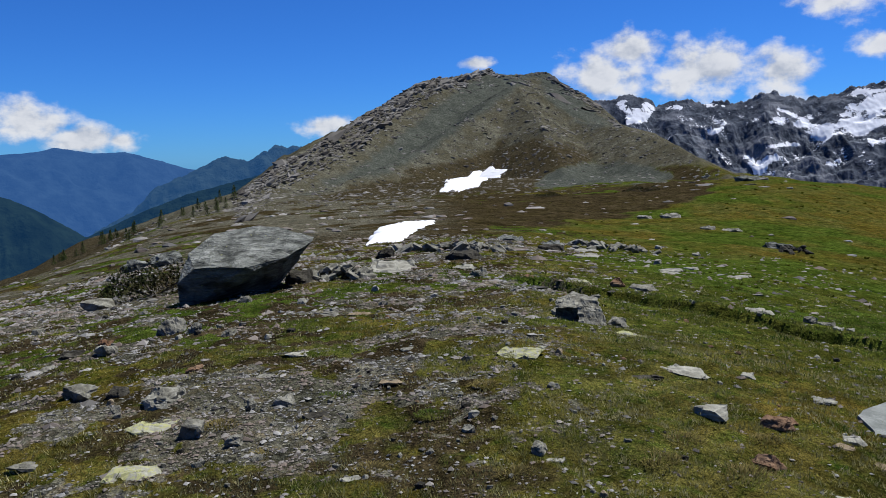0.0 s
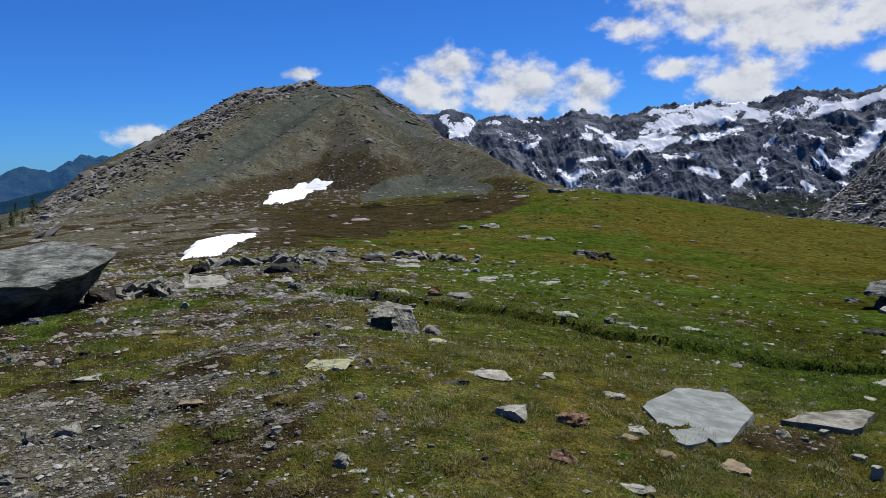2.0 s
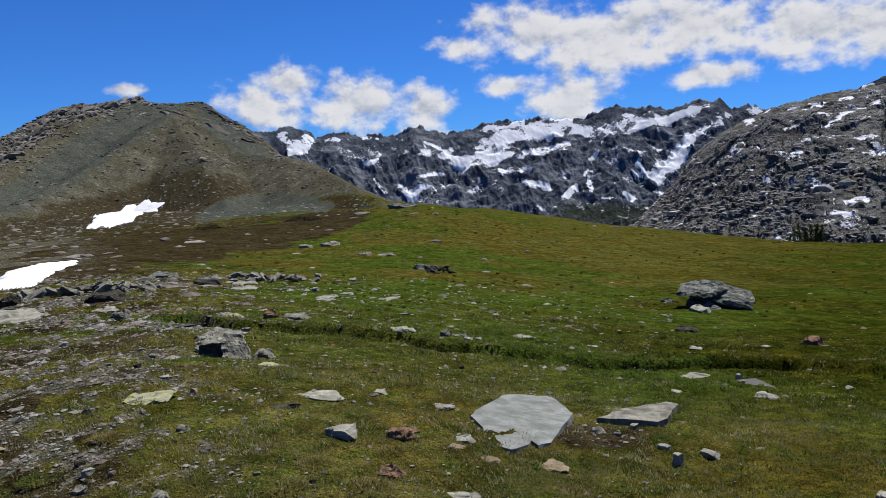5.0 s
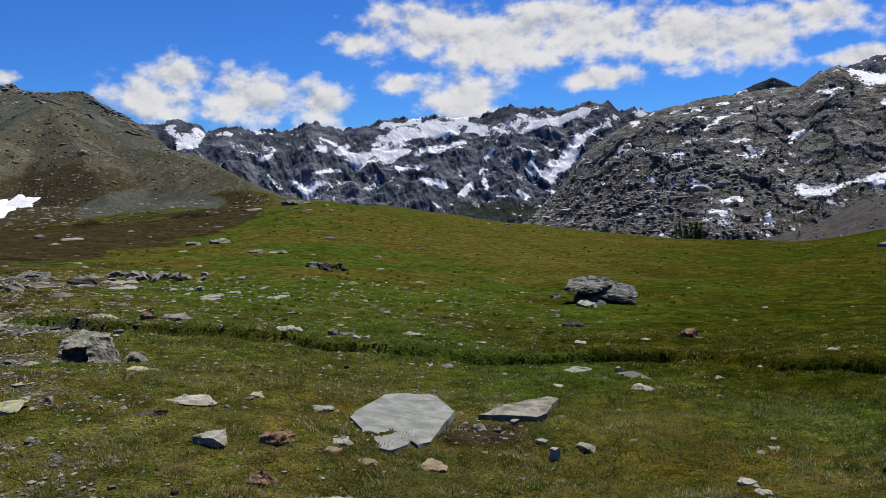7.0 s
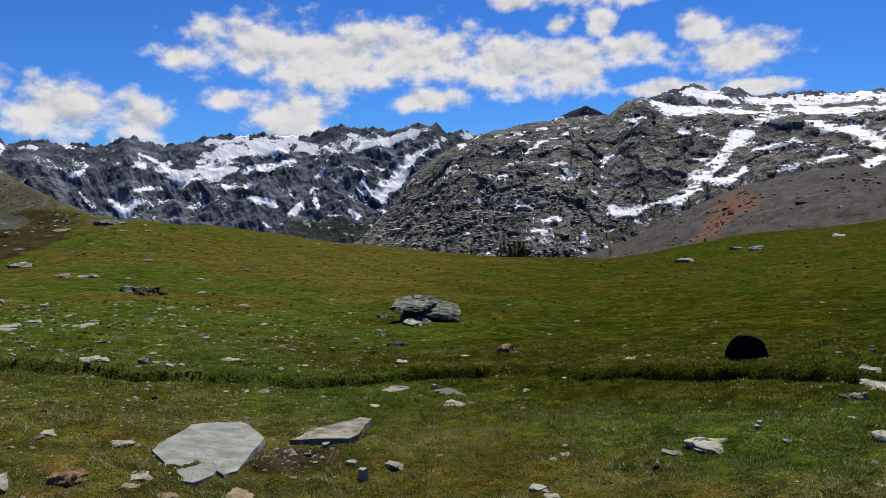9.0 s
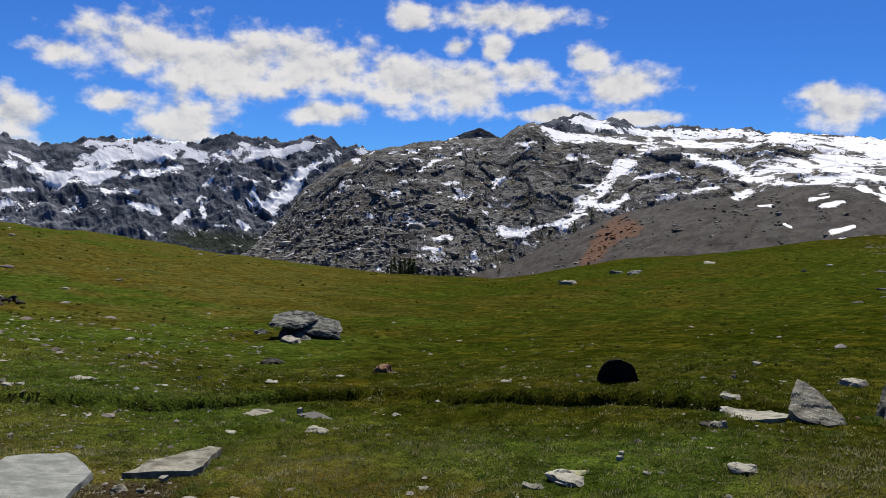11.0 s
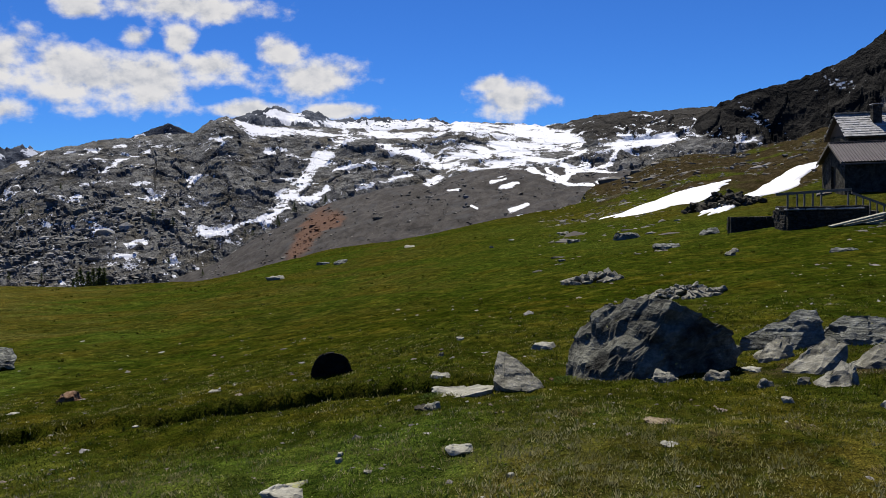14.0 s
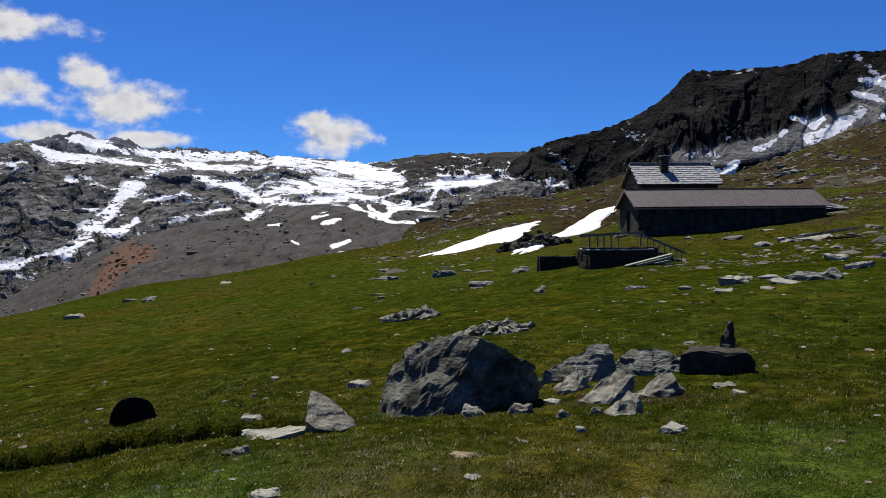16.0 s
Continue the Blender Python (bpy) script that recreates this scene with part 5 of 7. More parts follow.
def lay_stones():
    rng = random.Random(5)
    for x, y, w, h, k in STONES_A + STONES_B + STONES_C + STONES_D + STONES_E + STONES_F + STONES_G + STONES_H + STONES_I + STONES_J:
        material, name, label = KINDS[k]
        r = math.hypot(x, y)
        if k == 4 and r > 22:
            material, label = BOULDER, "weathered grey rock far out on the meadow"
            h *= 0.75
        flat = k in (1, 2, 5) or h < 0.42 * w
        sink = 1.6 / max(r, 4) + 0.05
        deep = w * rng.uniform(0.6, 0.9)
        if flat:
            deep = min(deep, max(0.45 * w, h / sink * 0.8))
        tall = max(0.22 * h, (h - deep * sink) * 0.7) if flat else h * 0.7
        bm = rough_rock(corners(w, deep, tall, rng, 13, flat), rng.uniform(0, 50), 3 if w / r > 0.02 else 2, (0.055 if flat else 0.09) * w, 0.38 * w + 0.02)
        ob = part(name, bm, material)
        ob.matrix_world = facing(x, y + deep * 0.25, height(x, y + deep * 0.25) - 0.1 * tall) @ pose(0, 0, 0, rng.uniform(0, 9) if flat else rng.uniform(8, 24), rng.uniform(-6, 6), rng.uniform(-12, 12))
        tagged(ob, label, "stone", "stones on the meadow")


lay_stones()


def boulder(name, label, x, y, points, material=BOULDER, seed=1, cuts=4, rough=0.06, size=0.4, turn=0.0, sink=0.06, category="boulder", group=""):
    ob = part(name, rough_rock(points, seed, cuts, rough, size), material)
    ob.matrix_world = facing(x, y, height(x, y) - sink, turn)
    return tagged(ob, label, category, group)


def layered_rock(name, label, x, y, layers, material, seed, rough=0.05):
    """A rock of several broken beds in one piece."""
    bm = bmesh.new()
    for k, points in enumerate(layers):
        bed = rough_rock(points, seed + k, 4, rough, 5 * rough)
        bmesh.ops.recalc_face_normals(bed, faces=bed.faces)
        spare = bpy.data.meshes.new("bed")
        bed.to_mesh(spare)
        bed.free()
        bm.from_mesh(spare)
        bpy.data.meshes.remove(spare)
    ob = part(name, bm, material)
    ob.matrix_world = facing(x, y, height(x, y) - 0.06)
    return tagged(ob, label, "boulder")


boulder("overhanging_boulder", "large grey boulder with a lit slanting top and dark overhang", -2.83, 10.7, [
    (-0.93, 0.2, -0.2), (-0.92, 0.08, 0.30), (-0.68, -0.1, 0.52), (-0.33, -0.14, 0.53), (0.0, -0.14, 0.50), (0.14, -0.02, 0.42), (0.6, 0.35, 0.55), (1.04, 0.9, 0.70), (1.07, 1.05, 0.76), (0.65, 1.4, 0.88), (0.2, 1.45, 0.95),
    (-0.4, 1.25, 0.89), (-0.8, 0.6, 0.66), (-0.55, 0.85, -0.2), (0.1, 1.0, -0.15), (0.4, 1.15, -0.1), (-0.6, 1.3, -0.1), (0.6, 1.4, 0.1)], seed=4, rough=0.022, size=0.5)
boulder("great_boulder", "huge rounded boulder in the meadow, darkened for its shade, with a lit ridge", 8.55, 0.05, [
    (-0.80, 0.3, -0.1), (-0.78, 0.5, 0.22), (-0.66, 0.58, 0.46), (-0.34, 0.55, 0.70), (-0.05, 0.28, 0.80), (0.25, 0.02, 0.78), (0.55, 0.08, 0.67), (0.78, 0.25, 0.48), (0.9, 0.42, 0.24), (0.92, 0.6, -0.1),
    (-0.25, -0.30, -0.12), (-0.2, -0.22, 0.05), (-0.6, -0.05, -0.1), (0.1, 0.15, -0.12), (0.5, 0.4, -0.12), (0, 1.13, 0.3), (-0.43, 0.96, 0.3), (0.52, 1.04, 0.3)], GREATROCK, seed=9, rough=0.055, size=0.3)
boulder("pointed_rock", "pointed grey rock with a lit slanting face beside the ditch", 7.95, 1.17, [
    (-0.17, 0.26, 0.36), (-0.08, 0.22, 0.34), (0.02, 0.16, 0.29), (0.16, 0.06, 0.17), (0.27, 0.02, 0.08), (-0.22, 0.0, 0.14), (-0.12, -0.12, 0.10), (0.1, -0.12, 0.07), (0.27, 0.08, -0.06), (-0.22, 0.08, -0.06), (-0.1, 0.02, -0.06), (0.15, 0.35, 0.1), (-0.2, 0.45, 0.15)], STONE, 12, 4, 0.016, 0.2)
boulder("flat_stone", "pale flat slab lying against the pointed rock", 7.86, 1.62, [
    (-0.26, 0.0, -0.03), (-0.25, 0.02, 0.03), (-0.05, -0.06, 0.07), (0.24, -0.02, 0.12), (0.26, 0.1, 0.13), (0.1, 0.25, 0.1), (-0.2, 0.2, 0.05), (0.24, 0.0, -0.05), (0.0, 0.25, -0.05)], PALE, 14, 3, 0.012, 0.15, category="stone", group="outcrop slabs")
layered_rock("table_rock", "broad layered rock with an overhanging top slab in the meadow", 15.62, 15.77, [
    [(-1.04, 0.0, 0.40), (-1.02, 0.1, 0.52), (-0.6, -0.15, 0.40), (-0.1, -0.12, 0.38), (-0.05, 0.0, 0.50), (0.2, 1.1, 0.67), (-0.5, 1.2, 0.68), (-0.95, 0.9, 0.60), (0.3, 0.5, 0.50)],
    [(-0.1, -0.02, 0.26), (0.4, -0.1, 0.14), (0.95, 0.1, 0.06), (1.04, 0.3, 0.22), (0.95, 0.9, 0.42), (0.2, 1.1, 0.60), (-0.1, 0.6, 0.50), (0.5, 0.0, 0.30)],
    [(-0.85, 0.55, -0.1), (-0.7, 0.45, 0.42), (0.0, 0.4, 0.36), (0.6, 0.4, 0.16), (0.7, 0.45, -0.1), (0.7, 1.0, -0.1), (-0.7, 1.0, -0.1), (0.2, 0.9, 0.46)],
    [(-0.5, -0.35, -0.08), (-0.45, -0.3, 0.14), (0.1, -0.4, 0.06), (0.15, -0.2, 0.14), (-0.2, 0.1, 0.26), (-0.4, 0.1, -0.08), (0.15, 0.1, -0.08)]], BOULDER, 15)
layered_rock("split_rock", "split rock with a pale top slab over a dark hollow", 1.27, 7.3, [
    [(-0.24, 0.12, 0.16), (-0.18, 0.04, 0.19), (0.03, 0.0, 0.20), (0.16, 0.06, 0.20), (0.2, 0.3, 0.24), (-0.05, 0.42, 0.28), (-0.22, 0.3, 0.22)],
    [(0.0, -0.24, -0.05), (0.26, -0.22, -0.05), (0.29, -0.1, 0.02), (0.18, 0.1, 0.26), (0.0, 0.08, 0.26), (0.2, 0.3, 0.2), (0.05, 0.3, -0.05)],
    [(-0.25, 0.25, -0.05), (-0.2, 0.2, 0.22), (0.1, 0.2, 0.24), (0.1, 0.2, -0.05), (0.0, 0.45, -0.05), (0.0, 0.45, 0.25)]], STONE, 51, 0.016)
boulder("black_rock", "small round black rock alone in the grass", 10.76, 4.24, [
    (-0.29, 0.1, -0.1), (-0.27, 0.05, 0.1), (-0.2, 0.04, 0.2), (-0.1, 0.03, 0.29), (0.05, 0.04, 0.31), (0.16, 0.04, 0.28), (0.24, 0.06, 0.18), (0.29, 0.08, 0.05), (0.29, 0.12, -0.1), (0.0, 0.05, -0.1), (0.0, 0.3, 0.26), (0.15, 0.3, 0.2), (-0.15, 0.3, 0.2), (0.0, 0.4, 0.0)], BLACKROCK, 18, 4, 0.028, 0.16, sink=0.0)
boulder("tilted_slab", "tilted lichen-grey rock slab of a low outcrop", 10.0, -1.45, [
    (-0.62, 0.05, -0.1), (-0.5, 0.1, 0.18), (0.1, 0.3, 0.45), (0.25, 0.3, 0.44), (0.35, 0.2, 0.2), (0.3, 0.0, -0.1), (0.0, -0.1, 0.0), (0.2, 0.7, 0.05), (-0.5, 0.6, 0.0)], BOULDER, 21, 4, 0.04, 0.35, group="outcrop slabs")
boulder("tilted_slab", "layered grey rock slab of a low outcrop", 10.05, -2.1, [
    (-0.5, 0.0, -0.1), (-0.42, 0.1, 0.12), (-0.1, 0.35, 0.36), (0.2, 0.4, 0.34), (0.62, 0.4, 0.16), (0.6, 0.2, -0.08), (0.0, -0.05, 0.05), (0.3, 0.8, 0.0), (-0.4, 0.7, 0.0)], BOULDER, 24, 4, 0.04, 0.3, group="outcrop slabs")
boulder("block_rock", "dark squat rock block in the turf", 9.92, -2.92, [
    (-0.42, 0.1, -0.08), (-0.41, 0.02, 0.26), (-0.2, -0.02, 0.33), (0.3, -0.02, 0.32), (0.4, 0.02, 0.22), (0.42, 0.1, -0.08), (0.0, 0.1, -0.08), (0.1, -0.06, 0.27), (0.3, 0.5, 0.3), (-0.3, 0.5, 0.3)], DARKSTONE, 27, 3, 0.022, 0.2)


def cairn(x, y):
    """Five flat stones stacked to a point."""
    pile = tagged(new("cairn"), "small dark pointed cairn of stacked stones", "cairn")
    pile.matrix_world = facing(x, y, height(x, y))
    rng = random.Random(71)
    for k, (w, z) in enumerate(((0.42, 0.0), (0.36, 0.10), (0.28, 0.20), (0.20, 0.29), (0.13, 0.37))):
        ob = part("stone", rough_rock(corners(w, w * 0.8, 0.15, rng, 11), 70 + k, 2, 0.012, 0.1), DARKSTONE, pile)
        ob.matrix_basis = pose(rng.uniform(-0.02, 0.02), rng.uniform(-0.02, 0.02), z, rng.uniform(-6, 6), rng.uniform(-6, 6), rng.uniform(0, 360))


cairn(10.75, -3.32)
for px, py, big, way in ((8.6, -1.43, 1.0, 0), (9.0, -1.95, 0.8, -35), (7.85, -1.5, 0.62, 30), (9.35, -1.2, 0.7, 15)):
    boulder("leaning_slab", "lit grey slab leaning in brown heath by the outcrop", px, py, [(qx * big, qy * big, qz * big) for qx, qy, qz in (
        (-0.3, -0.1, -0.06), (-0.26, -0.05, 0.07), (0.0, -0.14, -0.06), (0.03, -0.1, 0.06), (0.22, 0.0, -0.06), (0.25, 0.2, 0.27), (0.12, 0.27, 0.34), (-0.04, 0.2, 0.26), (0.3, 0.1, 0.0), (0.2, 0.5, 0.0), (-0.2, 0.4, 0.0))],
        STONE, 40 + px, 3, 0.03, 0.2, way, 0.03, group="outcrop slabs")


def flat_slab(name, label, x, y, outline, thick, material, tilt, turn=0.0, seed=1, lift=0.015):
    """A slab of stone with a broken outline."""
    bm = bmesh.new()
    face = bm.faces.new([bm.verts.new((px, py, 0)) for px, py in outline])
    up = bmesh.ops.extrude_face_region(bm, geom=[face])
    for v in up["geom"]:
        if isinstance(v, bmesh.types.BMVert):
            v.co.z += thick
            v.co.xy *= 0.985
    bmesh.ops.triangulate(bm, faces=bm.faces)
    for _ in range(3):
        bmesh.ops.subdivide_edges(bm, edges=bm.edges, cuts=1, use_grid_fill=True)
    bm.normal_update()
    for v in bm.verts:
        q = v.co * 7 + Vector((seed, seed, 0))
        v.co += Vector((noise.noise(q), noise.noise(q + Vector((9, 0, 0))), 0.6 * noise.noise(q * 0.7 + Vector((0, 9, 0))))) * 0.018
    m = facing(x, y, 0, turn)
    base = float(turf_height(np.array([x]), np.array([y]))[0])
    at = np.array([(m @ v.co)[:2] for v in bm.verts])
    for v, z in zip(bm.verts, turf_height(at[:, 0], at[:, 1])):
        v.co.z += float(z) - base + tilt * v.co.y
    ob = part(name, bm, material)
    ob.matrix_world = facing(x, y, base + lift, turn)
    return tagged(ob, label, "stone slab")


flat_slab("great_slab", "large pale grey flat stone slab bedded in turf", 2.95, 4.55, [(-0.39, -0.08), (-0.37, 0.04), (-0.19, 0.48), (0.15, 0.66), (0.22, 0.56), (0.35, 0.29), (0.23, -0.12), (0.19, -0.37), (0.1, -0.46), (0.05, -0.39), (0.03, -0.48), (-0.07, -0.61), (-0.19, -0.57), (-0.28, -0.29)], 0.05, SLABROCK, 0.04, 0, 3, -0.018)
flat_slab("wedge_slab", "long narrow grey wedge of stone tilted in the grass", 3.95, 4.55, [(-0.3, -0.25), (-0.07, 0.11), (0.2, 0.53), (0.3, 0.46), (0.22, -0.11), (0.15, -0.19), (-0.09, -0.2)], 0.05, STONE, 0.06, 0, 6, -0.02)


def stone_heap(name, label, x, y, w, d, h, count, material, seed, size=0.2):
    """A heap of loose stones, each a stone of its own under the heap."""
    rng = random.Random(seed)
    base = tagged(new(name), label, "stone heap")
    base.matrix_world = facing(x, y, height(x, y))
    shapes = []
    for k in range(6):
        s = size * rng.uniform(0.7, 1.3)
        shape = rough_rock(corners(s * 1.7, s, s * 0.34, rng, 12, True), rng.uniform(0, 50), 1, 0.03 * s, 0.4 * s)
        me = bpy.data.meshes.new("heap_stone")
        bmesh.ops.recalc_face_normals(shape, faces=shape.faces)
        shape.to_mesh(me)
        shape.free()
        me.materials.append(material)
        shapes.append(me)
    inverse = base.matrix_world.inverted()
    for k in range(count):
        a, q = rng.uniform(0, 2 * math.pi), math.sqrt(rng.uniform(0, 1))
        px, py = 0.5 * w * q * math.cos(a), 0.5 * d * q * math.sin(a)
        world = base.matrix_world @ Vector((px, py, 0))
        z = (inverse @ Vector((world.x, world.y, height(world.x, world.y)))).z
        ob = new("stone", shapes[k % 6])
        ob.parent = base
        scale = rng.uniform(0.6, 1.25)
        ob.matrix_basis = pose(px, py, z + max(0, h * (1 - q) * rng.uniform(0.3, 1.0)), rng.uniform(-40, 40), rng.uniform(-40, 40), rng.uniform(0, 360)) @ Matrix.Diagonal((scale, scale, scale, 1))
    return base


stone_heap("stone_heap", "low heap of flat broken stones in the meadow", 24.94, 1.74, 2.0, 1.8, 0.3, 70, STONE, 31, 0.22)
stone_heap("stone_heap", "heap of pale broken slabs in the meadow", 18.6, -0.6, 1.9, 1.5, 0.32, 130, STONE, 32, 0.14)
stone_heap("stone_heap", "scatter of broken dark stones in short grass", 11.9, 26.0, 1.0, 2.0, 0.2, 24, DARKSTONE, 33, 0.2)
stone_heap("stone_heap", "heap of grey slabs beside the overhanging boulder", -1.75, 12.6, 1.0, 1.0, 0.28, 36, STONE, 34, 0.2)
stone_heap("stone_heap", "scatter of pale slabs at the meadow's edge", 0.2, 19.0, 3.2, 2.4, 0.2, 40, STONE, 35, 0.26)
stone_heap("stone_heap", "scatter of pale slabs at the meadow's edge", 4.6, 22.5, 3.6, 2.4, 0.2, 34, STONE, 36, 0.26)
stone_heap("wall_ruin", "ruined dry stone wall half under snow", 62.4, -5.3, 6.0, 2.6, 1.3, 130, DARKSTONE, 37, 0.55)


def snow_patch(label, az, el, ra, re, tilt, thick, seed):
    """A tongue of old snow that lies on the ground."""
    n, m = 26, 90
    t = np.linspace(0, 2 * np.pi, m, endpoint=False)
    edge = 1 + 0.34 * fbm(np.cos(t) * 2 + seed, np.sin(t) * 2, 5, seed, 0.65)
    q = np.linspace(0, 1, n)[:, None]
    u, v = q * edge * np.cos(t), q * edge * np.sin(t)
    c, s = math.cos(radians(tilt)), math.sin(radians(tilt))
    x, y, z = land(az + ra * u * c - re * v * s, el + ra * u * s + re * v * c)
    lift = thick * np.sqrt(np.maximum(0, 1 - q ** 3)) + 0 * t
    me = grid_mesh("snow_patch", x, y, z + lift - 0.03 * thick, True)
    me.materials.append(SNOW)
    tagged(new("snow_patch", me), label, "snow patch", "snow patches on the slopes")


snow_patch("white patch of old snow on the scree hill", 2.4, -1.75, 2.3, 0.62, 22, 0.5, 3)
snow_patch("white patch of old snow behind the stones", -3.3, -5.75, 2.4, 0.42, 12, 0.18, 8)
snow_patch("upper tongue of snow below the hut", 97.3, -0.45, 3.7, 0.30, 20, 0.25, 12)
snow_patch("lower tongue of snow beside the wall ruin", 91.2, -1.15, 4.0, 0.26, 13, 0.2, 17)


# ---- hut, barn and terrace ----
YARD = Matrix.Translation(spot(102.2, -0.6, 60)) @ pose(0, 0, 0, 0, 0, -85)


def prism(bm, profile, x0, x1):
    """A solid along x with the outline (y, z)."""
    a = [bm.verts.new((x0, y, z)) for y, z in profile]
    b = [bm.verts.new((x1, y, z)) for y, z in profile]
    n = len(profile)
    bm.faces.new(a)
    bm.faces.new(b[::-1])
    for k in range(n):
        bm.faces.new((a[k], b[k], b[(k + 1) % n], a[(k + 1) % n]))
    return bm


def beam(bm, a, b, w, h):
    """A squared timber from a to b."""
    a, b = Vector(a), Vector(b)
    m = (b - a).to_track_quat("X", "Z").to_matrix().to_4x4()
    bmesh.ops.create_cube(bm, size=1.0, matrix=Matrix.Translation((a + b) / 2) @ m @ Matrix.Diagonal(((b - a).length, w, h, 1)))
    return bm


def thing(name, label, category, m):
    ob = tagged(new(name), label, category)
    ob.matrix_world = m
    return ob


def shared(name, bm, material):
    me = bpy.data.meshes.new(name)
    bmesh.ops.recalc_face_normals(bm, faces=bm.faces)
    bm.to_mesh(me)
    bm.free()
    me.materials.append(material)
    return me


def piece(name, me, parent, m):
    ob = new(name, me)
    ob.parent = parent
    ob.matrix_basis = m
    return ob


def build_barn():
    L, W, eave, ridge = 14.4, 5.0, 2.2, 3.45
    barn = thing("stone_barn", "long low stone barn with a brown sheet-metal roof", "barn", YARD)
    bm = bmesh.new()
    box(bm, 0, L, 0, 0.5, -1.5, eave, 0.02)
    part("front_wall", bm, MASONRY, barn, "dark dry-stone wall in shade")
    bm = bmesh.new()
    box(bm, 0, L, W - 0.5, W, -1.5, eave, 0.02)
    part("back_wall", bm, MASONRY, barn)
    for x in (0.0, L - 0.5):
        bm = bmesh.new()
        if x:
            prism(bm, [(0.502, -1.5), (W - 0.502, -1.5), (W - 0.502, eave + 0.2), (W / 2, ridge - 0.08), (0.502, eave + 0.2)], x, x + 0.5)
        else:
            prism(bm, [(0.502, -1.5), (1.9, -1.5), (1.9, eave + 0.9), (0.502, eave + 0.2)], x, x + 0.5)
            prism(bm, [(2.95, -1.5), (W - 0.502, -1.5), (W - 0.502, eave + 0.2), (2.95, eave + 0.98)], x, x + 0.5)
            prism(bm, [(1.902, 1.85), (2.948, 1.85), (2.948, eave + 0.95), (W / 2, ridge - 0.08), (1.902, eave + 0.9)], x, x + 0.5)
        part("gable_wall", bm, MASONRY, barn)
    bm = bmesh.new()
    for k in range(5):
        box(bm, 0.16, 0.22, 1.905 + k * 0.209, 1.905 + k * 0.209 + 0.2, -0.2, 1.845, 0.008)
    part("door", bm, DARKWOOD, barn, "dark plank barn door")
    rise = (ridge - eave) / (W / 2)
    slope = math.degrees(math.atan(rise))
    run = (W / 2 + 0.3) / math.cos(radians(slope))
    bm = bmesh.new()
    box(bm, 0, 0.596, 0, run, 0, 0.03)
    for x in (0.0, 0.2, 0.4):
        prism_rib = [(x, 0.03), (x + 0.02, 0.075), (x + 0.05, 0.075), (x + 0.07, 0.03)]
        a = [bm.verts.new((px, 0.0, pz)) for px, pz in prism_rib]
        b = [bm.verts.new((px, run, pz)) for px, pz in prism_rib]
        for k in range(3):
            bm.faces.new((a[k], a[k + 1], b[k + 1], b[k]))
        bm.faces.new(a), bm.faces.new(b[::-1])
    sheet = shared("roof_sheet", bm, METAL)
    count = round((L + 0.6) / 0.6)
    for k in range(count):
        piece("roof_sheet", sheet, barn, pose(-0.3 + k * 0.6, -0.3, eave - 0.3 * rise + 0.03) @ pose(0, 0, 0, slope))
        piece("roof_sheet", sheet, barn, pose(-0.3 + k * 0.6 + 0.596, W + 0.3, eave - 0.3 * rise + 0.03, 0, 0, 180) @ pose(0, 0, 0, slope))
    bm = bmesh.new()
    box(bm, -0.3, L + 0.3, W / 2 - 0.12, W / 2 + 0.12, ridge + 0.09, ridge + 0.13, 0.01)
    part("ridge_cap", bm, METAL, barn)
    bm = bmesh.new()
    box(bm, -0.3, L + 0.3, -0.4, -0.31, eave - 0.3, eave - 0.2, 0.01)
    part("gutter", bm, METAL, barn, "pale metal gutter")
    for y0, y1, s in ((-0.3, W / 2, 1), (W + 0.3, W / 2, -1)):
        bm = bmesh.new()
        beam(bm, (-0.33, y0, eave - 0.3 * rise - 0.02), (-0.33, y1, ridge + 0.0), 0.04, 0.16)
        part("barge_board", bm, WOOD, barn, "pale weathered barge board")


def slate_mesh(w, d, seed):
    rng = random.Random(seed)
    bm = bmesh.new()
    pts = [(-w / 2, 0), (-w / 2 + rng.uniform(0.02, 0.12), -0.02), (w / 2 - rng.uniform(0.02, 0.12), rng.uniform(-0.03, 0.02)), (w / 2, 0.05), (w / 2 - 0.02, d), (-w / 2 + 0.02, d)]
    a = [bm.verts.new((x, y, 0)) for x, y in pts]
    b = [bm.verts.new((x * 0.98, y, 0.035)) for x, y in pts]
    bm.faces.new(a), bm.faces.new(b[::-1])
    for k in range(6):
        bm.faces.new((a[k], b[k], b[(k + 1) % 6], a[(k + 1) % 6]))
    return shared("slate", bm, SLATE)


SLATES = [slate_mesh(0.52, 0.5, k) for k in range(5)]


def slate_roof(owner, x0, x1, run, m, seed):
    """Overlapping stone slates on a slope that starts at m and climbs along y."""
    rng = random.Random(seed)
    rows, cols = int(run / 0.34) + 1, int((x1 - x0) / 0.5)
    for i in range(rows):
        for j in range(cols):
            x = x0 + (j + 0.5 + (0.25 if i % 2 else 0)) * (x1 - x0) / (cols + 0.25)
            piece("slate", SLATES[rng.randrange(5)], owner, m @ pose(x, i * 0.34, 0.03 + rng.uniform(0, 0.02), -5 + rng.uniform(-1.5, 1.5), rng.uniform(-2, 2), rng.uniform(-4, 4)))


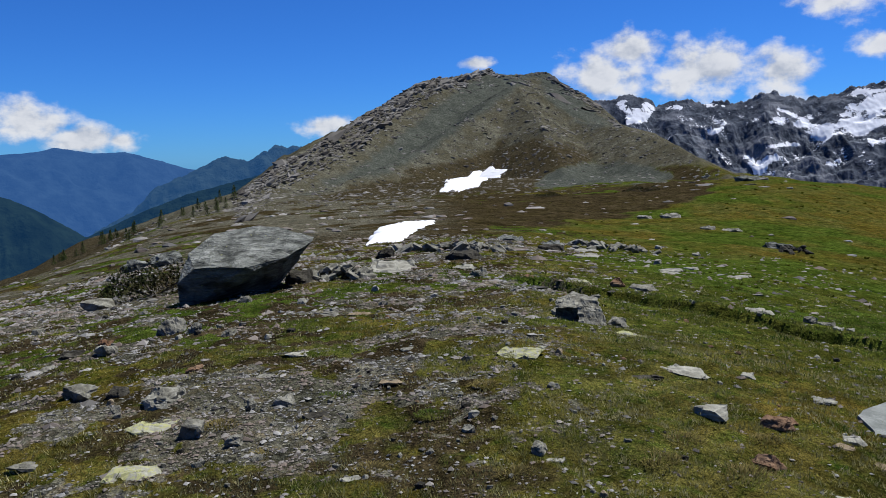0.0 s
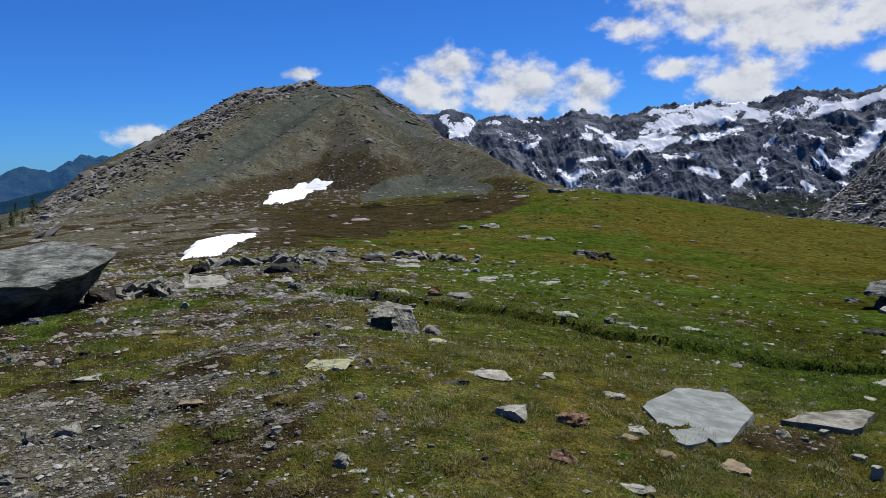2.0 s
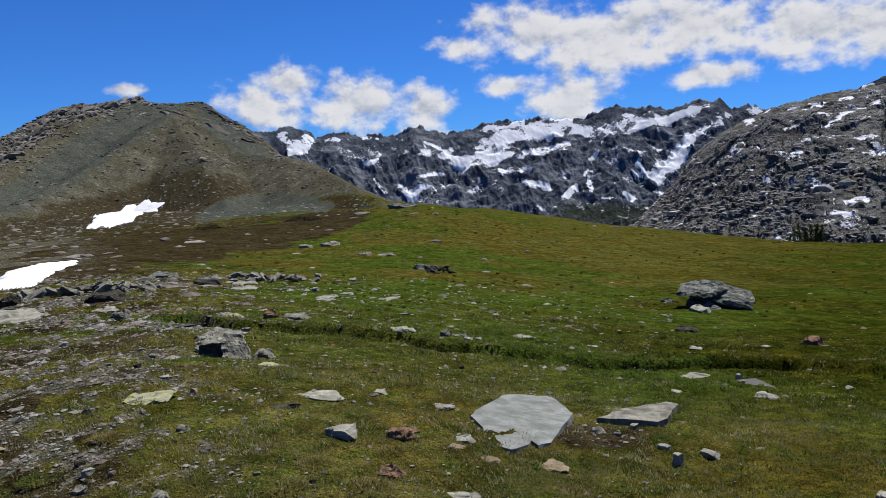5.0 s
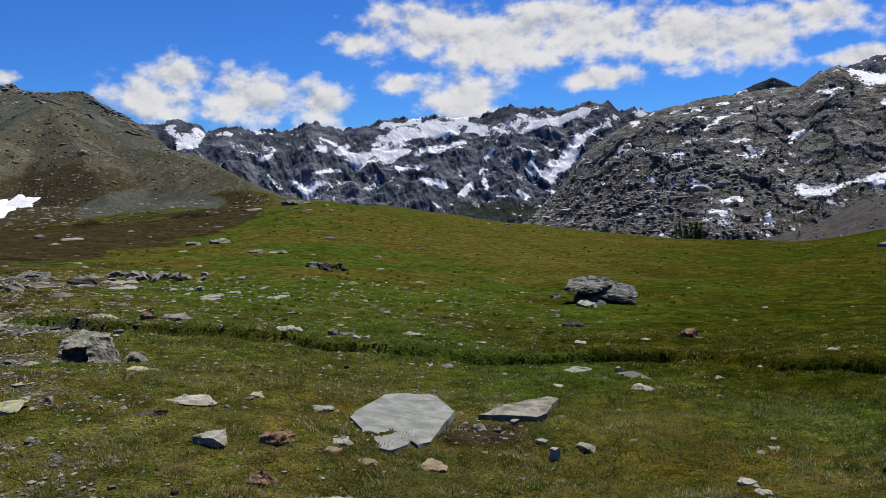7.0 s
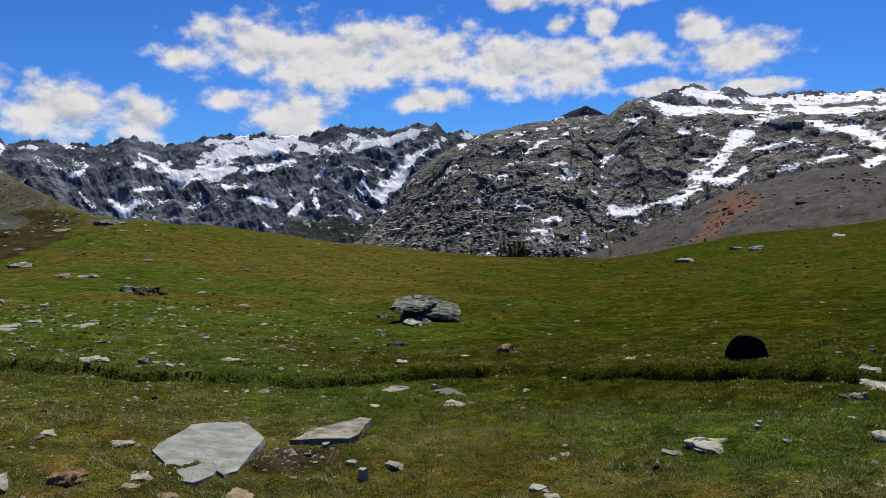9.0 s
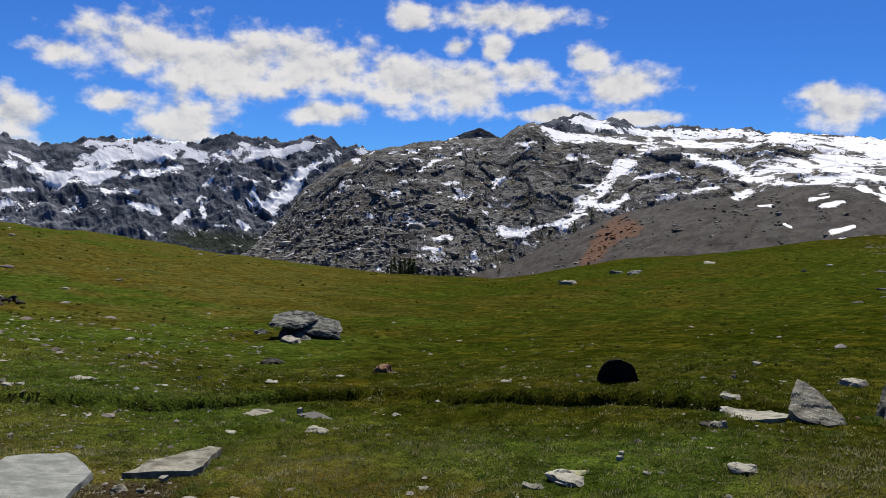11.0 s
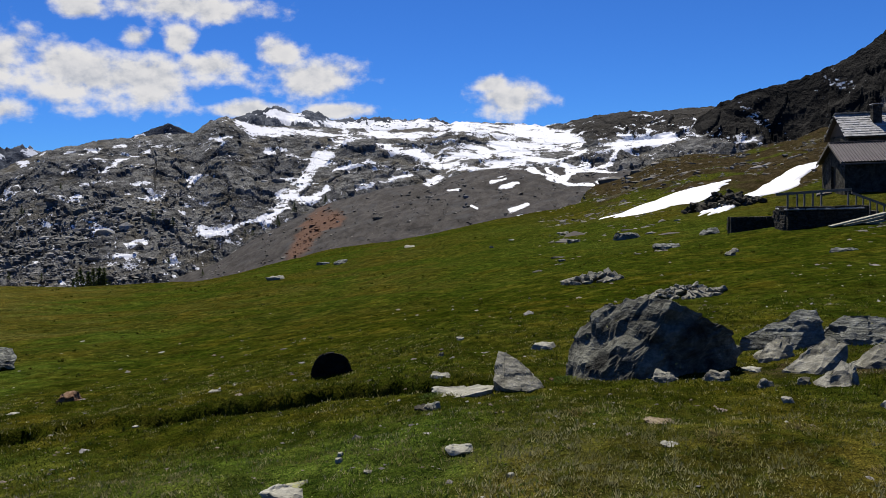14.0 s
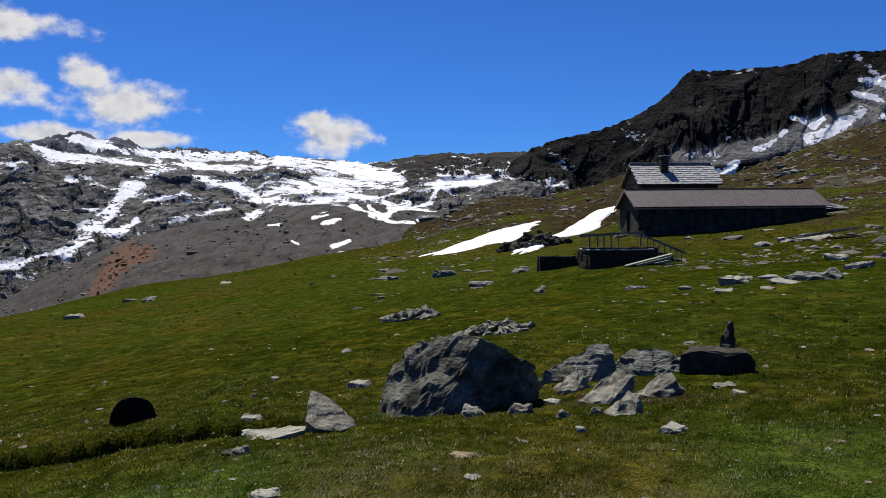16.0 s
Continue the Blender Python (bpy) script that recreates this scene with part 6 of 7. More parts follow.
def build_hut():
    m = YARD @ pose(3.1, 9.2, 0)
    L, W, base, eave, ridge = 6.8, 4.6, 0.2, 4.55, 6.2
    hut = thing("alpine_hut", "stone and timber hut with a stone-slate roof", "hut", m)
    bm = bmesh.new()
    box(bm, 0, L, 0, W, base, eave - 0.05, 0.02)
    part("wall", bm, MASONRY, hut)
    for x in (0.0, L - 0.2):
        bm = bmesh.new()
        prism(bm, [(0, eave - 0.048), (W, eave - 0.048), (W / 2, ridge - 0.1)], x, x + 0.2)
        part("gable", bm, DARKWOOD, hut, "dark timber gable")
    rise = (ridge - eave) / (W / 2)
    slope = math.degrees(math.atan(rise))
    run = (W / 2 + 0.4) / math.cos(radians(slope))
    for side in (0, 1):
        at = pose(0, -0.4, eave - 0.4 * rise) if not side else pose(L, W + 0.4, eave - 0.4 * rise, 0, 0, 180)
        at = at @ pose(0, 0, 0, slope)
        bm = bmesh.new()
        box(bm, -0.35, L + 0.35, 0, run, -0.12, 0, 0.01)
        ob = part("roof_deck", bm, DARKWOOD, hut)
        ob.matrix_basis = at
        slate_roof(hut, -0.4, L + 0.4, run - 0.25, at, 7 + side)
    bm = bmesh.new()
    box(bm, 2.15, 2.8, 1.0, 1.65, 4.8, 6.75, 0.03)
    chimney = part("chimney", bm, MASONRY, hut, "dark stone chimney")
    bm = bmesh.new()
    box(bm, 2.08, 2.87, 0.93, 1.72, 6.82, 6.9, 0.02)
    for x in (2.2, 2.68):
        box(bm, x, x + 0.08, 1.05, 1.6, 6.752, 6.818)
    part("chimney_cap", bm, SLATE, chimney, "flat stone chimney cap")


def build_shed():
    m = YARD @ pose(15.3, 3.2, 0.6)
    shed = thing("stone_shed", "small stone shed with a slate lean-to roof", "shed", m)
    bm = bmesh.new()
    prism(bm, [(0, -1.2), (2.4, -1.2), (2.4, 1.75), (0, 1.3)], 0, 2.6)
    part("wall", bm, MASONRY, shed)
    slate_roof(shed, -0.2, 2.8, 2.5, pose(0, -0.2, 1.29) @ pose(0, 0, 0, 10.6), 21)


def dry_wall(name, label, m, L, W, H, seed):
    """A dry-stone wall whose front is laid in single stones."""
    rng = random.Random(seed)
    wall = thing(name, label, "stone wall", m)
    bm = bmesh.new()
    box(bm, 0.06, L - 0.06, 0.06, W - 0.06, -0.8, H - 0.06)
    part("core", bm, MASONRY, wall)
    shapes = []
    for k in range(6):
        bm = bmesh.new()
        bmesh.ops.create_cube(bm, size=1.0)
        for v in bm.verts:
            v.co += Vector((rng.uniform(-0.09, 0.09), rng.uniform(-0.08, 0.08), rng.uniform(-0.09, 0.09)))
        bmesh.ops.bevel(bm, geom=list(bm.edges), offset=0.09, segments=1, affect="EDGES")
        shapes.append(shared("stone", bm, MASONRY))
    z = -0.35
    while z < H:
        h = rng.uniform(0.13, 0.24)
        x = 0.0
        while x < L:
            w = rng.uniform(0.22, 0.5)
            piece("stone", shapes[rng.randrange(6)], wall, pose(x + w / 2, 0.08 + rng.uniform(-0.03, 0.03), z + h / 2, 0, 0, rng.uniform(-4, 4)) @ Matrix.Diagonal((w, 0.3, h, 1)))
            x += w
        y = 0.3
        while y < W:
            w = rng.uniform(0.25, 0.5)
            piece("stone", shapes[rng.randrange(6)], wall, pose(0.1 + rng.uniform(-0.03, 0.03), y + w / 2, z + h / 2) @ Matrix.Diagonal((0.3, w, h, 1)))
            y += w
        z += h
    return wall


def build_terrace():
    left, mid = spot(95.2, -3.15, 41.5), spot(98.7, -3.35, 38.5)
    turn = -86
    dry_wall("low_wall", "low dark dry-stone retaining wall in grass", Matrix.Translation(left) @ pose(0, 0, 0, 0, 0, turn), 2.6, 0.5, 0.75, 41)
    block = Matrix.Translation(mid) @ pose(0, 0, 0, 0, 0, turn)
    dry_wall("terrace_wall", "dark dry-stone terrace beside the barn steps", block, 3.2, 2.2, 1.12, 42)
    slab = thing("terrace_slab", "pale flat stone slabs capping the terrace", "stone slab", block @ pose(0, 0, 1.14))
    rng = random.Random(3)
    for k in range(4):
        bm = bmesh.new()
        box(bm, k * 0.8 - 0.05, k * 0.8 + 0.74, -0.1, 2.1, 0, 0.07 + rng.uniform(0, 0.02), 0.02)
        part("slab", bm, SLATE, slab)
    rail = thing("timber_railing", "weathered timber railing on the terrace", "railing", block @ pose(0, 0.35, 1.2))
    for x in (0.1, 0.5, 0.8, 1.15, 1.5, 2.6):
        bm = bmesh.new()
        beam(bm, (x, 0, 0), (x, 0, 0.7), 0.07, 0.07)
        part("post", bm, WOOD, rail)
    bm = bmesh.new()
    beam(bm, (-0.4, 0, 0.66), (2.75, 0, 0.80), 0.07, 0.12)
    part("handrail", bm, WOOD, rail)
    stair = thing("stair_railing", "sloping timber railing beside the barn steps", "railing", block @ pose(3.25, 0.4, 0.0))
    bm = bmesh.new()
    beam(bm, (-0.5, 0, 1.85), (1.6, 0, 0.95), 0.06, 0.10)
    part("handrail", bm, WOOD, stair)
    for k in range(7):
        x = -0.3 + k * 0.28
        bm = bmesh.new()
        beam(bm, (x, 0, 0.2), (x, 0, 1.74 - 0.43 * (x + 0.3)), 0.05, 0.05)
        part("baluster", bm, WOOD, stair)
    steps = thing("stone_steps", "dark stone steps up to the barn yard", "steps", block @ pose(3.25, 0.7, 0))
    for k in range(6):
        bm = bmesh.new()
        box(bm, k * 0.35, k * 0.35 + 0.4, 0, 1.2, -0.8, 1.2 - k * 0.18, 0.03)
        part("step", bm, MASONRY, steps)
    pile = thing("slab_pile", "pile of long pale slabs leaning on the terrace", "stone slabs", block @ pose(1.5, -0.5, 0.0))
    for k in range(4):
        bm = bmesh.new()
        beam(bm, (0, -0.1 - 0.12 * k, 0.05 + 0.13 * k), (2.2, -0.15 - 0.1 * k, 0.5 + 0.16 * k), 0.5, 0.06)
        part("slab", bm, PALE, pile)
    p = spot(113.4, -0.55, 47)
    planks = thing("plank_stack", "stack of weathered planks lying in the grass", "planks", facing(p.x, p.y, height(p.x, p.y) + 0.05))
    for k in range(6):
        bm = bmesh.new()
        beam(bm, (-1.8 + 0.2 * k, 0.25 * k - 0.5, 0.0 + 0.04 * (k % 3)), (1.7 + 0.15 * k, 0.25 * k - 0.6, 0.55 + 0.05 * (k % 3)), 0.22, 0.05)
        part("plank", bm, WOOD, planks)


build_barn()
build_hut()
build_shed()
build_terrace()


# ---- trees and shrubs ----
def conifer_mesh(seed, wide=0.42):
    """Trunk and crown of a small larch one metre high."""
    rng = random.Random(seed)
    bm = bmesh.new()
    bmesh.ops.create_cone(bm, segments=6, radius1=0.025, radius2=0.006, depth=1.0, matrix=Matrix.Translation((0, 0, 0.5)))
    for k in range(10):
        a, z = rng.uniform(0, 6.28), 0.15 + 0.075 * k
        d = Vector((math.cos(a), math.sin(a), -0.1)) * wide * 0.8 * (1 - z)
        bmesh.ops.create_cone(bm, segments=3, radius1=0.008, radius2=0.003, depth=d.length, matrix=Matrix.Translation(Vector((0, 0, z)) + d / 2) @ d.to_track_quat("Z", "Y").to_matrix().to_4x4())
    trunk = shared("trunk", bm, BARK)
    n = 420
    gen = np.random.default_rng(seed)
    z = 0.1 + 0.9 * gen.uniform(0, 1, n) ** 1.25
    a, q = gen.uniform(0, 6.283, n), np.sqrt(gen.uniform(0.05, 1, n))
    reach = wide * (1.05 - z) * q * (0.75 + 0.35 * np.sin(a * 3 + z * 20))
    c = np.stack([reach * np.cos(a), reach * np.sin(a), z - 0.08 * reach], -1)
    v = c[:, None, :] + gen.normal(0, 0.028, (n, 3, 3))
    me = bpy.data.meshes.new("crown")
    me.vertices.add(n * 3)
    me.vertices.foreach_set("co", v.astype(np.float32).ravel())
    fill_faces(me, np.arange(n * 3).reshape(-1, 3))
    me.materials.append(NEEDLE)
    return trunk, me


TREES = [conifer_mesh(200 + k) for k in range(3)]


def tree(place, tall, k, label, group):
    trunk, crown = TREES[k % 3]
    ob = tagged(new("larch_tree"), label, "tree", group)
    ob.matrix_world = Matrix.Translation(place) @ pose(0, 0, 0, 0, 0, 77 * k)
    for name, me in (("trunk", trunk), ("crown", crown)):
        piece(name, me, ob, Matrix.Diagonal((tall, tall, tall, 1)))


def grid_places(name):
    me = bpy.data.objects[name].data
    co = np.empty(len(me.vertices) * 3, np.float32)
    me.vertices.foreach_get("co", co)
    return co.reshape(-1, 3)


def plant_trees():
    rng = random.Random(61)
    for k in range(34):
        az = -27.5 + 12.5 * rng.uniform(0, 1) ** 1.2
        sky = float(np.interp(az, [p[0] for p in SKYLINE], [p[1] for p in SKYLINE]))
        x, y, z = land(az, sky - rng.uniform(0.12, 0.75))
        tall = math.hypot(float(x), float(y)) * rng.uniform(0.008, 0.019)
        tree(Vector((float(x), float(y), float(z) - 0.05)), tall, k, "small dark larch on the stony slope edge", "larches on the slope edge")
    for k in range(11):
        az = 49.2 + 1.9 * (k / 10) + rng.uniform(-0.15, 0.15)
        p = spot(az, -5.8, 150)
        tree(p, 150 * rng.uniform(0.016, 0.03), k, "slender green larch at the crag's foot", "larches at the crag")
    co = np.concatenate([grid_places("rocky_hill"), grid_places("moraine")])
    r = np.hypot(co[:, 0], co[:, 1])
    around, up = np.degrees(np.arctan2(co[:, 0], co[:, 1])), np.degrees(np.arctan2(co[:, 2] - EYE, r))
    for az, el, tall in ((46.1, -0.4, 4), (54.2, -1.05, 4.5), (55.4, -1.5, 3.5), (60.3, -2.5, 3.6), (60.9, -2.5, 3.2), (53.6, -5.0, 3), (55, -4.3, 3), (62.7, -1.9, 4), (63.9, -0.9, 4.4), (66.2, -0.3, 3.5), (42.1, -0.6, 4.5), (41.2, -2.5, 3.6),
                         (45.1, -4.6, 2.8), (47, -4.8, 2.8), (56.6, -5.1, 2.2), (57.3, -5.2, 2.4), (44.2, 0.9, 3), (48.5, 1.2, 3), (52.3, 2.6, 2.5), (58.0, -3.4, 2.5)):
        near = np.argmin((around - az) ** 2 + (up - el) ** 2 + 1e-4 * (r - 290))
        tree(Vector(co[near]) - Vector((0, 0, 0.2)), tall, int(az * 10), "dark larch on the rocky hill", "larches on the rocky hill")


plant_trees()


def shrub(label, x, y, w, h, seed):
    """A low bush of many small sprays."""
    gen = np.random.default_rng(seed)
    n = 2600
    a, q = gen.uniform(0, 6.283, n), np.sqrt(gen.uniform(0, 1, n))
    lump = 0.75 + 0.35 * np.sin(a * 3 + seed) * np.cos(q * 5)
    c = np.stack([0.5 * w * q * np.cos(a), 0.35 * w * q * np.sin(a), h * lump * np.sqrt(np.maximum(0, 1 - q ** 2)) * gen.uniform(0.5, 1.0, n)], -1)
    v = c[:, None, :] + gen.normal(0, 0.022, (n, 3, 3))
    me = bpy.data.meshes.new("leaves")
    me.vertices.add(n * 3)
    me.vertices.foreach_set("co", v.astype(np.float32).ravel())
    fill_faces(me, np.arange(n * 3).reshape(-1, 3))
    me.materials.append(SHRUB)
    ob = tagged(new("juniper_bush"), label, "bush", "low junipers")
    ob.matrix_world = facing(x, y, height(x, y) - 0.03)
    piece("leaves", me, ob, Matrix())
    bm = bmesh.new()
    for k in range(7):
        t = 0.9 * k
        beam(bm, (0, 0, 0), (0.4 * w * math.cos(t), 0.28 * w * math.sin(t), 0.45 * h), 0.02, 0.02)
    part("stems", bm, BARK, ob)


shrub("dark brown-green juniper bush beside the boulder", -4.9, 12.6, 1.7, 0.62, 3)
shrub("dark brown juniper bush on the far slope", 16.0, 62.0, 3.2, 0.7, 5)
shrub("dark brown juniper bush on the far slope", 9.0, 66.0, 2.6, 0.6, 7)


def scatter_mesh(name, base_v, base_f, places, turns, scales, material, label, category, wobble=0.25, seed=1, lean=None):
    """Many small copies of one low shape, each wobbled its own way, in one mesh."""
    rng = np.random.default_rng(seed)
    n, k = len(places), len(base_v)
    v = np.asarray(base_v, float)[None] * (1 + wobble * rng.uniform(-1, 1, (n, k, 3)))
    v = v * scales[:, None, :]
    if lean is not None:
        v[..., 2] += lean[:, None] * v[..., 0]
    c, s = np.cos(turns)[:, None], np.sin(turns)[:, None]
    x, y = v[..., 0] * c - v[..., 1] * s, v[..., 0] * s + v[..., 1] * c
    v = np.stack([x, y, v[..., 2]], -1) + places[:, None, :]
    f = (np.asarray(base_f)[None] + (np.arange(n) * k)[:, None, None]).reshape(-1, len(base_f[0]))
    me = bpy.data.meshes.new(name)
    me.vertices.add(n * k)
    me.vertices.foreach_set("co", v.astype(np.float32).ravel())
    fill_faces(me, f)
    me.shade_flat()
    me.materials.append(material)
    return tagged(new(name, me), label, category, kind="stuff")


BLOCK_V = [(0, 0, -0.7), (0.72, -0.53, -0.35), (-0.28, -0.85, -0.4), (-0.89, 0, -0.35), (-0.28, 0.85, -0.4), (0.72, 0.53, -0.35), (0.28, -0.85, 0.5), (-0.72, -0.53, 0.55), (-0.72, 0.53, 0.45), (0.28, 0.85, 0.5), (0.89, 0, 0.45), (0.05, 0, 0.85)]
BLOCK_F = [(0, 2, 1), (1, 5, 0), (0, 3, 2), (0, 4, 3), (0, 5, 4), (1, 10, 5), (2, 6, 1), (3, 7, 2), (4, 8, 3), (5, 9, 4), (1, 6, 10), (2, 7, 6), (3, 8, 7), (4, 9, 8), (5, 10, 9), (6, 11, 10), (7, 11, 6), (8, 11, 7), (9, 11, 8), (10, 11, 9)]

CHIP_V = [(1, 0, 0), (0, 1, 0.1), (-1, 0, 0), (0, -1, -0.1), (0.15, 0.1, 0.8), (0, 0, -0.8)]
CHIP_F = [(0, 1, 4), (1, 2, 4), (2, 3, 4), (3, 0, 4), (1, 0, 5), (2, 1, 5), (3, 2, 5), (0, 3, 5)]


def sown(n, r0, r1, seed, az0=-38.0, az1=124.0):
    """Places strewn so that they look equally thick near and far."""
    rng = np.random.default_rng(seed)
    r = r0 * (r1 / r0) ** rng.uniform(0, 1, n)
    a = np.radians(rng.uniform(az0, az1, n))
    return r * np.sin(a), r * np.cos(a), r, rng


def sow_grass():
    """Short single blades and, between them, tufts of longer ones."""
    x, y, r, rng = sown(230000, 2.4, 20, 101)
    cx, cy, cr, _ = sown(30000, 2.4, 17, 102)
    k = 11
    spread = 0.022 * np.maximum(cr / 5, 0.8)
    tx = (cx[:, None] + spread[:, None] * rng.normal(0, 1, (len(cx), k))).ravel()
    ty = (cy[:, None] + spread[:, None] * rng.normal(0, 1, (len(cx), k))).ravel()
    luck, size = np.repeat(rng.uniform(0, 1, len(cx)), k), np.repeat(rng.uniform(0.6, 1.5, len(cx)), k)
    tuft = np.concatenate([np.zeros(len(x), bool), np.ones(len(tx), bool)])
    luck = np.concatenate([rng.uniform(0, 1, len(x)), luck])
    size = np.concatenate([np.ones(len(x)), size])
    x, y = np.concatenate([x, tx]), np.concatenate([y, ty])
    r, z = np.hypot(x, y), turf(x, y)
    dry, heath, gravel, scree, gully, lush = ground_masks(x, y, z)
    clump = fbm(x * 3, y * 3, 3, 7)
    chance = np.clip((0.85 - 1.3 * gravel - 0.5 * heath + 0.7 * clump) * (0.55 + 0.45 * smooth(20, 45, np.degrees(np.arctan2(x, y)))), 0.03, 1)
    d, side = ditch_depth(x, y)
    bank = (d < 0.8) & (side > 0)
    chance = np.where(bank, 1.0, chance)
    keep = luck < chance * (1 - smooth(11, 20, r))
    hue = np.where(tuft, (luck * 7919.0) % 1.0, rng.uniform(0, 1, len(x)))
    straw = hue < (0.10 + 0.16 * (1 - smooth(5, 9, r)) + 0.5 * dry + 0.3 * heath + 0.7 * smooth(0.0, 0.55, fbm(x * 1.3, y * 1.3, 4, 23)) * (1 - smooth(5, 9, r))) * (1 - 0.45 * lush) * np.where(bank, 0.3, 1.0)
    rich = keep & ~straw & (rng.uniform(0, 1, len(x)) < 1.2 * lush)
    keep = keep & ~rich
    for name, pick, material, label in (("grass", keep & ~straw, BLADE, "short green alpine grass"), ("dry_grass", keep & straw, STRAW, "tufts of straw-yellow dry grass"), ("meadow_grass", rich, TUSSOCK, "short dark green meadow grass")):
        px, py, pz, pr = x[pick], y[pick], z[pick], r[pick]
        n = len(px)
        tall = rng.uniform(0.008, 0.022, n) * (1 + 0.6 * np.clip(clump[pick], -0.4, 1))
        tall = np.where(tuft[pick], size[pick] * rng.uniform(0.012, 0.026, n), tall)
        tall = tall * np.where(bank[pick], 1.9, 1.0)
        wide = rng.uniform(0.0022, 0.0048, n) * np.maximum(pr / 4.5, 0.8)
        lean, way, face = rng.uniform(0.2, 1.1, n) * tall, rng.uniform(0, 6.283, n), rng.uniform(0, 3.1416, n)
        v = np.empty((n, 3, 3))
        v[:, 0] = np.stack([px - wide * np.cos(face), py - wide * np.sin(face), pz - 0.005], -1)
        v[:, 1] = np.stack([px + wide * np.cos(face), py + wide * np.sin(face), pz - 0.005], -1)
        v[:, 2] = np.stack([px + lean * np.cos(way), py + lean * np.sin(way), pz + tall], -1)
        me = bpy.data.meshes.new(name)
        me.vertices.add(n * 3)
        me.vertices.foreach_set("co", v.astype(np.float32).ravel())
        fill_faces(me, np.arange(n * 3).reshape(-1, 3))
        me.materials.append(material)
        tagged(new(name, me), label, "grass", kind="stuff")


def sow_flowers():
    """Tiny pale flower heads in the meadow."""
    x, y, r, rng = sown(2400, 3.2, 16, 171, 20, 112)
    keep = rng.uniform(0, 1, len(x)) < smooth(-0.5, 0.5, fbm(x * 0.6, y * 0.6, 3, 172)) * (0.4 + 0.6 * smooth(5, 8, r))
    x, y, r = x[keep], y[keep], r[keep]
    n = len(x)
    s = rng.uniform(0.0025, 0.005, n) * np.maximum(r / 6, 0.7)
    scatter_mesh("flowers", CHIP_V, CHIP_F, np.stack([x, y, turf(x, y) + rng.uniform(0.015, 0.045, n)], -1), rng.uniform(0, 6.28, n), np.stack([s, s, 0.5 * s], -1), PETAL, "tiny pale yellow-white flowers in the meadow", "flowers", 0.3, 173)


sow_grass()
sow_flowers()


def grass_tuft(x, y, w, tall, count, material, label, seed):
    """One tussock of long bent blades."""
    gen = np.random.default_rng(seed)
    a, q = gen.uniform(0, 6.283, count), np.sqrt(gen.uniform(0, 1, count))
    bx, by = 0.5 * w * q * np.cos(a), 0.4 * w * q * np.sin(a)
    way = a + gen.normal(0, 0.5, count)
    reach, high = gen.uniform(0.4, 1.3, count) * tall, gen.uniform(0.5, 1.1, count) * tall * (1.2 - 0.6 * q)
    side, half = way + 1.57, gen.uniform(0.0016, 0.0032, count)
    v = np.empty((count, 5, 3))
    for k, (t, h) in enumerate(((0.0, 1.0), (0.0, -1.0), (0.5, 0.8), (0.5, -0.8))):
        v[:, k] = np.stack([bx + t * 0.6 * reach * np.cos(way) + h * half * np.cos(side), by + t * 0.6 * reach * np.sin(way) + h * half * np.sin(side), t * 1.5 * high - 0.005], -1)
    v[:, 4] = np.stack([bx + reach * np.cos(way), by + reach * np.sin(way), 0.8 * high], -1)
    faces = np.array([(0, 1, 3), (0, 3, 2), (2, 3, 4)])
    me = bpy.data.meshes.new("grass_tuft")
    me.vertices.add(count * 5)
    me.vertices.foreach_set("co", v.astype(np.float32).ravel())
    fill_faces(me, (faces[None] + 5 * np.arange(count)[:, None, None]).reshape(-1, 3))
    me.materials.append(material)
    ob = tagged(new("grass_tuft", me), label, "grass tuft", "tufts in the turf")
    ob.matrix_world = pose(x, y, height(x, y))


for k, (px, py, wide, tall) in enumerate(((1.22, 3.98, 0.30, 0.07), (1.45, 3.62, 0.34, 0.07), (1.02, 3.68, 0.26, 0.06), (1.75, 4.12, 0.2, 0.05), (0.22, 4.62, 0.16, 0.06), (-1.38, 4.42, 0.22, 0.06), (-1.02, 4.05, 0.2, 0.05), (-0.4, 3.7, 0.22, 0.05),
                                          (0.3, 3.45, 0.2, 0.05), (2.1, 3.35, 0.3, 0.05), (2.6, 3.45, 0.26, 0.05), (5.9, -0.4, 0.35, 0.05), (6.2, -0.9, 0.3, 0.05), (5.4, -1.2, 0.35, 0.05), (6.6, 0.5, 0.3, 0.05), (5.0, 0.3, 0.3, 0.05))):
    grass_tuft(px, py, wide, 0.55 * tall, 260, DRYTUFT, "straw-yellow tuft of dry bent grass", 300 + k)
for k, (px, py, wide, tall) in enumerate(((3.72, 4.02, 0.16, 0.06), (-0.1, 4.3, 0.2, 0.05), (-0.75, 4.9, 0.22, 0.05), (7.9, 1.95, 0.3, 0.07), (7.4, 0.9, 0.25, 0.06), (8.3, 0.75, 0.3, 0.08))):
    grass_tuft(px, py, wide, 0.6 * tall, 300, BLADE, "fresh green tuft of grass", 330 + k)


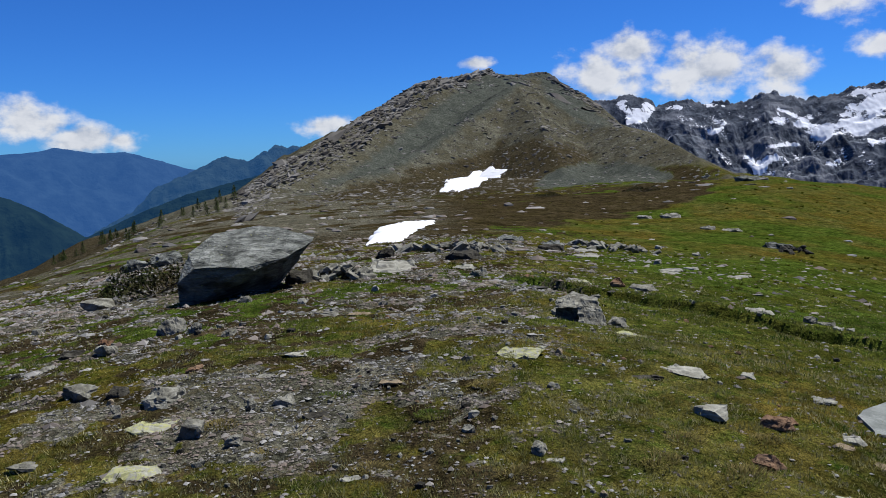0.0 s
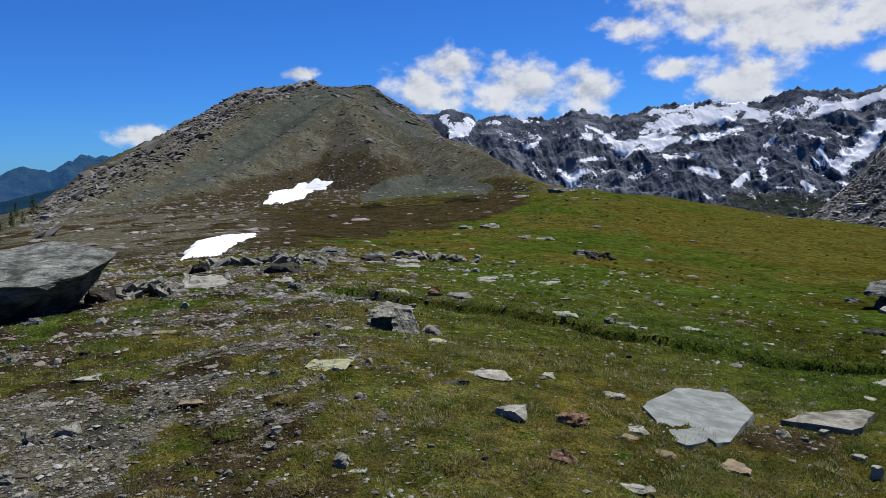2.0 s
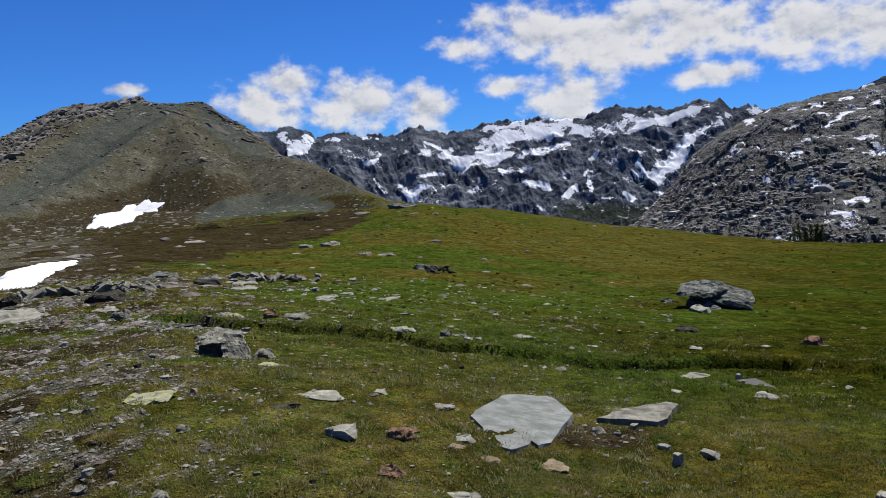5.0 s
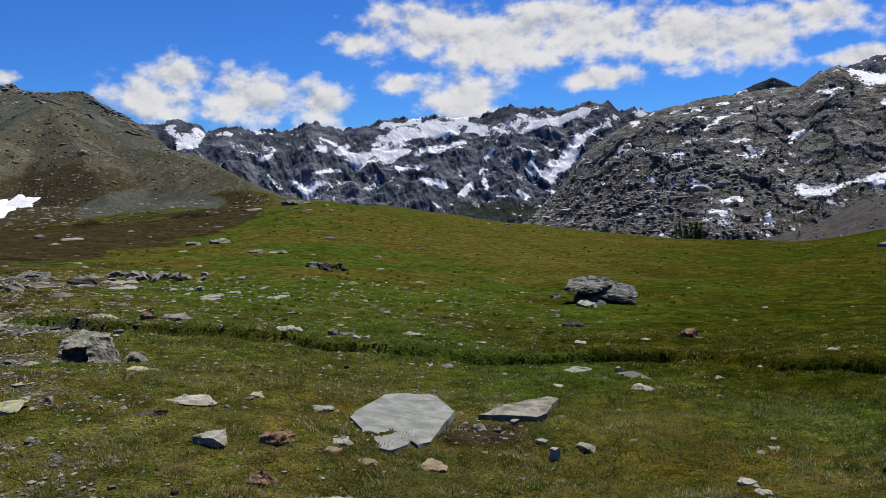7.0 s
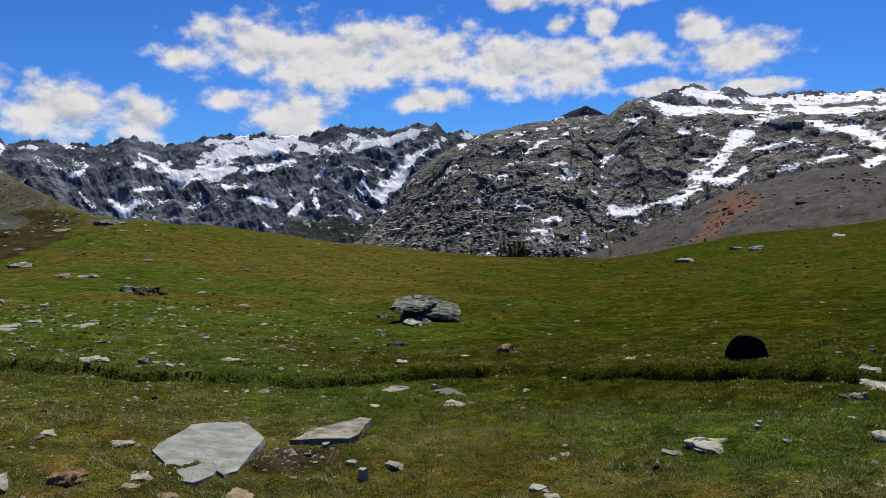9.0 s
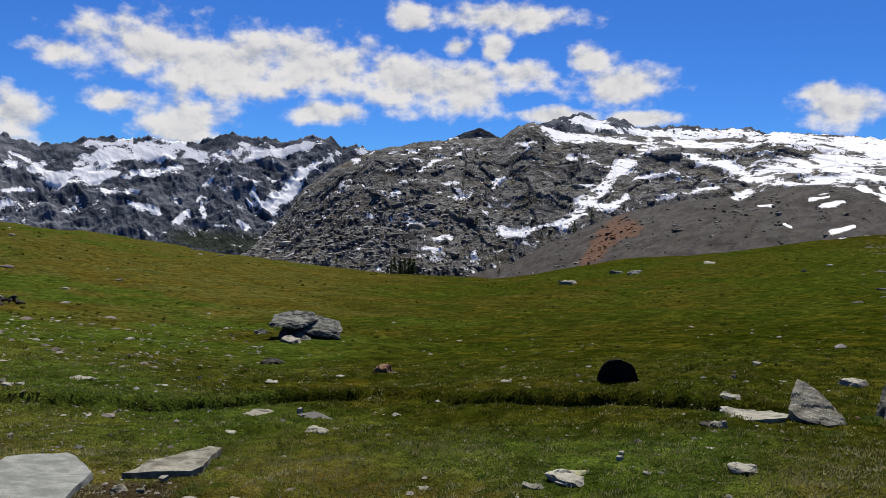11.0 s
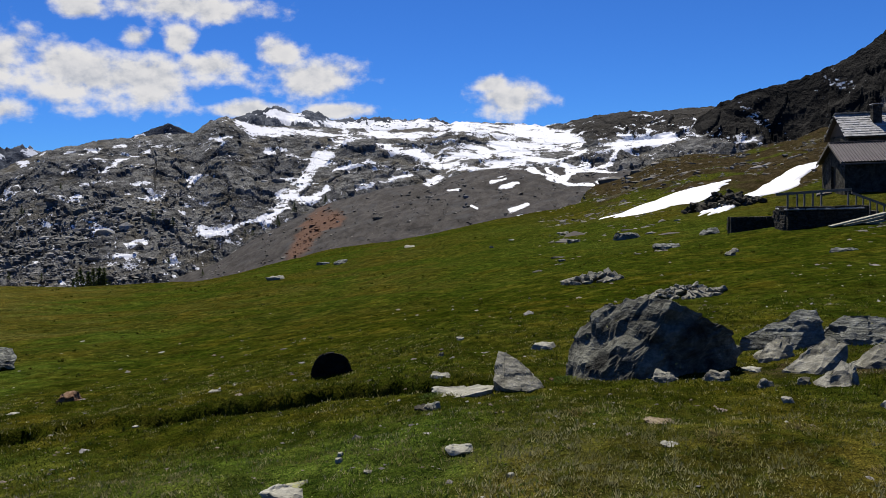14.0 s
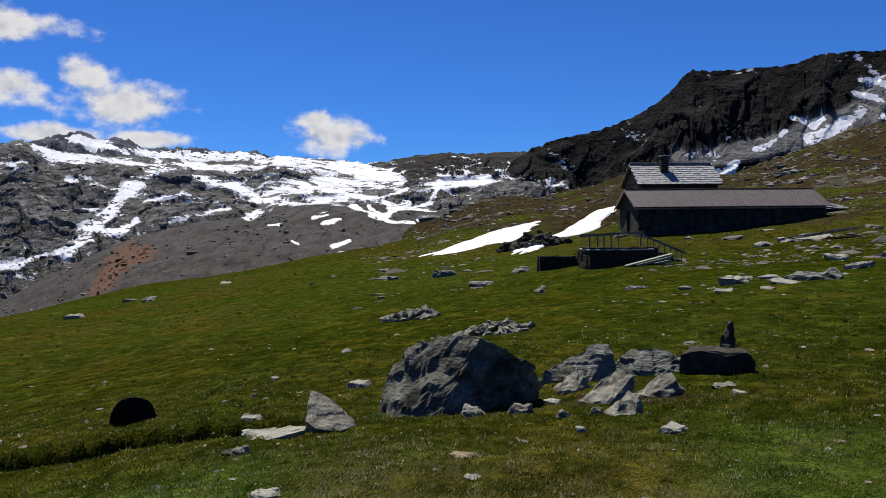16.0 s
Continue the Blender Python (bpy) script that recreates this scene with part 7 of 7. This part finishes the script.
def sow_pebbles():
    x, y, r, rng = sown(230000, 2.4, 26, 111)
    z = turf(x, y)
    dry, heath, gravel, scree, gully, lush = ground_masks(x, y, z)
    keep = rng.uniform(0, 1, len(x)) < np.clip(0.006 + (0.05 + 0.22 * heath) * (np.degrees(np.arctan2(x, y)) < 42) + 0.9 * gravel, 0, 1)
    x, y, z, r = x[keep], y[keep], z[keep], r[keep]
    n = len(x)
    s = 0.0072 * np.exp(rng.normal(0, 0.55, n)) * np.maximum(r / 5, 0.8)
    scales = np.stack([s * rng.uniform(0.8, 1.6, n), s * rng.uniform(0.7, 1.2, n), s * rng.uniform(0.35, 0.8, n)], -1)
    scatter_mesh("pebbles", CHIP_V, CHIP_F, np.stack([x, y, z + 0.003], -1), rng.uniform(0, 6.28, n), scales, PEBBLE, "loose grey pebbles and gravel chips", "pebbles", 0.42, 112)
    x, y, r, rng = sown(7000, 2.6, 75, 113)
    z = turf(x, y)
    dry, heath, gravel, scree, gully, lush = ground_masks(x, y, z)
    az = np.degrees(np.arctan2(x, y))
    keep = rng.uniform(0, 1, len(x)) < np.clip(0.003 + 0.003 * (az < 45) + 0.5 * gravel + 0.12 * heath * ((az < 40) | (r > 40)) + 0.075 * (az < 24) + 0.02 * (az < 36) + 0.2 * (az > 100) * (r > 20), 0, 1)
    x, y, z, r = x[keep], y[keep], z[keep], r[keep]
    s = 0.024 * np.exp(rng.normal(0, 0.45, len(x))) * np.maximum(r / 6, 0.8)
    near = np.argsort(np.argsort(r)) < 300
    far = ~near
    n = int(far.sum())
    scales = np.stack([s[far] * rng.uniform(0.9, 1.7, n), s[far] * rng.uniform(0.7, 1.2, n), s[far] * rng.uniform(0.3, 0.7, n)], -1)
    scatter_mesh("small_stones", BLOCK_V, BLOCK_F, np.stack([x[far], y[far], z[far] - 0.2 * scales[:, 2]], -1), rng.uniform(0, 6.28, n), scales, PEBBLE, "small loose grey stones in the turf", "stones", 0.4, 114)
    luck = random.Random(115)
    shapes = []
    for k in range(12):
        material, name, label = KINDS[(0, 0, 1, 0, 3, 1, 0, 5, 0, 4, 1, 0)[k]]
        bm = rough_rock(corners(2.0, 1.5, 0.9, luck, 12, k % 3 == 0), luck.uniform(0, 50), 1, 0.09, 0.6)
        shapes.append((shared(name, bm, material), name, label))
    for px, py, pz, ps in zip(x[near], y[near], z[near], s[near]):
        me, name, label = shapes[luck.randrange(12)]
        ob = tagged(new(name, me), label, "stone", "small stones in the turf")
        ob.matrix_world = pose(px, py, pz - 0.2 * ps, luck.uniform(-12, 12), luck.uniform(-12, 12), luck.uniform(0, 360)) @ Matrix.Diagonal((ps, ps, ps, 1))


sow_pebbles()


def sow_tussocks():
    x, y, r, rng = sown(4500, 9, 75, 141)
    z = turf(x, y)
    dry, heath, gravel, scree, gully, lush = ground_masks(x, y, z)
    keep = rng.uniform(0, 1, len(x)) < np.clip((0.25 + 0.7 * fbm(x * 0.3, y * 0.3, 3, 142)) * (1 - gravel) * (1 - heath) * (1 - scree), 0, 1)
    x, y, z, r = x[keep], y[keep], z[keep], r[keep]
    n, k = len(x), 14
    high = rng.uniform(0.03, 0.08, n)[:, None] * (0.7 + 0.012 * r[:, None])
    way, reach = rng.uniform(0, 6.283, (n, k)), rng.uniform(0.2, 1.4, (n, k)) * high
    side = rng.uniform(0, 3.1416, (n, k))
    bx, by = x[:, None] + 0.5 * reach * np.cos(way), y[:, None] + 0.5 * reach * np.sin(way)
    w = 0.0012 * r[:, None] * rng.uniform(0.6, 1.2, (n, k))
    v = np.empty((n, k, 3, 3))
    v[..., 0, :] = np.stack([bx - w * np.cos(side), by - w * np.sin(side), z[:, None] + 0 * bx - 0.01], -1)
    v[..., 1, :] = np.stack([bx + w * np.cos(side), by + w * np.sin(side), z[:, None] + 0 * bx - 0.01], -1)
    v[..., 2, :] = np.stack([bx + reach * np.cos(way), by + reach * np.sin(way), z[:, None] + high * rng.uniform(0.6, 1.1, (n, k))], -1)
    me = bpy.data.meshes.new("tussocks")
    me.vertices.add(n * k * 3)
    me.vertices.foreach_set("co", v.astype(np.float32).ravel())
    fill_faces(me, np.arange(n * k * 3).reshape(-1, 3))
    me.materials.append(TUSSOCK)
    tagged(new("tussocks", me), "small dark tussocks of meadow grass", "grass", kind="stuff")


sow_tussocks()


def sow_rubble():
    """Blocks on the scree hill and on the slope behind the hut."""
    rng = np.random.default_rng(121)
    n = 130000
    az, r = rng.uniform(-24, 120, n), np.sqrt(rng.uniform(70 ** 2, 430 ** 2, n))
    x, y = r * np.sin(np.radians(az)), r * np.cos(np.radians(az))
    z = turf(x, y)
    el = np.degrees(np.arctan2(z - EYE, r))
    sky = np.interp(az, [p[0] for p in SKYLINE], [p[1] for p in SKYLINE])
    dry, heath, gravel, scree, gully, lush = ground_masks(x, y, z)
    band = smooth(2.6, 0.2, sky - el) * smooth(7, 1, az) * (az > -16) * smooth(0.25, 0.6, noise2(x * 0.06, y * 0.06, 77)) + 0.8 * smooth(0.5, 0.1, sky - el) * (az > 3) * (az < 13)
    slope = (az > 84) * (r < 150)
    chance = np.where(az < 22, np.clip(0.34 * scree * (1 - 0.85 * gully) + 0.2 * heath + 0.8 * band * (1 - 0.6 * gully) + 0.03, 0, 1), np.where(slope, 0.5 * (0.4 + scree), 0.0)) * (el < sky - 0.08)
    keep = rng.uniform(0, 1, n) < chance
    x, y, z, r, band = x[keep], y[keep], z[keep], r[keep], band[keep]
    n = len(x)
    s = rng.uniform(0.12, 0.5, n) * (1 + 1.3 * np.clip(band, 0, 1) * rng.uniform(0, 1, n)) * np.where(rng.uniform(0, 1, n) < 0.08, 1.8, 1.0) * (0.5 + r / 400)
    scales = np.stack([s * rng.uniform(0.9, 1.9, n), s * rng.uniform(0.7, 1.3, n), s * rng.uniform(0.4, 1.1, n)], -1)
    scatter_mesh("rubble", BLOCK_V, BLOCK_F, np.stack([x, y, z - 0.45 * scales[:, 2]], -1), rng.uniform(0, 6.28, n), scales, RUBBLE_BLOCK, "broken grey rock blocks on the scree slopes", "rubble", 0.42, 122)


sow_rubble()


def sow_ledges():
    """Long broken ledges under the crest of the scree hill, and crags on its spur."""
    rng = np.random.default_rng(181)
    n = 2600
    az = rng.uniform(-15.5, 4.2, n)
    sky = np.interp(az, [p[0] for p in SKYLINE], [p[1] for p in SKYLINE])
    el = sky - 0.12 - 1.9 * rng.uniform(0, 1, n) ** 1.7 * smooth(5, -6, az) - 0.1 * rng.uniform(0, 1, n)
    long = 0.5 * np.exp(rng.normal(0.1, 0.55, n))
    for ca, ce, da, de, m, big in ((5.75, 4.95, 0.3, 0.12, 9, 1.3), (1.9, 2.5, 0.25, 0.1, 7, 1.0), (8.3, 1.55, 0.7, 0.15, 16, 1.0), (-2.6, 0.5, 0.5, 0.12, 10, 0.8), (3.2, 5.85, 0.6, 0.15, 16, 1.5), (7.9, 5.5, 0.6, 0.3, 16, 1.4),
                                   (9.6, 4.15, 0.5, 0.35, 16, 1.3), (11.0, 3.1, 0.4, 0.2, 12, 1.3), (12.4, 2.05, 0.5, 0.15, 12, 1.2), (-1.5, 5.1, 0.6, 0.15, 14, 1.3), (5.0, 0.6, 2.5, 0.5, 20, 0.6)):
        az, el, long = np.concatenate([az, rng.normal(ca, da, m)]), np.concatenate([el, rng.normal(ce, de, m)]), np.concatenate([long, 0.65 * big * np.exp(rng.normal(0.2, 0.4, m))])
    sky = np.interp(az, [p[0] for p in SKYLINE], [p[1] for p in SKYLINE])
    x, y, z = land(az, np.minimum(el, sky - 0.12))
    r = np.hypot(x, y)
    n = len(az)
    scales = np.stack([long * rng.uniform(0.9, 2.2, n), long * rng.uniform(0.6, 1.1, n), long * rng.uniform(0.3, 0.8, n)], -1) * np.clip(r / 300, 0.3, 1.3)[:, None]
    turns = np.radians(np.where(az < 4.3, 28.0, -35.0)) + rng.normal(0, 0.3, n)
    lean = np.where(az < 4.3, 0.42, -0.4) + rng.normal(0, 0.1, n)
    scatter_mesh("rock_ledges", BLOCK_V, BLOCK_F, np.stack([x, y, z - 0.25 * scales[:, 2]], -1), turns, scales, RUBBLE_BLOCK, "broken dark rock ledges along the hill's crest", "rock ledges", 0.4, 182, lean)


sow_ledges()


def sow_slope():
    """Stones on the slope round and behind the hut."""
    rng = np.random.default_rng(151)
    n = 11000
    az, r = rng.uniform(82, 123, n), 34 * (150 / 34) ** rng.uniform(0, 1, n)
    x, y = r * np.sin(np.radians(az)), r * np.cos(np.radians(az))
    z = turf(x, y)
    keep = (rng.uniform(0, 1, n) < smooth(-0.3, 0.6, fbm(x * 0.12, y * 0.12, 4, 152)) * (0.12 + 0.88 * smooth(55, 80, r) + 0.5 * (az > 103))) & ~((az > 97) & (az < 112) & (r < 70) & (r > 44)) & ~((az > 92) & (az < 103) & (r < 64))
    x, y, z, r = x[keep], y[keep], z[keep], r[keep]
    n = len(x)
    s = np.where(r < 60, 0.0022, 0.0014) * r * np.exp(rng.normal(0, 0.65, n))
    scales = np.stack([s * rng.uniform(0.9, 1.9, n), s * rng.uniform(0.7, 1.3, n), s * rng.uniform(0.35, 0.9, n)], -1)
    scatter_mesh("slope_stones", BLOCK_V, BLOCK_F, np.stack([x, y, z - 0.4 * scales[:, 2]], -1), rng.uniform(0, 6.28, n), scales, RUBBLE_BLOCK, "loose grey rocks on the slope behind the hut", "stones", 0.4, 153)


sow_slope()


def sow_crag():
    """Fallen blocks on the foot and flank of the rocky hill."""
    me = bpy.data.objects["rocky_hill"].data
    co = np.empty(len(me.vertices) * 3, np.float32)
    me.vertices.foreach_get("co", co)
    co = co.reshape(-1, 3)
    rng = np.random.default_rng(131)
    pick = co[rng.integers(0, len(co), 60000)]
    r = np.hypot(pick[:, 0], pick[:, 1])
    az, el = np.degrees(np.arctan2(pick[:, 0], pick[:, 1])), np.degrees(np.arctan2(pick[:, 2] - EYE, r))
    field = np.clip(smooth(1.5, -2.0, el) * smooth(60, 50, az) + 0.05, 0, 1) * (r < 425) * (az < 74) * smooth(0.2, 0.6, noise2(pick[:, 0] * 0.05, pick[:, 1] * 0.05, 9) + 0.25)
    keep = rng.uniform(0, 1, len(pick)) < 0.6 * field
    pick = pick[keep] + rng.uniform(-0.5, 0.5, (keep.sum(), 3)) * (1, 1, 0)
    n = len(pick)
    s = 0.3 * np.exp(rng.normal(0.25, 0.6, n))
    scales = np.stack([s * rng.uniform(0.9, 1.9, n), s * rng.uniform(0.7, 1.3, n), s * rng.uniform(0.35, 0.9, n)], -1)
    scatter_mesh("fallen_blocks", BLOCK_V, BLOCK_F, pick, rng.uniform(0, 6.28, n), scales, CRAG_BLOCK, "fallen grey boulders on the rocky hill", "boulder field", 0.42, 132)


sow_crag()


def sow_moraine():
    """Loose blocks on the moraine, rusty where its earth is."""
    me = bpy.data.objects["moraine"].data
    co = np.empty(len(me.vertices) * 3, np.float32)
    me.vertices.foreach_get("co", co)
    co = co.reshape(-1, 3)
    rng = np.random.default_rng(161)
    pick = co[rng.integers(0, len(co), 16000)]
    r = np.hypot(pick[:, 0], pick[:, 1])
    az, el = np.degrees(np.arctan2(pick[:, 0], pick[:, 1])), np.degrees(np.arctan2(pick[:, 2] - EYE, r))
    rusty = blobs(az, el, [(64.9, -2.6, 2.4, 0.7, 52), (66.5, -1.6, 1.1, 0.55, 40)]) > rng.uniform(-0.3, 0.5, len(az))
    lane = noise2(az * 1.6, el * 0.6, 162)
    keep = (rng.uniform(0, 1, len(az)) < np.where(rusty, 0.8, 0.06 + 0.35 * smooth(0.5, 0.75, lane))) & (r < 262)
    for name, which, material, label in (("moraine_blocks", keep & ~rusty, RUBBLE_BLOCK, "loose grey blocks on the moraine slope"), ("rusty_blocks", keep & rusty, RUSTY_BLOCK, "rust-brown blocks and earth on the moraine")):
        at = pick[which] + rng.uniform(-0.8, 0.8, (which.sum(), 3)) * (1, 1, 0)
        n = len(at)
        s = 0.16 * np.exp(rng.normal(0.1, 0.55, n))
        scales = np.stack([s * rng.uniform(0.9, 1.9, n), s * rng.uniform(0.7, 1.3, n), s * rng.uniform(0.4, 1.0, n)], -1)
        scatter_mesh(name, BLOCK_V, BLOCK_F, at, rng.uniform(0, 6.28, n), scales, material, label, "rubble", 0.42, 163)


sow_moraine()
